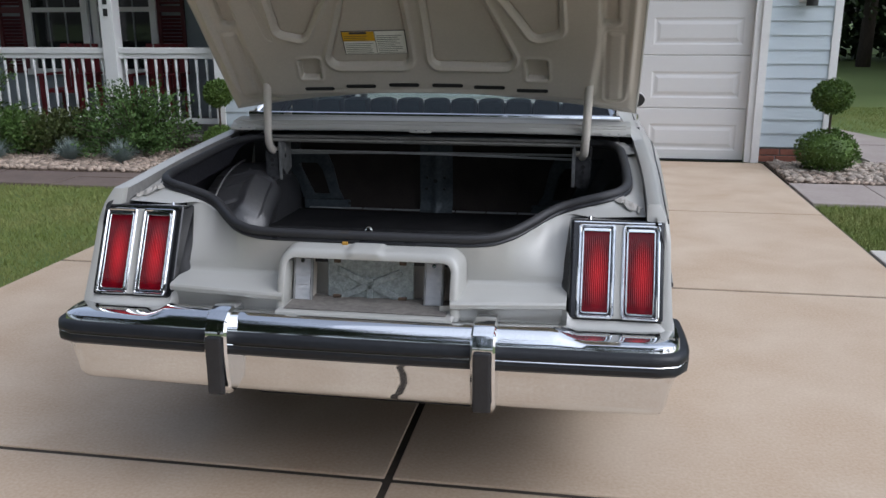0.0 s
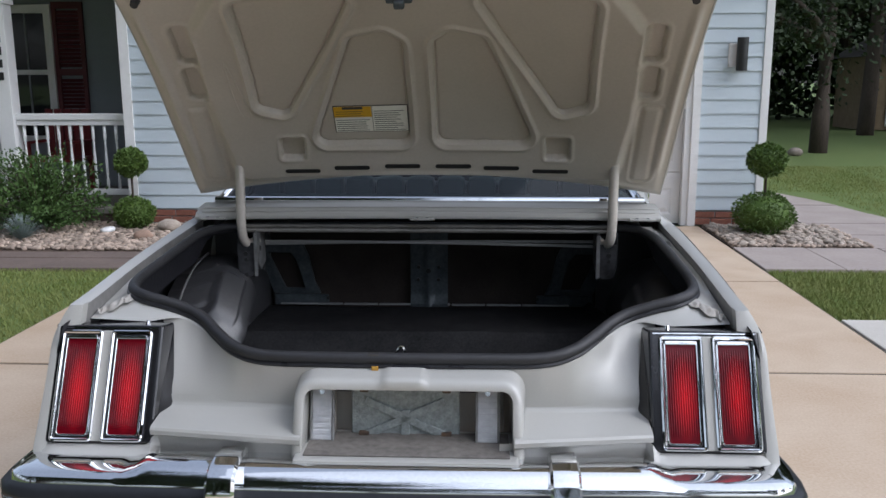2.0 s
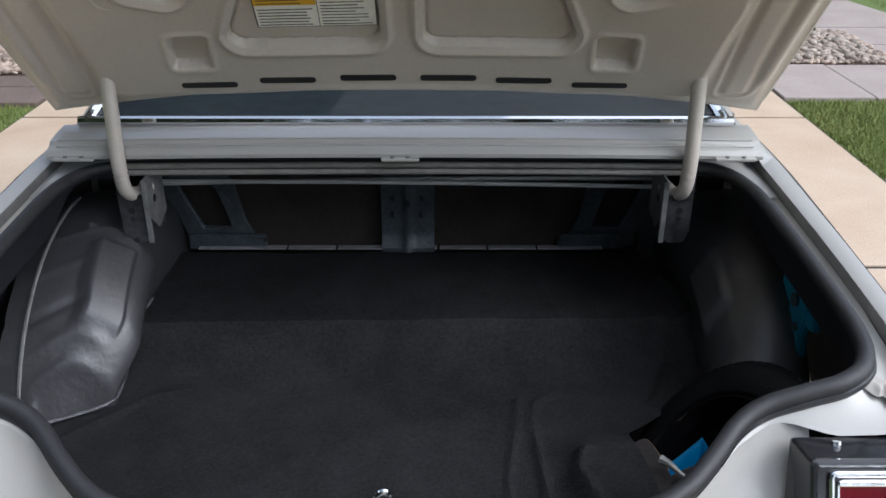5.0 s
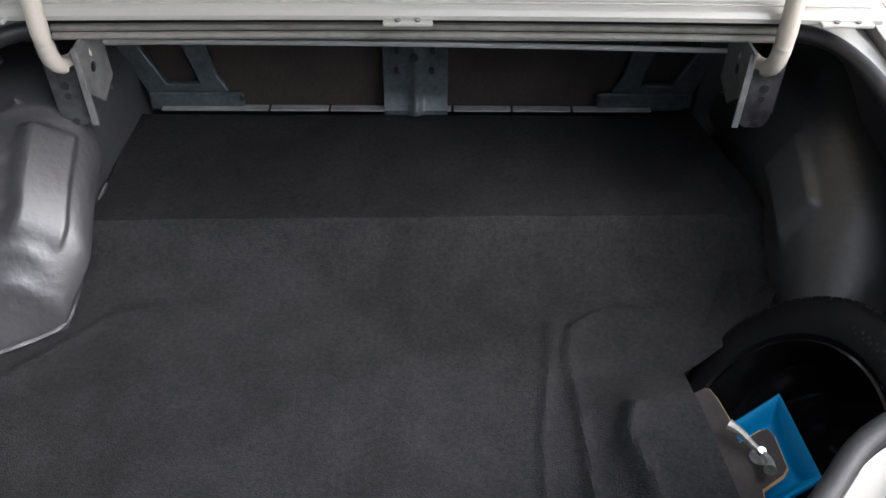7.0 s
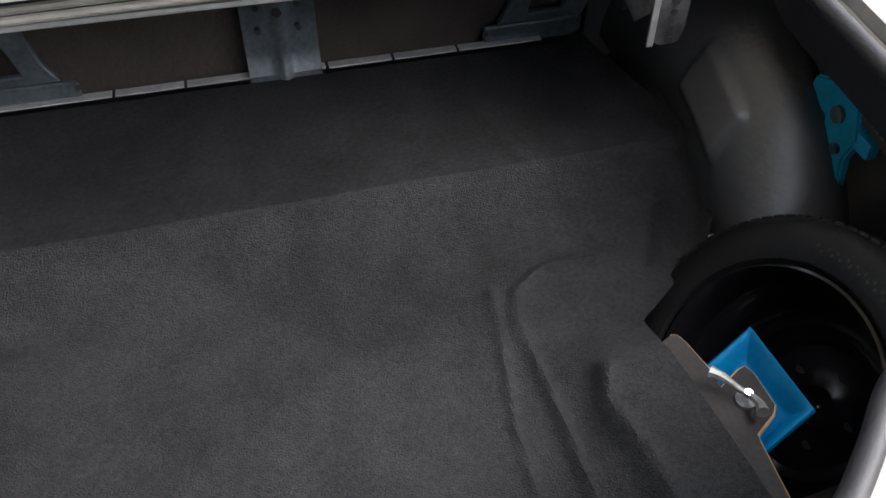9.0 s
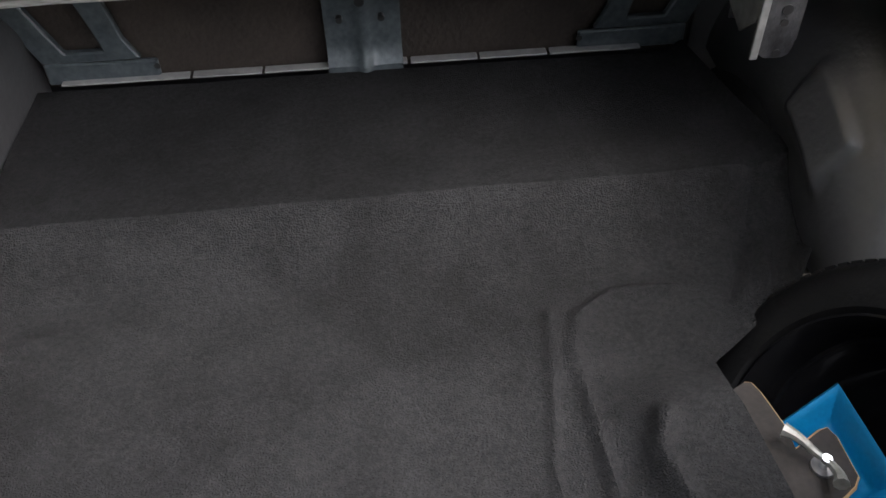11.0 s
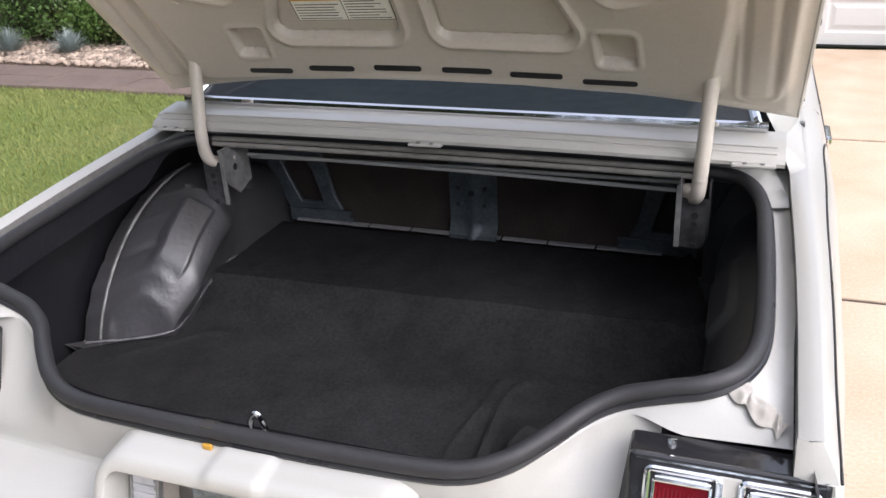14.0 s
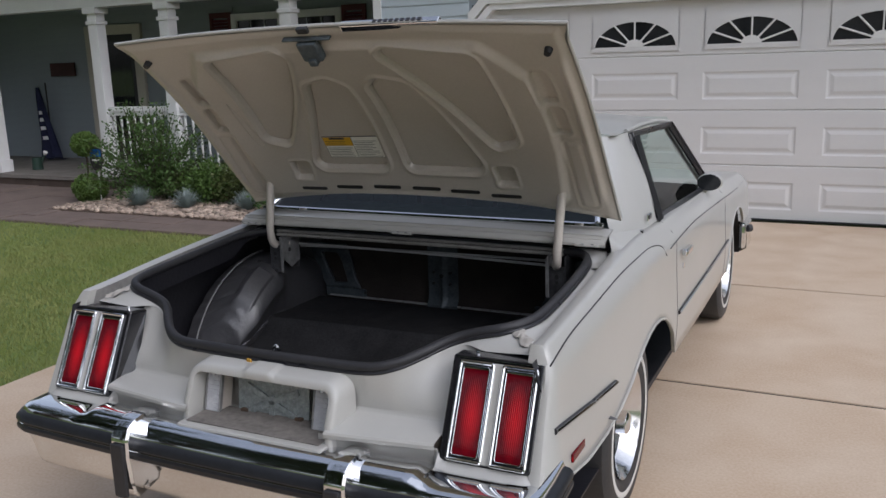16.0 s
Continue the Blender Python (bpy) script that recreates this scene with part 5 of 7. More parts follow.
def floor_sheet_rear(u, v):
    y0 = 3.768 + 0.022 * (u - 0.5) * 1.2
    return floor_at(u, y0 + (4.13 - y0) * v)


def floor_at(u, y):
    xl = lerp_table([3.0, 3.44, 3.56, 3.85, 3.99, 4.16], [-0.80, -0.78, -0.597, -0.600, -0.604, -0.600], y)
    xr = lerp_table([3.0, 3.16, 3.39, 3.46, 3.58, 3.66, 3.76, 3.95, 4.16], [0.470, 0.458, 0.432, 0.440, 0.600, 0.655, 0.648, 0.608, 0.567], y)
    x = xl + (xr - xl) * u
    z = floor_z(x, y)
    z += 0.022 * ss(0.035, 0.0, xr - x) * ss(3.5, 3.66, y)
    return Vector((x, y, z))


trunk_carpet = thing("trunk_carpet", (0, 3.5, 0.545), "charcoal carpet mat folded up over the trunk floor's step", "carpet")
part("carpet_mat", surf(floor_sheet, 190, 130), CARPET, trunk_carpet, "charcoal pile in the lighter tone of its lit part", smooth=True)
# behind the step the pile's colour carries the shade
part("carpet_mat", surf(floor_sheet_rear, 190, 60), CARPET_REAR, trunk_carpet, "same pile darkened as shade under the lid", smooth=True)
part("trunk_floor", boxed(-0.80, 0.36, 2.99, 4.2, 0.505, 0.53), BLACKPAINT, car)
part("trunk_floor", boxed(0.36, 0.80, 3.62, 4.2, 0.505, 0.53), BLACKPAINT, car)
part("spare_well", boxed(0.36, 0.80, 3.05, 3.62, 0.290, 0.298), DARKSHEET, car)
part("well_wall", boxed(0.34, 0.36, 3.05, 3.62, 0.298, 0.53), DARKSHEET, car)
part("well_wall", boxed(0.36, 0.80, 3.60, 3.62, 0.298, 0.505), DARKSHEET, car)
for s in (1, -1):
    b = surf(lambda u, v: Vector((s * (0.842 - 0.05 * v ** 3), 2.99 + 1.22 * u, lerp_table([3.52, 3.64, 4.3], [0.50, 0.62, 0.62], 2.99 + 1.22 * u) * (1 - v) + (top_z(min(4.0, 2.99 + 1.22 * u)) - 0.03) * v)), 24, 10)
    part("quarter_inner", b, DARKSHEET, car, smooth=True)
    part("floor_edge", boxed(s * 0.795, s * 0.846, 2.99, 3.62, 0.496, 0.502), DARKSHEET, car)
def tail_inside(u, v):
    x = -0.82 + 1.64 * u
    z = 0.38 + (seal_front(x)[1] - 0.04 - 0.38) * v
    return Vector((x, max(3.012 + 0.04 * v, panel_y(x, z) + 0.02 if abs(x) < 0.62 else 3.14 * v + 3.012 * (1 - v)), z))


b = surf(tail_inside, 60, 10)
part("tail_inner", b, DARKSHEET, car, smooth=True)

# wheel houses
WH_IN = ([3.44, 3.47, 3.555, 3.7, 3.89, 4.14, 4.2], [0.78, 0.735, 0.592, 0.600, 0.612, 0.600, 0.60])


def house_top(y):
    return 0.36 + 0.455 * math.sqrt(max(0.0, 1 - ((y - 3.93) / 0.475) ** 2))


def wheel_house(s):
    """Half drum with a rounded inner shoulder and a pressed flat pad on it."""
    p0, p1 = (3.600, 3.790) if s < 0 else (3.680, 3.838)
    q0, q1 = (40.0, 96.0) if s < 0 else (14.0, 50.0)

    def f(u, v):
        y = 3.458 + 0.72 * u ** 1.25
        xi = lerp_table(*WH_IN, y)
        if s > 0:
            xi = max(xi, 0.636)
        base = 0.535 + 0.05 * ss(3.62, 3.76, y)
        top = max(base, house_top(y) + 0.012)
        bulge = 0.048 * ss(3.53, 3.64, y) * ss(3.93, 3.80, y) if s < 0 else 0.0
        rx = (0.095 if s < 0 else 0.150)
        rz = min(top - base, 0.085 if s < 0 else 0.19)
        zs = top - rz
        # upright inner wall, rounded shoulder, then the crown of the drum
        deg = 0.0
        if v < 0.15:
            x, z = xi - bulge * (v / 0.15) ** 1.5, base + (zs - base) * v / 0.15
        elif v < 0.70:
            xi -= bulge
            deg = 90 * (v - 0.15) / 0.55
            x, z = xi + rx * (1 - math.cos(radians(deg))), zs + rz * math.sin(radians(deg))
        else:
            xi -= bulge
            w = (v - 0.70) / 0.30
            deg = 90 + 30 * w
            x, z = xi + rx + (0.81 - xi - rx) * w, top - 0.012 * w * w
        pad = ss(p0, p0 + 0.016, y) * ss(p1, p1 - 0.016, y) * ss(q0, q0 + 7, deg) * ss(q1, q1 - 7, deg)
        if pad > 0:
            m = radians(62 if s < 0 else 30)
            n = Vector((-math.cos(m), math.sin(m))).normalized()
            c = Vector((xi + rx * (1 - math.cos(m)), zs + rz * math.sin(m))) + n * (0.006 if s < 0 else 0.010)
            k = (Vector((x, z)) - c).dot(n)
            x, z = x - n.x * k * pad, z - n.y * k * pad
        dent = 0.0012 * noise.noise((x * 14, y * 14, 4 + s))
        if s < 0:
            for yy, k, w2 in ((3.535, 0.003, 0.010), (3.575, 0.004, 0.012), (3.63, -0.004, 0.009), (3.72, 0.002, 0.008), (3.81, 0.003, 0.010)):
                dent += k * math.exp(-((y - yy - 0.02 * math.sin(x * 22)) / w2) ** 2) * ss(0.35, 0.6, v) * (1 - pad)
            dent += 0.010 * math.exp(-((x - 0.691) ** 2 + (y - 3.838) ** 2) / 0.008 ** 2)
            dent += 0.006 * math.exp(-((x - 0.735) ** 2 + (y - 3.50) ** 2) / 0.012 ** 2)
        return Vector((s * x, y - dent * 0.8, z + dent))
    return part("wheel_house", surf(f, 130, 90, flip=s < 0), BLACKPAINT, car, "black undercoated inner wheel house", smooth=True)


for s in (1, -1):
    wheel_house(s)
b = tube(bmesh.new(), smoothline([(-0.765, 3.45, 0.556), (-0.735, 3.462, 0.558), (-0.66, 3.50, 0.557), (-0.592, 3.552, 0.558), (-0.590, 3.62, 0.568), (-0.594, 3.70, 0.592), (-0.598, 3.80, 0.612), (-0.60, 3.87, 0.614)], 40), 0.0036, seg=6)
part("seam_flange", b, mat("worn_flange", (0.16, 0.16, 0.17), (0.07, 0.07, 0.08), rough=0.4, scale=30, bump=0.4), car, "worn seam flange", smooth=True)
# seam flange and wire on the left wheel house
b = bmesh.new()
line = [Vector((-0.757, y, house_top(y) + 0.022)) for y in np.linspace(3.47, 3.95, 20)]
tube(b, line, 0.004, seg=6)
part("wiring", b, LIP, car, "grey wire along the wheel house")

# seat bulkhead
part("bulkhead_foot", boxed(-0.80, 0.80, 4.20, 4.22, 0.29, 0.70), DARKSHEET, car)
FLOORLIP = mat("bright_floor_lip", (0.42, 0.42, 0.42), (0.28, 0.28, 0.28), rough=0.4, metal=0.3, scale=25)
YB = 4.165
part("bulkhead_board", boxed(-0.66, 0.66, YB + 0.02, YB + 0.03, 0.58, 0.97), BOARD, car, "brown fibre board behind the seat")
for s in (1, -1):
    part("bulkhead_side", boxed(s * 0.60, s * 0.80, YB + 0.0, YB + 0.02, 0.5, 0.97), BLACKPAINT, car)
    # open triangular brace
    T = lambda *p: [(s * x, z) for x, z in p]
    b = bmesh.new()
    O = T((0.410, 0.647), (0.432, 0.69), (0.452, 0.785), (0.475, 0.84), (0.67, 0.84), (0.632, 0.76), (0.585, 0.647))
    I = T((0.470, 0.668), (0.480, 0.71), (0.498, 0.77), (0.520, 0.80), (0.60, 0.80), (0.588, 0.77), (0.540, 0.668))
    loops = [[b.verts.new((x, y, z)) for x, z in ring_] for ring_, y in ((O, YB), (O, YB - 0.012), (I, YB - 0.014), (I, YB))]
    for p, q in zip(loops, loops[1:]):
        for i in range(7):
            b.faces.new((p[i], p[(i + 1) % 7], q[(i + 1) % 7], q[i]))
    bmesh.ops.recalc_face_normals(b, faces=b.faces)
    bmesh.ops.bevel(b, geom=b.edges[:], offset=0.003, segments=1, affect="EDGES")
    br = part("seat_brace", b, STEEL_GR, car, "grey pressed steel brace")
    b = bmesh.new()
    prism(b, T((0.383, 0.604), (0.585, 0.604), (0.585, 0.646), (0.383, 0.644)), YB - 0.012, YB + 0.0)
    bmesh.ops.bevel(b, geom=b.edges[:], offset=0.003, segments=1, affect="EDGES")
    part("brace_foot", b, STEEL_GR, br)
    part("hole", rod(bmesh.new(), (s * 0.385, YB - 0.0125, 0.632), (s * 0.385, YB - 0.0135, 0.632), 0.006, seg=10), BLACKMET, br)
b = surf(lambda u, v: Vector((-0.078 + 0.136 * u, YB - 0.012 - 0.02 * ss(0.12, 0.05, v) - 0.010 * (math.exp(-((u - 0.5) / 0.1) ** 2)) * ss(0.85, 0.6, v), 0.598 + 0.36 * v)), 24, 20, flip=False)
cb = part("centre_bracket", b, STEEL_GR, car, "grey pressed steel seat bracket", smooth=True)
for x, z, r in ((-0.012, 0.738, 0.009), (-0.048, 0.752, 0.006), (0.026, 0.752, 0.006), (-0.050, 0.705, 0.006), (0.024, 0.705, 0.006)):
    part("hole", rod(bmesh.new(), (x, YB - 0.024, z), (x, YB - 0.0135, z), r, seg=14), BLACKMET, cb)
for x0, x1 in ((-0.56, -0.33), (-0.325, -0.20), (-0.195, -0.072), (-0.066, 0.066), (0.072, 0.195), (0.20, 0.325), (0.33, 0.50)):
    part("floor_lip", boxed(x0, x1, YB - 0.026, YB - 0.005, 0.6085, 0.6125, bevel=0.002), FLOORLIP, car, "bare steel floor lip")

# gutter, shelf underside
def gutter(u, v):
    x = -0.72 + 1.44 * u
    prof = [(3.908, 0.944), (3.898, 0.938), (3.890, 0.936), (3.884, 0.938), (3.876, 0.938), (3.870, 0.934), (3.872, 0.926), (3.90, 0.922), (4.19, 0.955)]
    k = min(int(v * 8), 7)
    t = v * 8 - k
    return Vector((x, prof[k][0] * (1 - t) + prof[k + 1][0] * t, prof[k][1] * (1 - t) + prof[k + 1][1] * t))


# body paint greyed down: the shade below the deck is in this colour
part("rear_gutter", surf(gutter, 24, 32), mat("shaded_gutter_paint", (0.27, 0.26, 0.24), (0.19, 0.18, 0.165), rough=0.35, scale=12), car, "body-painted gutter, greyed for its shade", smooth=True)

for y, z in ((3.864, 0.950), (3.861, 0.936)):
    part("gutter_lip", tube(bmesh.new(), [Vector((x, y - 0.010 * (x / 0.6) ** 2, z)) for x in np.linspace(-0.60, 0.60, 14)], 0.0065, seg=8), bpy.data.materials["shaded_gutter_paint"], car, "pressed gutter ridge", smooth=True)

# hinges and torsion rods
HINGEBOX = mat("worn_black_bracket", (0.075, 0.076, 0.08), (0.010, 0.010, 0.012), rough=0.35, scale=16, mix=0.6, bump=0.2)
for s in (1, -1):
    arm = [(s * 0.60, 3.838, 1.205), (s * 0.60, 3.832, 1.15), (s * 0.597, 3.815, 1.06), (s * 0.594, 3.80, 0.97), (s * 0.590, 3.805, 0.915), (s * 0.578, 3.835, 0.895), (s * 0.565, 3.87, 0.90)]
    part("hinge_arm", tube(bmesh.new(), smoothline(arm, 40), 0.0155, seg=10), PAINT_IN, car, "cream painted gooseneck hinge", smooth=True)
    b = bmesh.new()
    prism(b, [(s * 0.558, 0.90), (s * 0.560, 0.806), (s * 0.564, 0.793), (s * 0.574, 0.788), (s * 0.598, 0.788), (s * 0.607, 0.793), (s * 0.611, 0.806), (s * 0.613, 0.90)], 3.812, 3.818)
    hb = part("hinge_box", b, HINGEBOX, car, "worn dark hinge bracket")
    b = bmesh.new()
    prism(b, [(3.80, 0.935), (3.93, 0.935), (3.93, 0.82), (3.87, 0.80), (3.825, 0.84)], s * 0.553, s * 0.557, axis="x")
    ck = part("hinge_cheek", b, LIP, hb, "bright worn bracket cheek")
    part("hole", rod(bmesh.new(), (s * 0.5525, 3.86, 0.875), (s * 0.5515, 3.86, 0.875), 0.009, seg=12), BLACKMET, ck)
    part("flange", boxed(s * 0.548, s * 0.560, 3.806, 3.812, 0.79, 0.93, bevel=0.002), LIP, ck)
    part("hinge_cheek", boxed(s * 0.613, s * 0.617, 3.819, 3.93, 0.81, 0.935), HINGEBOX, hb)
    part("hinge_back", boxed(s * 0.557, s * 0.613, 3.925, 3.931, 0.79, 0.935), HINGEBOX, hb)
    for z, r in ((0.865, 0.008), (0.845, 0.006), (0.795, 0.007)):
        part("hole", rod(bmesh.new(), (s * 0.588, 3.8125, z), (s * 0.588, 3.8105, z), r, seg=10), BLACKMET, hb)
for z0, z1, y in ((0.885, 0.872, 3.93), (0.872, 0.885, 3.95)):
    part("torsion_rod", tube(bmesh.new(), [Vector((-0.56 + 1.12 * t, y, z0 + (z1 - z0) * t + 0.004 * math.sin(math.pi * t))) for t in np.linspace(0, 1, 12)], 0.005, seg=6), mat("grey_rod", (0.5, 0.5, 0.5), (0.4, 0.4, 0.4), rough=0.4), car, "thin steel torsion rod", smooth=True)
# latch striker
b = bmesh.new()
tube(b, smoothline([(-0.020, 3.02, 0.75), (-0.016, 3.015, 0.785), (-0.007, 3.012, 0.803), (0.003, 3.012, 0.800), (0.012, 3.02, 0.75)], 20), 0.0045, seg=8)
part("latch_striker", b, CHROME, car, "bright latch striker", smooth=True)

# ---- trunk lid ----
LW, LL = 0.768, 0.915
hinge_edge, rear_edge = Vector((0, 3.955, 1.05)), Vector((0, 3.345, 1.715))
e_v = (rear_edge - hinge_edge).normalized()
e_n = Vector((0, -e_v.z, e_v.y))
e_n = e_n if e_n.y < 0 else -e_n      # the inner side


def lid_at(x, v, h):
    """A point of the lid: across, along it from the hinge, and in from its skin; its tail droops."""
    return hinge_edge + e_v * v + Vector((x, 0, 0)) + e_n * (h + 0.057 * (max(0.0, v - 0.40) / 0.515) ** 2)


def lid_crown(x, v):
    """How far the lid bulges outwards from its flat chord."""
    return -(1 - (x / LW) ** 2) * (0.022 * ss(0.07, 0.30, v) + 0.045 * math.sin(math.pi * min(max((v - 0.08) / 0.84, 0.0), 1.0)))


def lid_place(u, t, grow=0.0):
    """u across, t from the bowed hinge edge to the rear edge."""
    x = (-1 + 2 * u) * (LW + grow) * (1 + 0.022 * ss(0.94, 1.0, t))
    v0 = 0.004 + 0.098 * (1 - (x / LW) ** 2) - grow
    v1 = LL + 0.018 * (1 - (x / LW) ** 2) + grow
    v = v0 + (v1 - v0) * t
    return x, v, lid_crown(x, v)


def sd_poly(px, py, poly):
    d, sgn = 1e9, 1
    n = len(poly)
    for i in range(n):
        ax, ay = poly[i]
        bx, by = poly[(i + 1) % n]
        ex, ey, wx, wy = bx - ax, by - ay, px - ax, py - ay
        t = max(0.0, min(1.0, (wx * ex + wy * ey) / (ex * ex + ey * ey)))
        d = min(d, math.hypot(wx - ex * t, wy - ey * t))
        if (ay > py) != (by > py) and px < (bx - ax) * (py - ay) / (by - ay) + ax:
            sgn = -sgn
    return sgn * d


# the inner pressing, right half: across, from the hinge edge
HAT = [(-0.2, 0.207), (0.2, 0.203), (0.42, 0.188), (0.575, 0.172), (0.598, 0.40), (0.588, 0.70), (0.49, 0.815), (-0.2, 0.835)]
FIELDS = [[(0.073, 0.316), (0.30, 0.316), (0.165, 0.665), (0.10, 0.68), (0.073, 0.66)],
          [(0.205, 0.815), (0.45, 0.79), (0.465, 0.455), (0.425, 0.44)]]
HOLES = [[(0.388, 0.24), (0.447, 0.24), (0.443, 0.305), (0.384, 0.305)]]
PADS = [[(0.640, 0.63), (0.660, 0.63), (0.656, 0.72), (0.636, 0.72)],
        [(0.652, 0.487), (0.670, 0.487), (0.666, 0.572), (0.648, 0.572)],
        [(0.672, 0.14), (0.70, 0.14), (0.695, 0.42), (0.668, 0.42)]]


def pressed_v(x, v):
    """Where the pressing's pattern lies along the lid."""
    return v + 0.052 * (1 - 0.25 * (x / 0.67) ** 2) * ss(0.93, 0.55, v)


def lid_inner_h(x, v, edge):
    a, v = abs(x), pressed_v(x, v)
    h = 0.010 + 0.008 * ss(0.0, 0.03, edge)
    d = sd_poly(a, v, HAT) - 0.035
    h += 0.023 * ss(0.020, -0.016, d)
    # openings that show the back of the outer skin
    for poly in FIELDS:
        d = sd_poly(a, v, poly) - 0.032
        h += 0.007 * math.exp(-((d - 0.015) / 0.007) ** 2)
        k = ss(0.002, -0.004, d)
        h = h * (1 - k) + 0.027 * k
        h -= 0.005 * math.exp(-((d + 0.004) / 0.0035) ** 2)
    for poly in HOLES:
        d = sd_poly(a, v, poly) - 0.008
        h -= 0.021 * ss(0.001, -0.003, d)
        h += 0.003 * math.exp(-((d - 0.008) / 0.005) ** 2)
    for k, poly in enumerate(PADS):
        d = sd_poly(a, v, poly) - 0.018
        h -= (0.018, 0.018, -0.007)[k] * ss(0.001, -0.003 if k < 2 else -0.018, d)
        h += 0.003 * math.exp(-((d - 0.009) / 0.006) ** 2)
    # raised rib between the side pads and the edge
    h += 0.010 * ss(0.02, 0.0, abs(a - 0.735)) * ss(0.12, 0.2, v) * ss(0.82, 0.74, v)
    return h


def skin(u, t):
    x, v, c = lid_place(u, t, grow=0.006)
    return lid_at(x, v, c - 0.006)


def pressing(u, t):
    x, v, c = lid_place(u, t)
    edge = min(LW - abs(x), (t if t < 0.5 else 1 - t) * 0.8)
    lip = 0.007 * math.exp(-((t * 0.8 - 0.022) / 0.008) ** 2) * ss(0.04, 0.09, LW - abs(x))
    return lid_at(x, v, c + lid_inner_h(x, v, edge) + lip)


lid = part("trunk_lid", surf(skin, 24, 16, flip=True), PAINT, car, "open cream trunk lid", smooth=True)
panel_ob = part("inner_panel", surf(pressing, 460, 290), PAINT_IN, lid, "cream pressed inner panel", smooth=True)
# the outer skin's dull, dusty back shows in the fields; painted shade in holes
panel_ob.data.materials.append(mat("dusty_shaded_skin_back", (0.42, 0.385, 0.345), (0.37, 0.335, 0.30), rough=0.55, scale=4, fine=90, bump=0.05, bump_scale=160))
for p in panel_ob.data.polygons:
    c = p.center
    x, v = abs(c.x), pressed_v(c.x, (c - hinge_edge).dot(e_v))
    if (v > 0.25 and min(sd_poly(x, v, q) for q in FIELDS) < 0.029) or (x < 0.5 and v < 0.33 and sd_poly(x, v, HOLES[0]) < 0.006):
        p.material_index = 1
rim = [(u, 0.0) for u in np.linspace(0, 1, 16)] + [(1.0, t) for t in np.linspace(0, 1, 14)[1:]] + [(u, 1.0) for u in np.linspace(1, 0, 16)[1:]] + [(0.0, t) for t in np.linspace(1, 0, 14)[1:-1]]
edge_line = []
for u, t in rim:
    x, v, c = lid_place(u, t, grow=0.003)
    edge_line.append(lid_at(x, v, c + 0.001))
part("hem", tube(bmesh.new(), edge_line, 0.006, seg=8, closed=True), PAINT, lid, smooth=True)
for x in (-0.395, -0.235, -0.072, 0.09, 0.243, 0.398):
    v0 = 0.156 - 0.10 * x * x
    b = bmesh.new()
    ring_ = [(x + s * 0.05 + 0.007 * math.cos(t), v0 + 0.0065 * math.sin(t)) for s, t in [(1, q) for q in np.linspace(-math.pi / 2, math.pi / 2, 7)] + [(-1, q) for q in np.linspace(math.pi / 2, 1.5 * math.pi, 7)]]
    vs = [lid_at(p, q, lid_inner_h(p, q, 0.1) + lid_crown(p, q) + 0.002) for p, q in ring_]
    b.faces.new([b.verts.new(p) for p in vs])
    r = bmesh.ops.extrude_face_region(b, geom=b.faces[:])
    bmesh.ops.translate(b, vec=e_n * -0.01, verts=[q for q in r["geom"] if isinstance(q, bmesh.types.BMVert)])
    bmesh.ops.recalc_face_normals(b, faces=b.faces)
    part("slot", b, BLACKMET, lid, "dark drain slot")
# a drop-shaped run of sealant on the pressing
tear = [(-0.525, 0.40), (-0.541, 0.408), (-0.550, 0.43), (-0.555, 0.48), (-0.556, 0.54), (-0.554, 0.60), (-0.551, 0.632), (-0.546, 0.60), (-0.538, 0.54), (-0.529, 0.48), (-0.521, 0.43), (-0.519, 0.41)]
part("sealant_run", tube(bmesh.new(), [lid_at(x, v - 0.045, lid_inner_h(x, v - 0.045, 0.1) + lid_crown(x, v - 0.045)) for x, v in tear], 0.0022, seg=6, closed=True), PAINT_IN, lid, smooth=True)
# rubber stops, latch, tail strip
for s in (1, -1):
    part("rubber_stop", rod(bmesh.new(), lid_at(s * 0.715, 0.825, 0.006), lid_at(s * 0.715, 0.825, 0.035), 0.013, 0.010), RUBBER, lid, "black rubber stop", smooth=False)
b = bmesh.new()
m = Matrix.Translation(lid_at(-0.03, 0.87, 0.0)) @ Matrix(((1, 0, 0, 0), (0, e_v.y, e_n.y, 0), (0, e_v.z, e_n.z, 0), (0, 0, 0, 1)))
box(b, -0.035, 0.035, -0.045, 0.025, 0.0, 0.03, bevel=0.008, m=m)
latch = part("latch", b, STEEL_GR, lid, "grey steel lid latch")
part("latch_plate", boxed(-0.085, 0.085, 0.028, 0.034, 0.0, 0.018, bevel=0.002, m=m), STEEL_GR, latch)
part("latch_hook", boxed(-0.014, 0.014, -0.055, -0.03, 0.015, 0.04, bevel=0.006, m=m), STEEL_GR, latch)
b = boxed(-0.02, 0.02, 0.05, 0.07, -0.004, 0.012, bevel=0.004, m=m)
part("lock_hole", b, BLACKMET, latch)
# bright badge strip on the outside of the lid, showing over its rear edge
m2 = Matrix.Translation(lid_at(0.26, 0.925, -0.02)) @ Matrix(((1, 0, 0, 0), (0, e_v.y, e_n.y, 0), (0, e_v.z, e_n.z, 0), (0, 0, 0, 1)))
strip = part("tail_strip", boxed(-0.16, 0.16, -0.01, 0.012, -0.012, 0.012, bevel=0.004, m=m2), CHROME, lid, "bright trim strip")
for i in range(9):
    part("badge_bar", boxed(-0.05 + i * 0.018, -0.038 + i * 0.018, 0.011, 0.016, -0.006, 0.006, m=m2), BLACK_PL, strip)

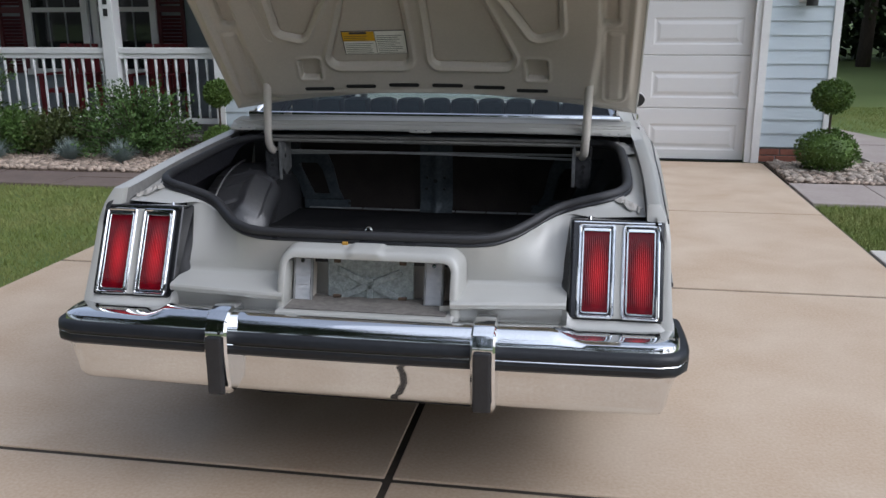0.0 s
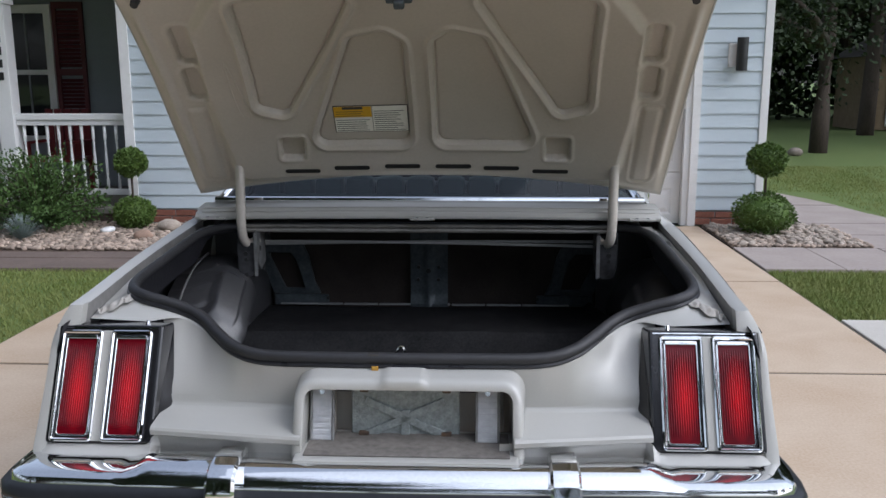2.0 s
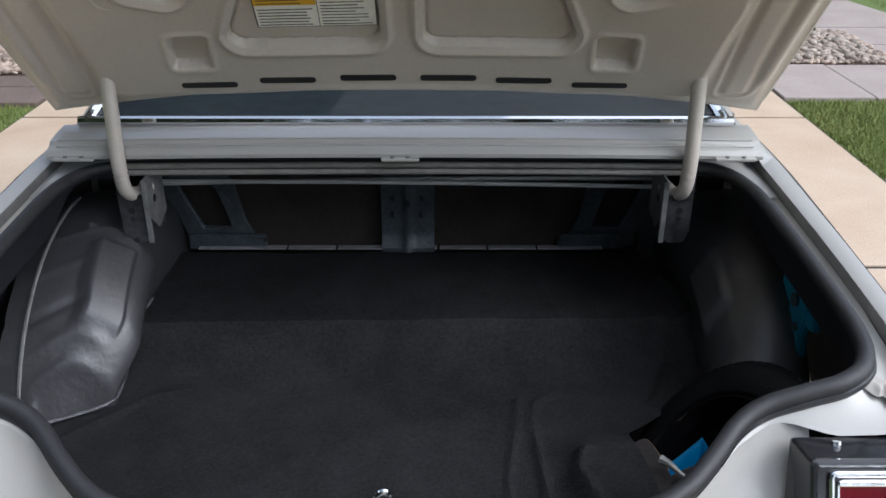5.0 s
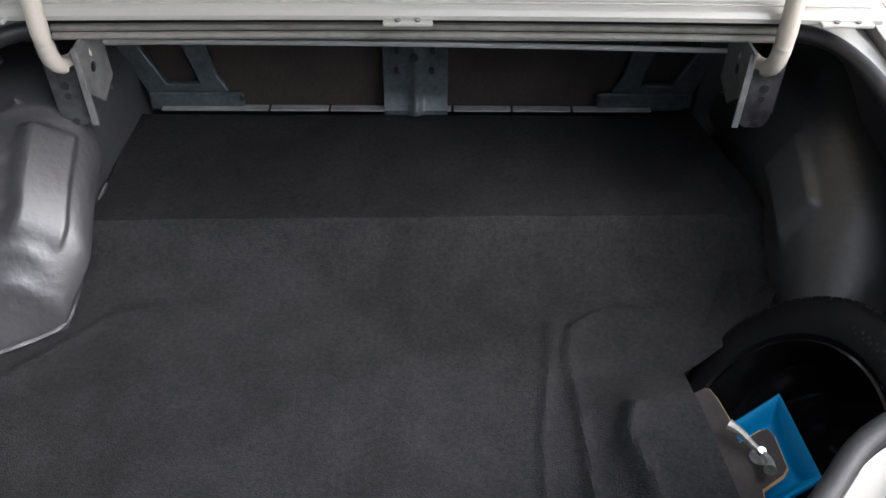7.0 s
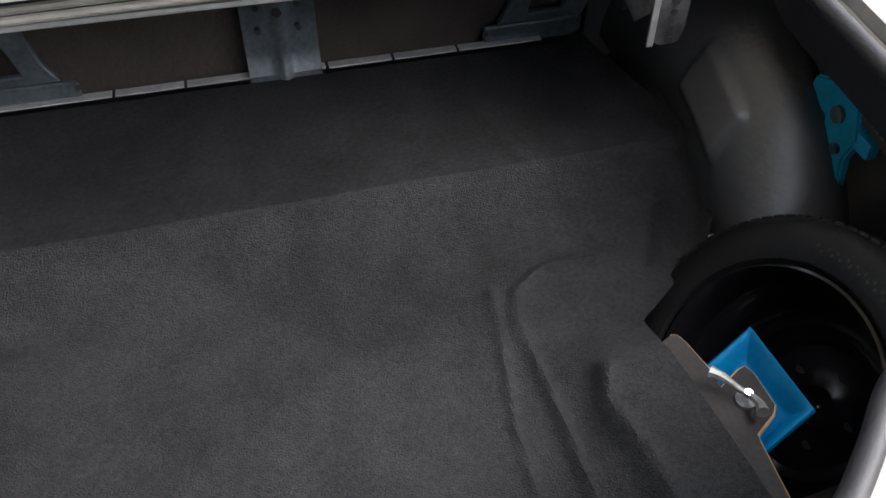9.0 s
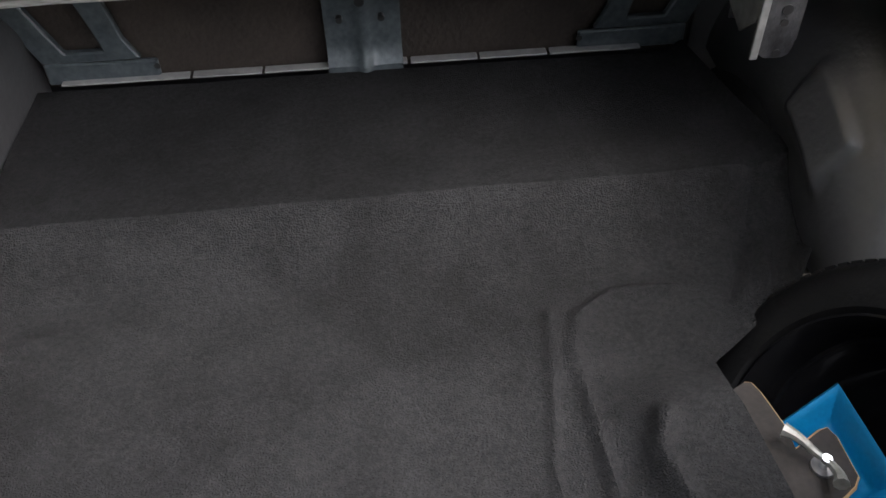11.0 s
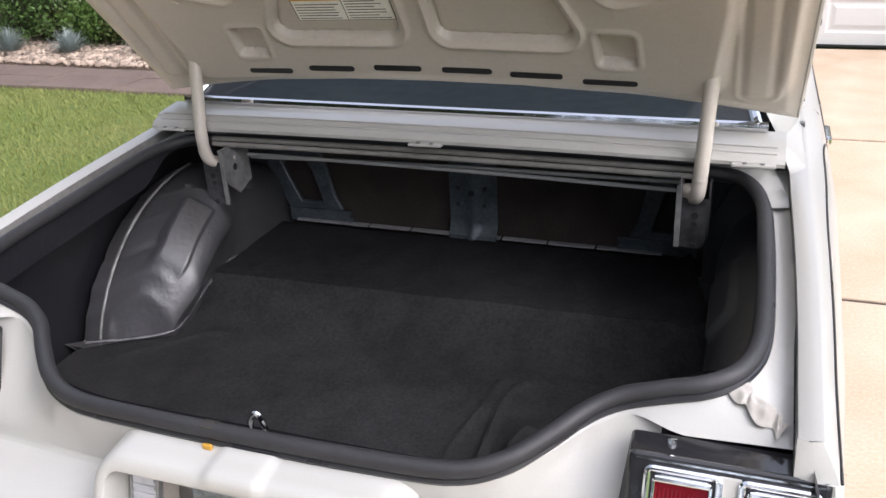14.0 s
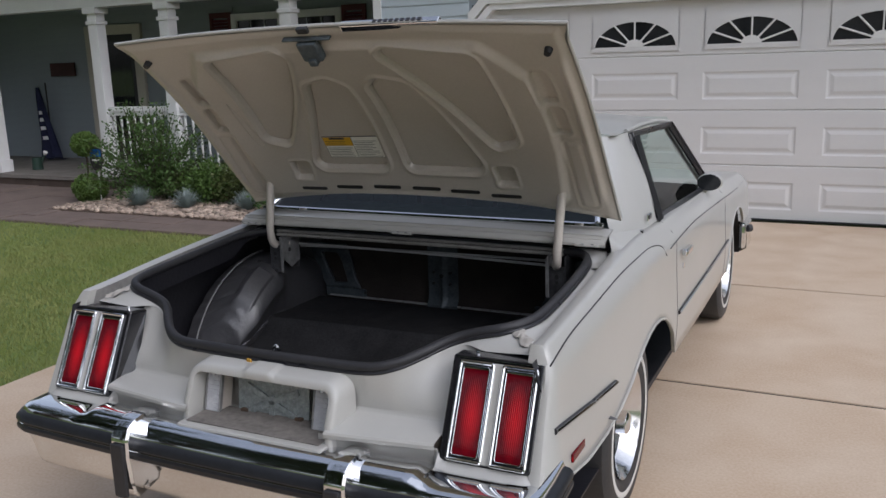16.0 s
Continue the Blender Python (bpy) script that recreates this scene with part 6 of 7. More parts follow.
# caution label on the inner panel
LABEL = (-0.275, -0.045, 0.271, 0.372)


def label_at(x, v, lift):
    """A point of the flat label, carried by its four corners on the panel."""
    a, c = (x - LABEL[0]) / (LABEL[1] - LABEL[0]), (v - LABEL[2]) / (LABEL[3] - LABEL[2])
    h = sum(w * lid_crown(p, q) for w, p, q in (((1 - a) * (1 - c), LABEL[0], LABEL[2]), (a * (1 - c), LABEL[1], LABEL[2]), (a * c, LABEL[1], LABEL[3]), ((1 - a) * c, LABEL[0], LABEL[3])))
    return lid_at(x, v, 0.0290 + lift + h)


def label_sheet(x0, x1, v0, v1, lift):
    b = bmesh.new()
    x0, x1 = (-0.275 + (x + 0.264) * 1.045 for x in (x0, x1))
    v0, v1 = (0.271 + (v - 0.3165) * 0.92 for v in (v0, v1))
    fr = [label_at(x, v, lift) for x, v in ((x0, v0), (x1, v0), (x1, v1), (x0, v1))]
    b.faces.new([b.verts.new(p) for p in fr])
    r = bmesh.ops.extrude_face_region(b, geom=b.faces[:])
    bmesh.ops.translate(b, vec=e_n * -0.002, verts=[q for q in r["geom"] if isinstance(q, bmesh.types.BMVert)])
    bmesh.ops.recalc_face_normals(b, faces=b.faces)
    return b


lab = part("caution_label", label_sheet(-0.264, -0.044, 0.3165, 0.4265, 0.0), INK, lid, "yellow and white caution label with a black border")
part("paper", label_sheet(-0.2615, -0.0465, 0.319, 0.424, 0.0008), PAPER, lab, "creased white paper")
part("yellow_field", label_sheet(-0.2615, -0.151, 0.381, 0.424, 0.0016), YELLOW, lab, "yellow caution field")
part("header", label_sheet(-0.236, -0.176, 0.414, 0.4235, 0.0024), INK, lab)
part("fold", label_sheet(-0.1500, -0.1488, 0.319, 0.424, 0.0018), INK, lab)
random.seed(3)
for i in range(6):
    v = 0.324 + i * 0.0088
    part("print_bar", label_sheet(-0.257, -0.157 - random.uniform(0, 0.02), v, v + 0.0013, 0.0018), INK, lab)
for i in range(10):
    v = 0.324 + i * 0.0088
    part("print_bar", label_sheet(-0.144, -0.052 - random.uniform(0, 0.03), v, v + 0.0013, 0.0018), INK, lab)
for i in range(3):
    v = 0.386 + i * 0.0088
    part("print_bar", label_sheet(-0.256, -0.165 - random.uniform(0, 0.02), v, v + 0.0013, 0.0026), INK, lab)

# ---- plants, stones, grass ----
def leaf_cloud(places, size, rng, flat=0.0):
    """Many small pointed leaves, one at each (place, outward) pair."""
    V, F = [], []
    for p, n in places:
        d = Vector((rng.gauss(0, 1), rng.gauss(0, 1), rng.gauss(0, 1) * (1 - flat)))
        d = (d.normalized() * 0.8 + n * 0.7).normalized()
        t = d.cross(Vector((rng.gauss(0, 1), rng.gauss(0, 1), rng.gauss(0, 1)))).normalized()
        s = size * rng.uniform(0.6, 1.3)
        k = len(V)
        V += [p, p + d * s * 0.5 + t * s * 0.28, p + d * s, p + d * s * 0.5 - t * s * 0.28]
        F.append((k, k + 1, k + 2, k + 3))
    me = bpy.data.meshes.new("leaves")
    me.from_pydata([tuple(v) for v in V], [], F)
    return me


def mesh_part(name, me, material, parent, label=""):
    me.materials.append(material)
    ob = new(name, me)
    ob.parent = parent
    if label:
        ob["label"] = label
    return ob


def blob_places(rng, c, r, n, lump=0.12, shell=0.25):
    """Places near the skin of an uneven round clump."""
    out = []
    for _ in range(n):
        d = Vector((rng.gauss(0, 1), rng.gauss(0, 1), rng.gauss(0, 1))).normalized()
        k = 1 + lump * noise.noise(d * 2.5 + Vector(c)) * 2
        q = 1 - shell * rng.random() ** 1.6
        out.append((Vector(c) + Vector((d.x * r[0], d.y * r[1], d.z * r[2])) * k * q, d))
    return [(p, d) for p, d in out if p.z > 0.005]


def topiary(at, lower, upper, zl, zu, seed):
    rng = random.Random(seed)
    t = thing("topiary", at, "two-ball clipped boxwood topiary on a thin stem", "shrub", "topiaries")
    a = Vector(at)
    part("stem", rod(bmesh.new(), a, a + Vector((0, 0, zu)), 0.014, 0.011, seg=8), BARK, t)
    for nm, z, r in (("lower_ball", zl, lower), ("upper_ball", zu, upper)):
        core = bmesh.new()
        bmesh.ops.create_icosphere(core, subdivisions=3, radius=1, matrix=Matrix.LocRotScale(a + Vector((0, 0, z)), None, (r[0] * 0.86, r[0] * 0.86, r[1] * 0.86)))
        core_ob = part(nm, core, BOXLEAF, t, smooth=True)
        pl = blob_places(rng, (0, 0, z), (r[0], r[0], r[1]), 2600, 0.05, 0.16)
        mesh_part("foliage", leaf_cloud(pl, 0.030, rng), BOXLEAF, core_ob)
    return t


topiary((2.80, 9.15, 0.0), (0.27, 0.19), (0.165, 0.145), 0.20, 0.70, 1)
topiary((-3.25, 9.3, 0.0), (0.19, 0.15), (0.145, 0.13), 0.16, 0.66, 2)
topiary((-7.1, 8.75, 0.0), (0.20, 0.17), (0.155, 0.14), 0.17, 0.72, 3)


def shrub(at, r, n, size, material, label, seed, lump=0.3):
    rng = random.Random(seed)
    t = thing("shrub", at, label, "shrub", "porch bed shrubs")
    b = bmesh.new()
    for k in range(6):
        a = rng.uniform(0, 6.28)
        rod(b, at, Vector(at) + Vector((math.cos(a) * r[0] * 0.5, math.sin(a) * r[0] * 0.5, r[2] * 1.1)), 0.014, 0.005, seg=6)
    part("woody_base", b, BARK, t)
    pl = []
    for k in range(9):
        c = (rng.uniform(-0.5, 0.5) * r[0], rng.uniform(-0.5, 0.5) * r[1], r[2] * rng.uniform(0.55, 1.15))
        pl += blob_places(rng, c, (r[0] * 0.6, r[1] * 0.6, r[2] * 0.55), n // 9, lump, 0.6)
    mesh_part("foliage", leaf_cloud(pl, size, rng), material, t)
    return t


def feathery(at, r, h, n, seed, label):
    """An evergreen of arching sprays with fine needles."""
    rng = random.Random(seed)
    t = thing("evergreen_shrub", at, label, "shrub", "porch bed shrubs")
    pl = []
    sp = bmesh.new()
    for k in range(n):
        a, e = rng.uniform(0, 6.28), rng.uniform(0.15, 1.45)
        L = (r * math.cos(e) + h * math.sin(e)) * rng.uniform(0.7, 1.1)
        d = Vector((math.cos(a) * math.cos(e), math.sin(a) * math.cos(e), math.sin(e)))
        prev = None
        for q in range(1, 9):
            s = q / 8
            p = d * L * s + Vector((0, 0, 0.04 + 0.10 * s - 0.16 * s * s))
            if prev and q % 2 == 0:
                rod(sp, Vector(at) + prev, Vector(at) + p, 0.004, 0.003, seg=4, caps=False)
            if q % 2 == 0 or prev is None:
                prev = p
            for _ in range(9):
                off = Vector((rng.gauss(0, 0.028), rng.gauss(0, 0.028), rng.gauss(0, 0.022)))
                if p.z + off.z > 0.01 and s > 0.2:
                    pl.append((p + off, (d + off * 10).normalized()))
    part("woody_base", sp, BARK, t)
    mesh_part("foliage", leaf_cloud(pl, 0.042, rng), FEATHER, t)
    return t


feathery((-4.15, 9.2, 0), 0.50, 0.62, 150, 11, "feathery green evergreen shrub by the porch railing")
feathery((-6.40, 9.15, 0), 0.55, 1.05, 150, 12, "tall feathery evergreen shrub at the porch")
shrub((-4.95, 9.2, 0), (0.40, 0.36, 0.30), 4200, 0.045, REDLEAF, "rounded dark leafy shrub", 13)
shrub((-5.55, 9.15, 0), (0.48, 0.40, 0.30), 4500, 0.045, SHRUBLEAF, "bright green leafy shrub", 14)
shrub((-5.95, 9.3, 0), (0.36, 0.36, 0.24), 3000, 0.045, REDLEAF, "rounded dark leafy shrub", 15)
shrub((3.02, 10.4, 0), (0.3, 0.3, 0.16), 1200, 0.045, SHRUBLEAF, "low leafy shrub at the garage corner", 16)


def fescue(at, seed):
    rng = random.Random(seed)
    t = thing("fescue_clump", at, "clump of blue-grey ornamental grass", "grass clump", "grass clumps")
    V, F = [], []
    for _ in range(420):
        a, e = rng.uniform(0, 6.28), rng.uniform(0.35, 1.5)
        L = rng.uniform(0.20, 0.32)
        d = Vector((math.cos(a) * math.cos(e), math.sin(a) * math.cos(e), math.sin(e)))
        w = d.cross(Vector((0, 0, 1))).normalized() * 0.003
        k = len(V)
        m_ = d * L * 0.55
        V += [-w, w, m_ + w, m_ - w, d * L - Vector((0, 0, 0.03))]
        F += [(k, k + 1, k + 2, k + 3), (k + 3, k + 2, k + 4)]
    me = bpy.data.meshes.new("tuft")
    me.from_pydata([tuple(v) for v in V], [], F)
    mesh_part("tuft", me, FESCUE, t)
    return t


f0 = fescue((-4.65, 8.72, 0), 21)
copy_thing(f0, pose(-5.45, 8.62, 0, rz=70))
copy_thing(f0, pose(-6.15, 8.60, 0, rz=150))
copy_thing(f0, pose(-4.05, 8.66, 0, rz=220))

# planting beds and their stones
structure("bed_left", boxed(-7.2, -2.52, 8.16, 9.66, -0.08, -0.004), MULCH, "dark soil bed under shrubs and stones", "bed")
structure("bed_right", boxed(2.345, 3.49, 8.51, 9.64, -0.08, -0.004), MULCH, "dark soil bed under river stones", "bed")
rng = random.Random(4)
rock_meshes = []
for k in range(7):
    b = bmesh.new()
    bmesh.ops.create_icosphere(b, subdivisions=1, radius=0.5)
    for v in b.verts:
        v.co *= 1 + 0.25 * noise.noise(v.co * 2 + Vector((k * 5, 0, 0)))
        v.co.z *= 0.6
    rock_meshes.append(mesh_of("stone", b, ROCK, smooth=True))
bed = bpy.data.objects["bed_right"]
for i in range(290):
    x, y = rng.uniform(2.38, 3.45), rng.uniform(8.54, 9.6)
    s = rng.uniform(0.04, 0.085)
    piece("stone", rock_meshes[i % 7], bed, (x, y, 0.012 + s * 0.12), (rng.uniform(-0.4, 0.4), rng.uniform(-0.4, 0.4), rng.uniform(0, 6)), (s * 1.3, s, s))


def stones(name, parent, count, where, lo, hi, seed):
    rng = random.Random(seed)
    ico = bmesh.new()
    bmesh.ops.create_icosphere(ico, subdivisions=1, radius=0.5)
    base = [v.co.copy() for v in ico.verts]
    tris = [tuple(v.index for v in f.verts) for f in ico.faces]
    ico.free()
    V, F = [], []
    for _ in range(count):
        x, y = where(rng)
        s = rng.uniform(lo, hi)
        m = Matrix.LocRotScale((x, y, s * 0.18), Euler((rng.uniform(-0.5, 0.5), rng.uniform(-0.5, 0.5), rng.uniform(0, 6))), (s * rng.uniform(1, 1.5), s, s * 0.6))
        k = len(V)
        V += [tuple(m @ (c * (1 + rng.uniform(-0.15, 0.15)))) for c in base]
        F += [tuple(k + i for i in t) for t in tris]
    me = bpy.data.meshes.new(name)
    me.from_pydata(V, [], F)
    me.materials.append(ROCKS)
    me.shade_smooth()
    ob = new(name, me)
    ob.parent = parent
    tagged(ob, kind="stuff")
    return ob


ROCKS = mat("mixed_river_stones", (0.47, 0.385, 0.31), (0.27, 0.20, 0.155), rough=0.75, scale=9, fine=60, mix=0.9)
gn = ROCKS.node_tree.nodes.new("ShaderNodeNewGeometry")
hs = ROCKS.node_tree.nodes.new("ShaderNodeHueSaturation")
mr = ROCKS.node_tree.nodes.new("ShaderNodeMapRange")
mr.inputs[3].default_value, mr.inputs[4].default_value = 0.55, 1.35
pr = ROCKS.node_tree.nodes["Principled BSDF"]
src = pr.inputs["Base Color"].links[0].from_socket
ROCKS.node_tree.links.new(gn.outputs["Random Per Island"], mr.inputs[0])
ROCKS.node_tree.links.new(mr.outputs[0], hs.inputs["Value"])
ROCKS.node_tree.links.new(src, hs.inputs["Color"])
ROCKS.node_tree.links.new(hs.outputs[0], pr.inputs["Base Color"])
stones("stones", bpy.data.objects["bed_left"], 5200, lambda r: (r.uniform(-7.15, -2.6), r.uniform(8.2, 9.6)), 0.03, 0.075, 31)
stones("stones_small", bpy.data.objects["bed_right"], 2600, lambda r: (r.uniform(2.37, 3.56), r.uniform(8.53, 9.6)), 0.028, 0.055, 32)
for at, s, mt in (((-3.42, 9.05, 0.03), 0.13, WHITE), ((-2.85, 9.15, 0.06), 0.24, ROCK), ((-2.95, 8.75, 0.03), 0.20, mat("orange_stone", (0.38, 0.26, 0.19), (0.28, 0.19, 0.14), rough=0.8))):
    t = thing("boulder", at, "loose landscaping stone in the bed", "stone", "bed boulders")
    b = bmesh.new()
    bmesh.ops.create_icosphere(b, subdivisions=2, radius=0.5, matrix=Matrix.LocRotScale(at, None, (s, s * 0.8, s * 0.55)))
    for v in b.verts:
        v.co += Vector((1, 1, 1)) * 0.02 * noise.noise(v.co * 9)
    part("rock", b, mt, t, smooth=True)


def grass(name, regions, seed, h=0.036):
    rng = random.Random(seed)
    V, F = [], []
    for x0, x1, y0, y1, n in regions:
        for _ in range(n):
            x, y = rng.uniform(x0, x1), rng.uniform(y0, y1)
            a, L = rng.uniform(0, 6.28), h * rng.uniform(0.5, 1.2)
            w = 0.0035
            dx, dy = math.cos(a), math.sin(a)
            lx, ly = rng.gauss(0, 0.5) * L, rng.gauss(0, 0.5) * L
            k = len(V)
            z = -0.025
            V += [(x - dx * w, y - dy * w, z), (x + dx * w, y + dy * w, z), (x + lx, y + ly, z + L)]
            F.append((k, k + 1, k + 2))
    me = bpy.data.meshes.new(name)
    me.from_pydata(V, [], F)
    me.materials.append(BLADE)
    return tagged(new(name, me), "mown green grass blades", "grass", kind="stuff")


grass("grass_left", [(-5.5, -2.52, 3.0, 7.48, 60000), (-9.5, -5.5, 3.0, 7.48, 45000), (-5, -2.52, 0.5, 3.0, 9000)], 41)
grass("grass_right", [(2.35, 4.6, 6.22, 7.6, 26000), (4.5, 9, 9.2, 16, 30000), (4.7, 9, 6.3, 9.2, 16000), (3.9, 6, 12.5, 16, 8000)], 42)


# trees
def tree_meshes(seed, h, r, leaves, size):
    rng = random.Random(seed)
    tb = bmesh.new()
    tops = []
    line = smoothline([(0, 0, -0.1), (0.05 * h * rng.gauss(0, 0.3), 0, h * 0.3), (0.03 * h * rng.gauss(0, 0.5), 0.02 * h, h * 0.6), (0, 0, h * 0.92)], 10)
    tube(tb, line, lambda t: 0.013 * h * (1 - 0.85 * t) + 0.02, seg=9)
    for k in range(16):
        t = rng.uniform(0.28, 0.9)
        p = Vector(line[int(t * 10)])
        a = rng.uniform(0, 6.28)
        L = r * rng.uniform(0.6, 1.0) * (1.15 - 0.7 * t)
        q = p + Vector((math.cos(a) * L, math.sin(a) * L, L * rng.uniform(0.15, 0.6)))
        tube(tb, [p, p.lerp(q, 0.5) + Vector((0, 0, 0.05 * L)), q], lambda s: 0.010 * h * (1 - 0.8 * s) + 0.01, seg=5)
        tops.append((q, L))
        tops.append((p.lerp(q, 0.6), L * 0.8))
    pl = []
    for q, L in tops:
        pl += [(p, d) for p, d in blob_places(rng, q, (L * 0.55 + 0.4, L * 0.55 + 0.4, L * 0.38 + 0.3), leaves // len(tops), 0.4, 0.8)]
    tm = mesh_of("trunk", tb, BARK, smooth=True)
    lm = leaf_cloud(pl, size, rng, flat=0.4)
    lm.name = "crown"
    lm.materials.append(LEAF)
    return tm, lm


kinds = [tree_meshes(51, 13, 4.2, 42000, 0.105), tree_meshes(52, 16, 4.8, 46000, 0.115), tree_meshes(53, 10, 3.6, 36000, 0.10)]
firsts = []
for k, (tm, lm) in enumerate(kinds):
    t = thing("tree", (0, 0, 0), "tall broad-leaved tree with a dense dark crown", "tree", "trees round the lot")
    for nm, me in (("trunk", tm), ("crown", lm)):
        o = new(nm, me)
        o.parent = t
    firsts.append(t)
rng = random.Random(8)
SPOTS = [(7.0, 19.0), (10.5, 25), (13, 21), (16, 27), (9, 30), (13, 33), (19, 30), (22, 24), (6.5, 29), (17, 36), (24, 34), (27, 28), (11, 38), (21, 40)]
SPOTS += [(-22, -17), (-16, -22), (-9.5, -20), (-3.5, -24), (3, -21), (9, -24), (15, -19), (21, -22), (-28, -10), (27, -12), (-27, 2), (28, 2), (-24, 9), (26, 12), (-12, -6), (-13, -1), (-10, -12), (-6, -14.5), (-14, 4.2), (-9.5, -7.5)]
for i, (x, y) in enumerate(SPOTS):
    p = pose(x, y, -0.05, rz=rng.uniform(0, 360)) @ Matrix.Scale(1.65 if x < -5 and y < 6 else 1.4 if y < -9 else 1.0, 4)
    if i < 3:
        firsts[i].matrix_world = p
    else:
        copy_thing(firsts[i % 3], p)
# far wood edge, shed and boulder at the side
wood = []
rng = random.Random(9)
for _ in range(42000):
    a = rng.uniform(-0.15, 3.3)
    x, y = 6 + 42 * math.cos(a * 0.5 + 0.2), 14 + 36 * math.sin(a * 0.5 + 0.25)
    wood.append((Vector((x + rng.gauss(0, 1.2), y + rng.gauss(0, 1.2), rng.uniform(0.0, 1) ** 0.8 * 13)), Vector((0, -1, 0.2))))
for _ in range(34000):
    x = rng.uniform(3.5, 44)
    wood.append((Vector((x, 35 + 3 * noise.noise((x * 0.2, 0, 7)) + rng.gauss(0, 0.8), rng.uniform(0, 1) ** 0.8 * (9 + 3 * noise.noise((x * 0.3, 3, 1))))), Vector((0, -1, 0.2))))
wm = leaf_cloud(wood, 0.50, rng)
wm.name = "far_wood"
wm.materials.append(LEAF)
tagged(new("far_wood", wm), "dense dark wood at the back of the lot", "wood", kind="stuff")
shed = thing("garden_shed", (12.5, 27, 0), "small tan garden shed with a white braced door", "shed")
tan = mat("tan_boards", (0.22, 0.16, 0.095), (0.17, 0.12, 0.07), rough=0.8)
part("wall", boxed(11.2, 14.2, 27, 29, 0, 2.1), tan, shed)
b = bmesh.new()
prism(b, [(11.0, 2.1), (12.7, 3.0), (14.4, 2.1)], 26.8, 29.2)
part("roof", b, mat("shed_roof", (0.07, 0.065, 0.06), rough=0.9), shed)
for q in ((11.9, 12.0, 0.1, 1.95), (13.0, 13.1, 0.1, 1.95), (12.0, 13.0, 0.1, 0.2), (12.0, 13.0, 1.85, 1.95)):
    part("door_brace", boxed(q[0], q[1], 26.95, 26.99, q[2], q[3]), WHITE, shed)
for sgn in (1, -1):
    part("door_brace", boxed(-0.9, 0.9, -0.01 - 0.004 * sgn, 0.01, -0.05, 0.05, m=Matrix.Translation((12.5, 26.97, 1.02)) @ Matrix.Rotation(sgn * 1.03, 4, "Y")), WHITE, shed)
t = thing("boulder", (6.3, 18.3, 0.0), "grey boulder on the side lawn", "stone")
b = bmesh.new()
bmesh.ops.create_icosphere(b, subdivisions=2, radius=0.5, matrix=Matrix.LocRotScale((6.3, 18.3, 0.04), None, (0.30, 0.24, 0.19)))
part("rock", b, ROCK, t, smooth=True)

# ---- loose things in the trunk ----
# spare wheel leaning in its well
spare = thing("spare_wheel", (0.60, 3.31, 0.30), "black spare wheel leaning in the trunk well", "wheel")
SPM = Matrix.Translation((0.582, 3.302, 0.520)) @ Vector((-0.822, -0.043, 0.568)).to_track_quat("Z", "Y").to_matrix().to_4x4()
prof = [(0.165, -0.05), (0.20, -0.06), (0.235, -0.055), (0.258, -0.035), (0.262, 0.0), (0.258, 0.035), (0.248, 0.048), (0.238, 0.056), (0.212, 0.060), (0.192, 0.054), (0.186, 0.045)]
TYRE_OLD = mat("old_spare_rubber", (0.005, 0.005, 0.0055), (0.008, 0.008, 0.0085), rough=0.55, scale=12, bump=0.2, spec=0.3)
tyre = part("tyre", lathe(prof, seg=72, m=SPM), TYRE_OLD, spare, smooth=True)
b = bmesh.new()
for k in range(84):
    a = 2 * math.pi * k / 84
    for side in (0.036, -0.036):
        box(b, 0.250, 0.2600, -0.0070, 0.0070, side - 0.012, side + (0.002 if side > 0 else 0.01), m=SPM @ Matrix.Rotation(a, 4, "Z"))
tag = part("tread", b, TYRE_OLD, tyre)
tag["kind"] = "stuff"
part("rim", lathe([(0.186, 0.046), (0.184, 0.052), (0.180, 0.053), (0.177, 0.046), (0.172, 0.02), (0.170, -0.01), (0.160, -0.02), (0.155, -0.06), (0.145, -0.085), (0.13, -0.095), (0.12, -0.085), (0.112, -0.08), (0.100, -0.085), (0.092, -0.10), (0.06, -0.105), (0.03, -0.102), (0.028, -0.112), (0.001, -0.112)], seg=64, m=SPM), mat("gloss_black_rim", (0.006, 0.006, 0.007), (0.010, 0.010, 0.011), rough=0.14, scale=9, spec=0.5), spare, "glossy black rim", smooth=True)
for k in range(5):
    a = 2 * math.pi * (k + 0.3) / 5
    c = SPM @ Vector((0.06 * math.cos(a), 0.06 * math.sin(a), -0.104))
    part("bolt_hole", rod(bmesh.new(), c, c + Vector((0, 0, 0.002)), 0.008), BLACKMET, spare)
rng = random.Random(77)
for k in range(22):
    a = radians(72 + k * 2.1 + rng.uniform(-0.3, 0.3))
    w = rng.uniform(0.0012, 0.0024)
    m = SPM @ Matrix.Rotation(a, 4, "Z") @ Matrix.Translation((0.214 + 0.006 * (k % 2), 0, 0.0600))
    part("sidewall_mark", boxed(-0.0022, 0.0022, -w, w, -0.001, 0.0004, m=m), mat("raised_mark", (0.022, 0.022, 0.022), rough=0.6) if k == 0 else bpy.data.materials["raised_mark"], tyre)

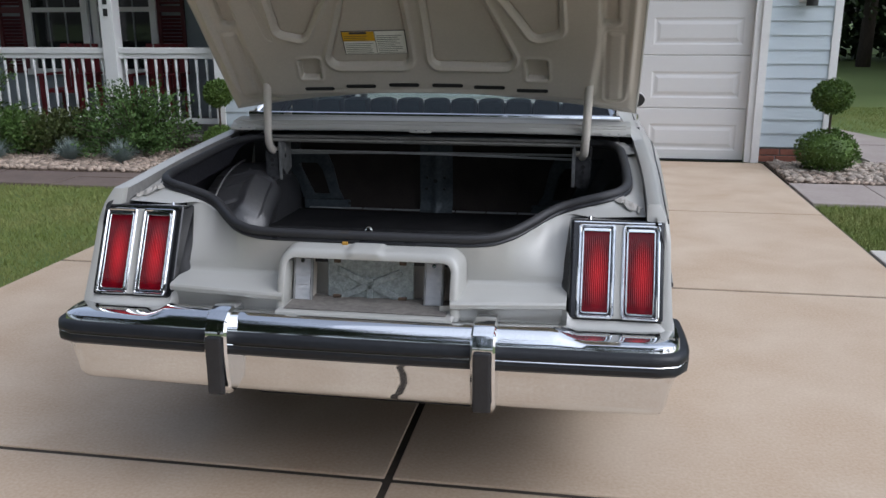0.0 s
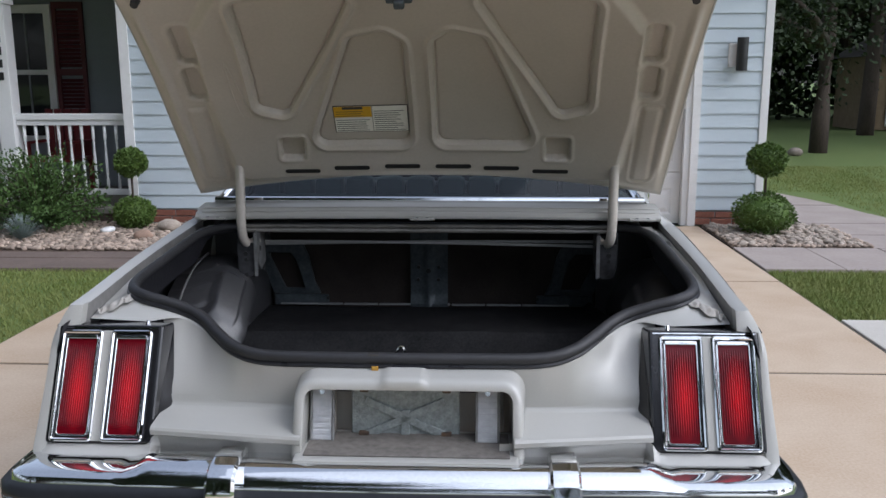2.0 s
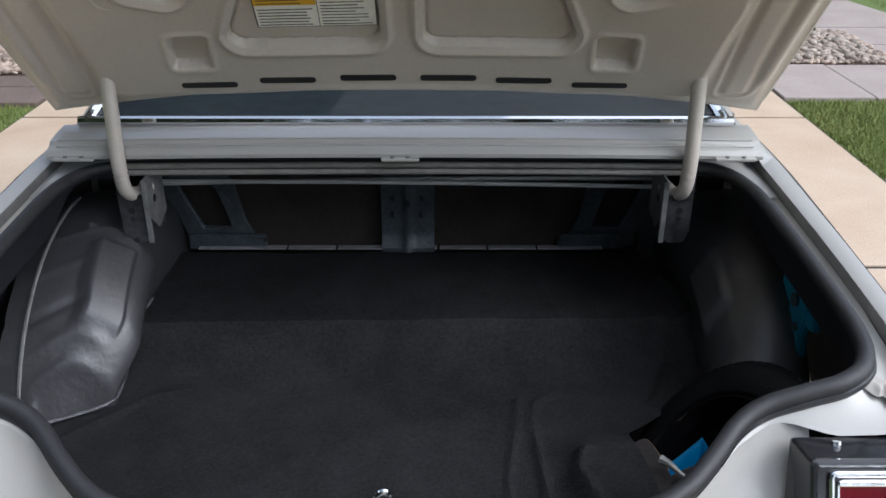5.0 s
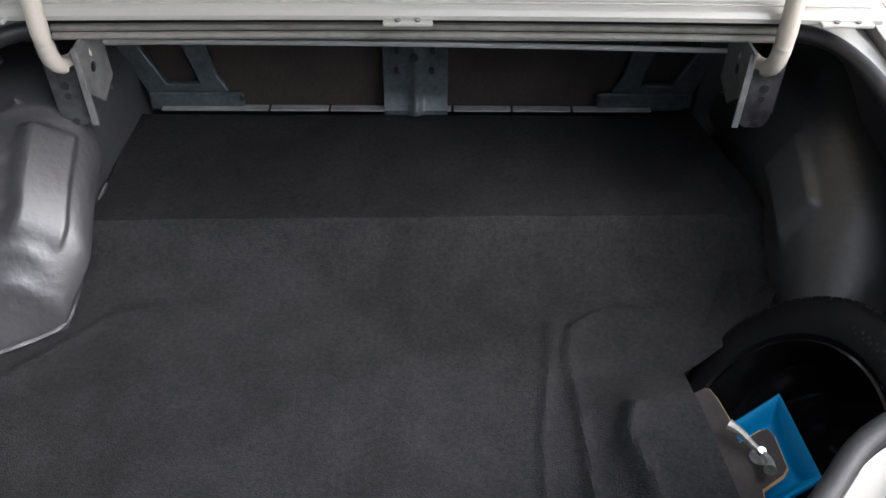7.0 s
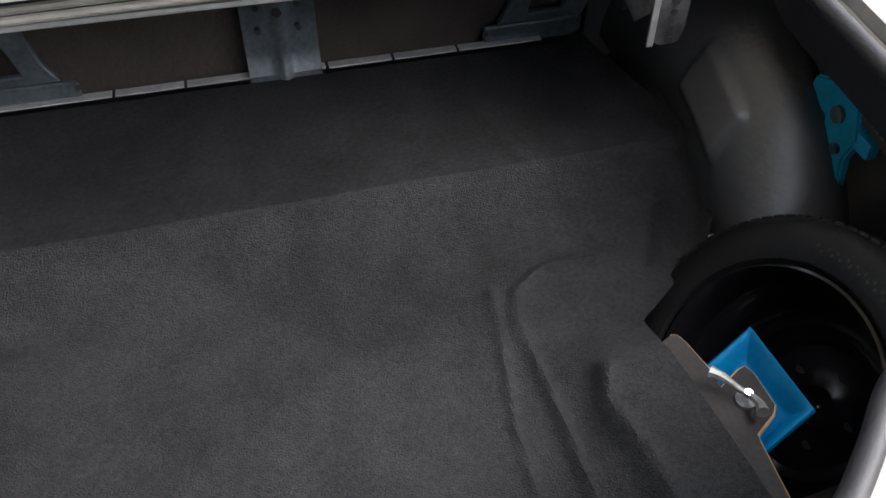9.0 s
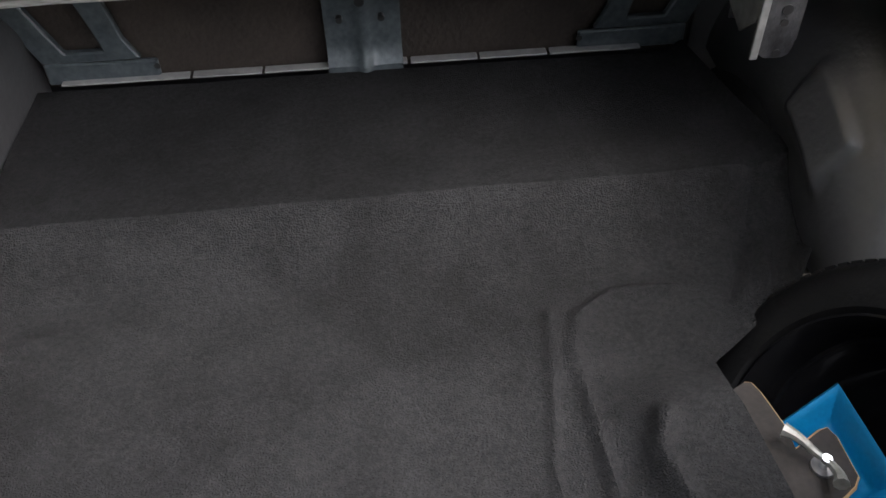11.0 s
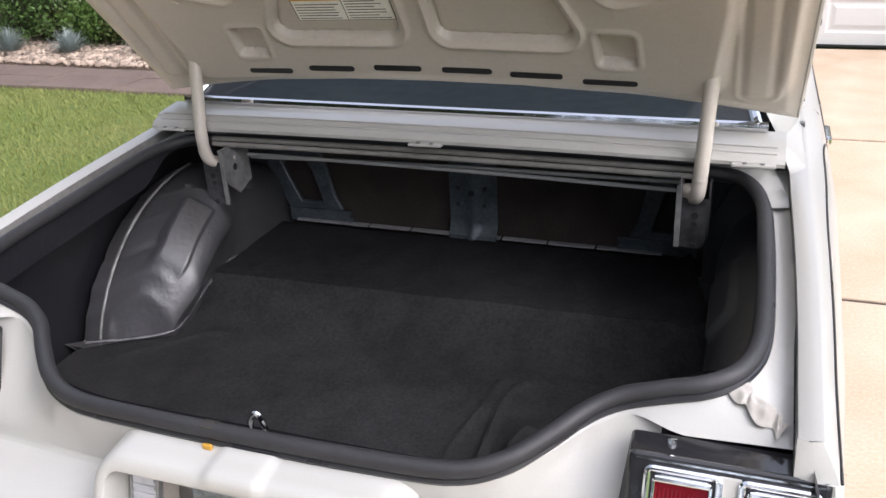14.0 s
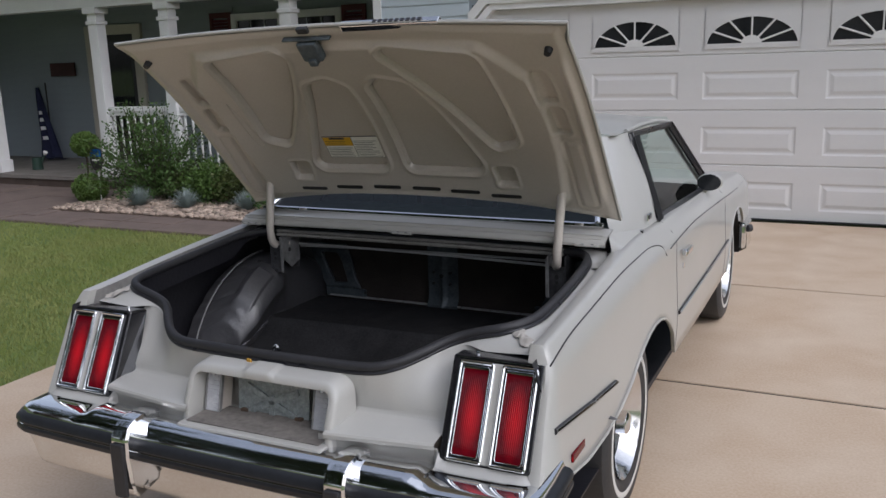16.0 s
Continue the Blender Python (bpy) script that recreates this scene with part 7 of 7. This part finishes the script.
# plywood cover edge beside the spare
cover = thing("plywood_cover", (0.45, 3.25, 0.57), "thin dark plywood cover with a raw cut edge", "board")
OUT = [(0.38, 3.03), (0.488, 3.03), (0.486, 3.133), (0.490, 3.208), (0.492, 3.222), (0.528, 3.246), (0.537, 3.258), (0.534, 3.312), (0.528, 3.325), (0.518, 3.322), (0.480, 3.300), (0.478, 3.335), (0.466, 3.385), (0.460, 3.399), (0.452, 3.401), (0.433, 3.391), (0.415, 3.385), (0.38, 3.38)]
part("panel", prism(bmesh.new(), OUT, 0.572, 0.580, axis="z"), mat("dark_stained_ply", (0.030, 0.024, 0.021), (0.014, 0.012, 0.011), rough=0.7, scale=14, fine=120, bump=0.2), cover, "dark stained face")
b = bmesh.new()
tube(b, [Vector((x, y, 0.576)) for x, y in OUT[1:15]], 0.0035, seg=5)
part("cut_edge", b, WOODPLY, cover, "raw plywood edge")

# jack base plate held by a wing bolt
base = thing("jack_base_plate", (0.53, 3.28, 0.55), "bright blue pressed steel jack base plate", "jack")
QUAD = [(0.550, 3.368, 0.614), (0.574, 3.226, 0.600), (0.505, 3.208, 0.545), (0.481, 3.352, 0.555)]


def quad_at(u, v):
    a = Vector(QUAD[3]).lerp(Vector(QUAD[0]), u)
    c = Vector(QUAD[2]).lerp(Vector(QUAD[1]), u)
    return c.lerp(a, v)


def dish(u, v):
    p = quad_at(u, v)
    e = min(u, 1 - u, v, 1 - v)
    return Vector((p.x, p.y, p.z - 0.034 * ss(0.03, 0.20, e) - 0.004 * ss(0.02, 0.0, e)))


ob = part("plate", surf(dish, 40, 40), BLUE, base, smooth=True)
solid(ob, 0.003)
bolt = thing("wing_bolt", (0.488, 3.25, 0.57), "bright wing bolt holding the jack base", "bolt")
part("shank", rod(bmesh.new(), (0.500, 3.272, 0.55), (0.500, 3.272, 0.602), 0.006), CHROME, bolt)
part("washer", rod(bmesh.new(), (0.500, 3.272, 0.5805), (0.500, 3.272, 0.585), 0.014, seg=16), LIP, bolt)
b = bmesh.new()
tube(b, smoothline([(0.462, 3.312, 0.606), (0.475, 3.300, 0.606), (0.492, 3.282, 0.598), (0.502, 3.268, 0.598), (0.504, 3.250, 0.603), (0.500, 3.236, 0.606)], 24), lambda t: 0.0045 + 0.005 * abs(2 * t - 1) ** 2, seg=8)
part("wing", b, mat("galvanised_wing", (0.40, 0.40, 0.37), (0.22, 0.22, 0.2), rough=0.42, metal=0.4, scale=60), bolt, "bright bent wing", smooth=True)

# jack on the side wall
jack = thing("bumper_jack", (0.80, 3.6, 0.58), "blue bumper jack with a notched bar on the side wall", "jack")
p0, p1 = Vector((0.798, 3.47, 0.770)), Vector((0.790, 3.85, 0.836))
d = (p1 - p0).normalized()
m = Matrix.Translation(p0) @ d.to_track_quat("Y", "Z").to_matrix().to_4x4()
bar = part("jack_bar", boxed(-0.006, 0.006, 0, (p1 - p0).length, -0.014, 0.014, bevel=0.002, m=m), mat("dark_bar", (0.10, 0.09, 0.075), (0.05, 0.045, 0.04), rough=0.4, metal=0.5), jack, "dark notched steel bar")
for k in range(38):
    y = 0.05 + k * 0.0125
    if not 0.20 < y < 0.30:
        part("notch", boxed(-0.0075, -0.0055, y, y + 0.005, 0.0, 0.010, m=m), LIP, bar)
b = bmesh.new()
prism(b, [(y + 0.03, z + 0.045) for y, z in ((3.585, 0.835), (3.605, 0.76), (3.66, 0.735), (3.665, 0.70), (3.61, 0.69), (3.60, 0.64), (3.565, 0.60), (3.53, 0.605), (3.54, 0.66), (3.525, 0.70), (3.545, 0.745), (3.56, 0.835))], 0.785, 0.803, axis="x")
bmesh.ops.bevel(b, geom=b.edges[:], offset=0.004, segments=2, affect="EDGES")
part("jack_body", b, TEAL, jack, "blue cast jack body")
part("pivot", rod(bmesh.new(), (0.778, 3.61, 0.76), (0.81, 3.61, 0.76), 0.014), STEEL_GR, jack)
part("pivot", rod(bmesh.new(), (0.778, 3.59, 0.71), (0.81, 3.59, 0.71), 0.009), STEEL_GR, jack)
part("lever_socket", boxed(0.787, 0.807, 3.53, 3.575, 0.73, 0.76, bevel=0.006), TEAL, jack)

# ---- on the porch ----
flag = thing("flag", (-10.95, 11.4, 0.15), "navy flag with white lettering furled on a pole", "flag")
part("pole", rod(bmesh.new(), (-10.95, 11.5, 0.16), (-11.02, 11.56, 1.42), 0.012), BLACKMET, flag)


def cloth(u, v):
    w = 0.03 + 0.20 * (1 - v) ** 0.8
    fold = math.sin(u * 14 + v * 3) * 0.05 * (1 - v * 0.6)
    return Vector((-11.0 + 0.12 * (1 - v) + (u - 0.5) * 2 * w, 11.38 + fold, 0.17 + 1.18 * v))


part("cloth", surf(cloth, 40, 16), NAVY, flag, smooth=True)
for k, (u, v, w) in enumerate(((0.35, 0.62, 0.16), (0.4, 0.52, 0.24), (0.42, 0.40, 0.28), (0.5, 0.26, 0.34))):
    b = surf(lambda p, q: cloth(u + w * p - w / 2, v + 0.05 * q) + Vector((0, -0.006, 0)), 10, 2)
    part("lettering_bar", b, WHITE, flag)
part("spread", surf(lambda u, v: Vector((-10.95 + 0.5 * u, 11.2 + 0.18 * v, 0.165 + 0.02 * math.sin(u * 9 + v * 4) + 0.02)), 16, 6), NAVY, flag, smooth=True)
plaque = thing("wall_plaque", (-10.55, WY - 0.02, 1.62), "dark wooden plaque on the porch wall", "sign")
part("board", boxed(-10.85, -10.28, WY - 0.045, WY - 0.014, 1.52, 1.74, bevel=0.01), mat("dark_red_wood", (0.06, 0.02, 0.018), (0.04, 0.014, 0.012), rough=0.7), plaque)
can = thing("watering_can", (-9.75, 10.2, 0.15), "dark green watering can with a pale rose", "watering can")
part("body", rod(bmesh.new(), (-9.78, 10.2, 0.15), (-9.78, 10.2, 0.33), 0.08, 0.07, seg=20), mat("green_can", (0.02, 0.05, 0.035), rough=0.5), can, smooth=False)
part("spout", rod(bmesh.new(), (-9.72, 10.2, 0.2), (-9.60, 10.2, 0.38), 0.014), bpy.data.materials["green_can"], can)
part("rose", rod(bmesh.new(), (-9.60, 10.2, 0.38), (-9.57, 10.2, 0.42), 0.018, 0.035), WHITE, can)


def porch_chair(x, y):
    c = thing("porch_chair", (x, y, 0.15), "dark red porch chair with slatted back", "chair", "porch chairs")
    red = bpy.data.materials.get("dark_red_paint") or mat("dark_red_paint", (0.16, 0.012, 0.018), (0.12, 0.01, 0.014), rough=0.5)
    part("seat", boxed(x - 0.28, x + 0.28, y - 0.25, y + 0.25, 0.53, 0.57, bevel=0.008), red, c)
    for k in range(5):
        xx = x - 0.22 + k * 0.11
        part("back_slat", boxed(xx - 0.045, xx + 0.045, y + 0.24, y + 0.265, 0.55, 1.12, bevel=0.008), red, c)
    for sx in (-0.26, 0.26):
        for sy in (-0.22, 0.22):
            part("leg", boxed(x + sx - 0.025, x + sx + 0.025, y + sy - 0.025, y + sy + 0.025, 0.15, 0.53 if sy > 0 else 0.74), red, c)
        part("arm", boxed(x + sx - 0.05, x + sx + 0.05, y - 0.27, y + 0.25, 0.74, 0.765, bevel=0.006), red, c)
    return c


ch = porch_chair(-4.75, 10.9)
copy_thing(ch, Matrix.Translation((-5.95, 10.9, 0.15)))
# yard sign
sg = thing("yard_sign", (-6.95, 8.75, 0), "small blue and black shield sign on a white stake", "sign")
part("stake", boxed(-6.937, -6.923, 8.745, 8.755, 0.0, 0.40), WHITE, sg)
b = bmesh.new()
SH = [(x + 0.02, z + 0.11) for x, z in ((-7.05, 0.55), (-7.05, 0.38), (-7.02, 0.31), (-6.95, 0.27), (-6.88, 0.31), (-6.85, 0.38), (-6.85, 0.55), (-6.95, 0.58))]
prism(b, SH, 8.735, 8.745)
part("shield", b, BLACKMET, sg, "black shield")
part("blue_band", boxed(-7.02, -6.84, 8.730, 8.7345, 0.57, 0.66), mat("sign_blue", (0.01, 0.12, 0.4), rough=0.5), sg)
part("print_bar", boxed(-6.99, -6.87, 8.730, 8.7345, 0.515, 0.535), WHITE, sg)
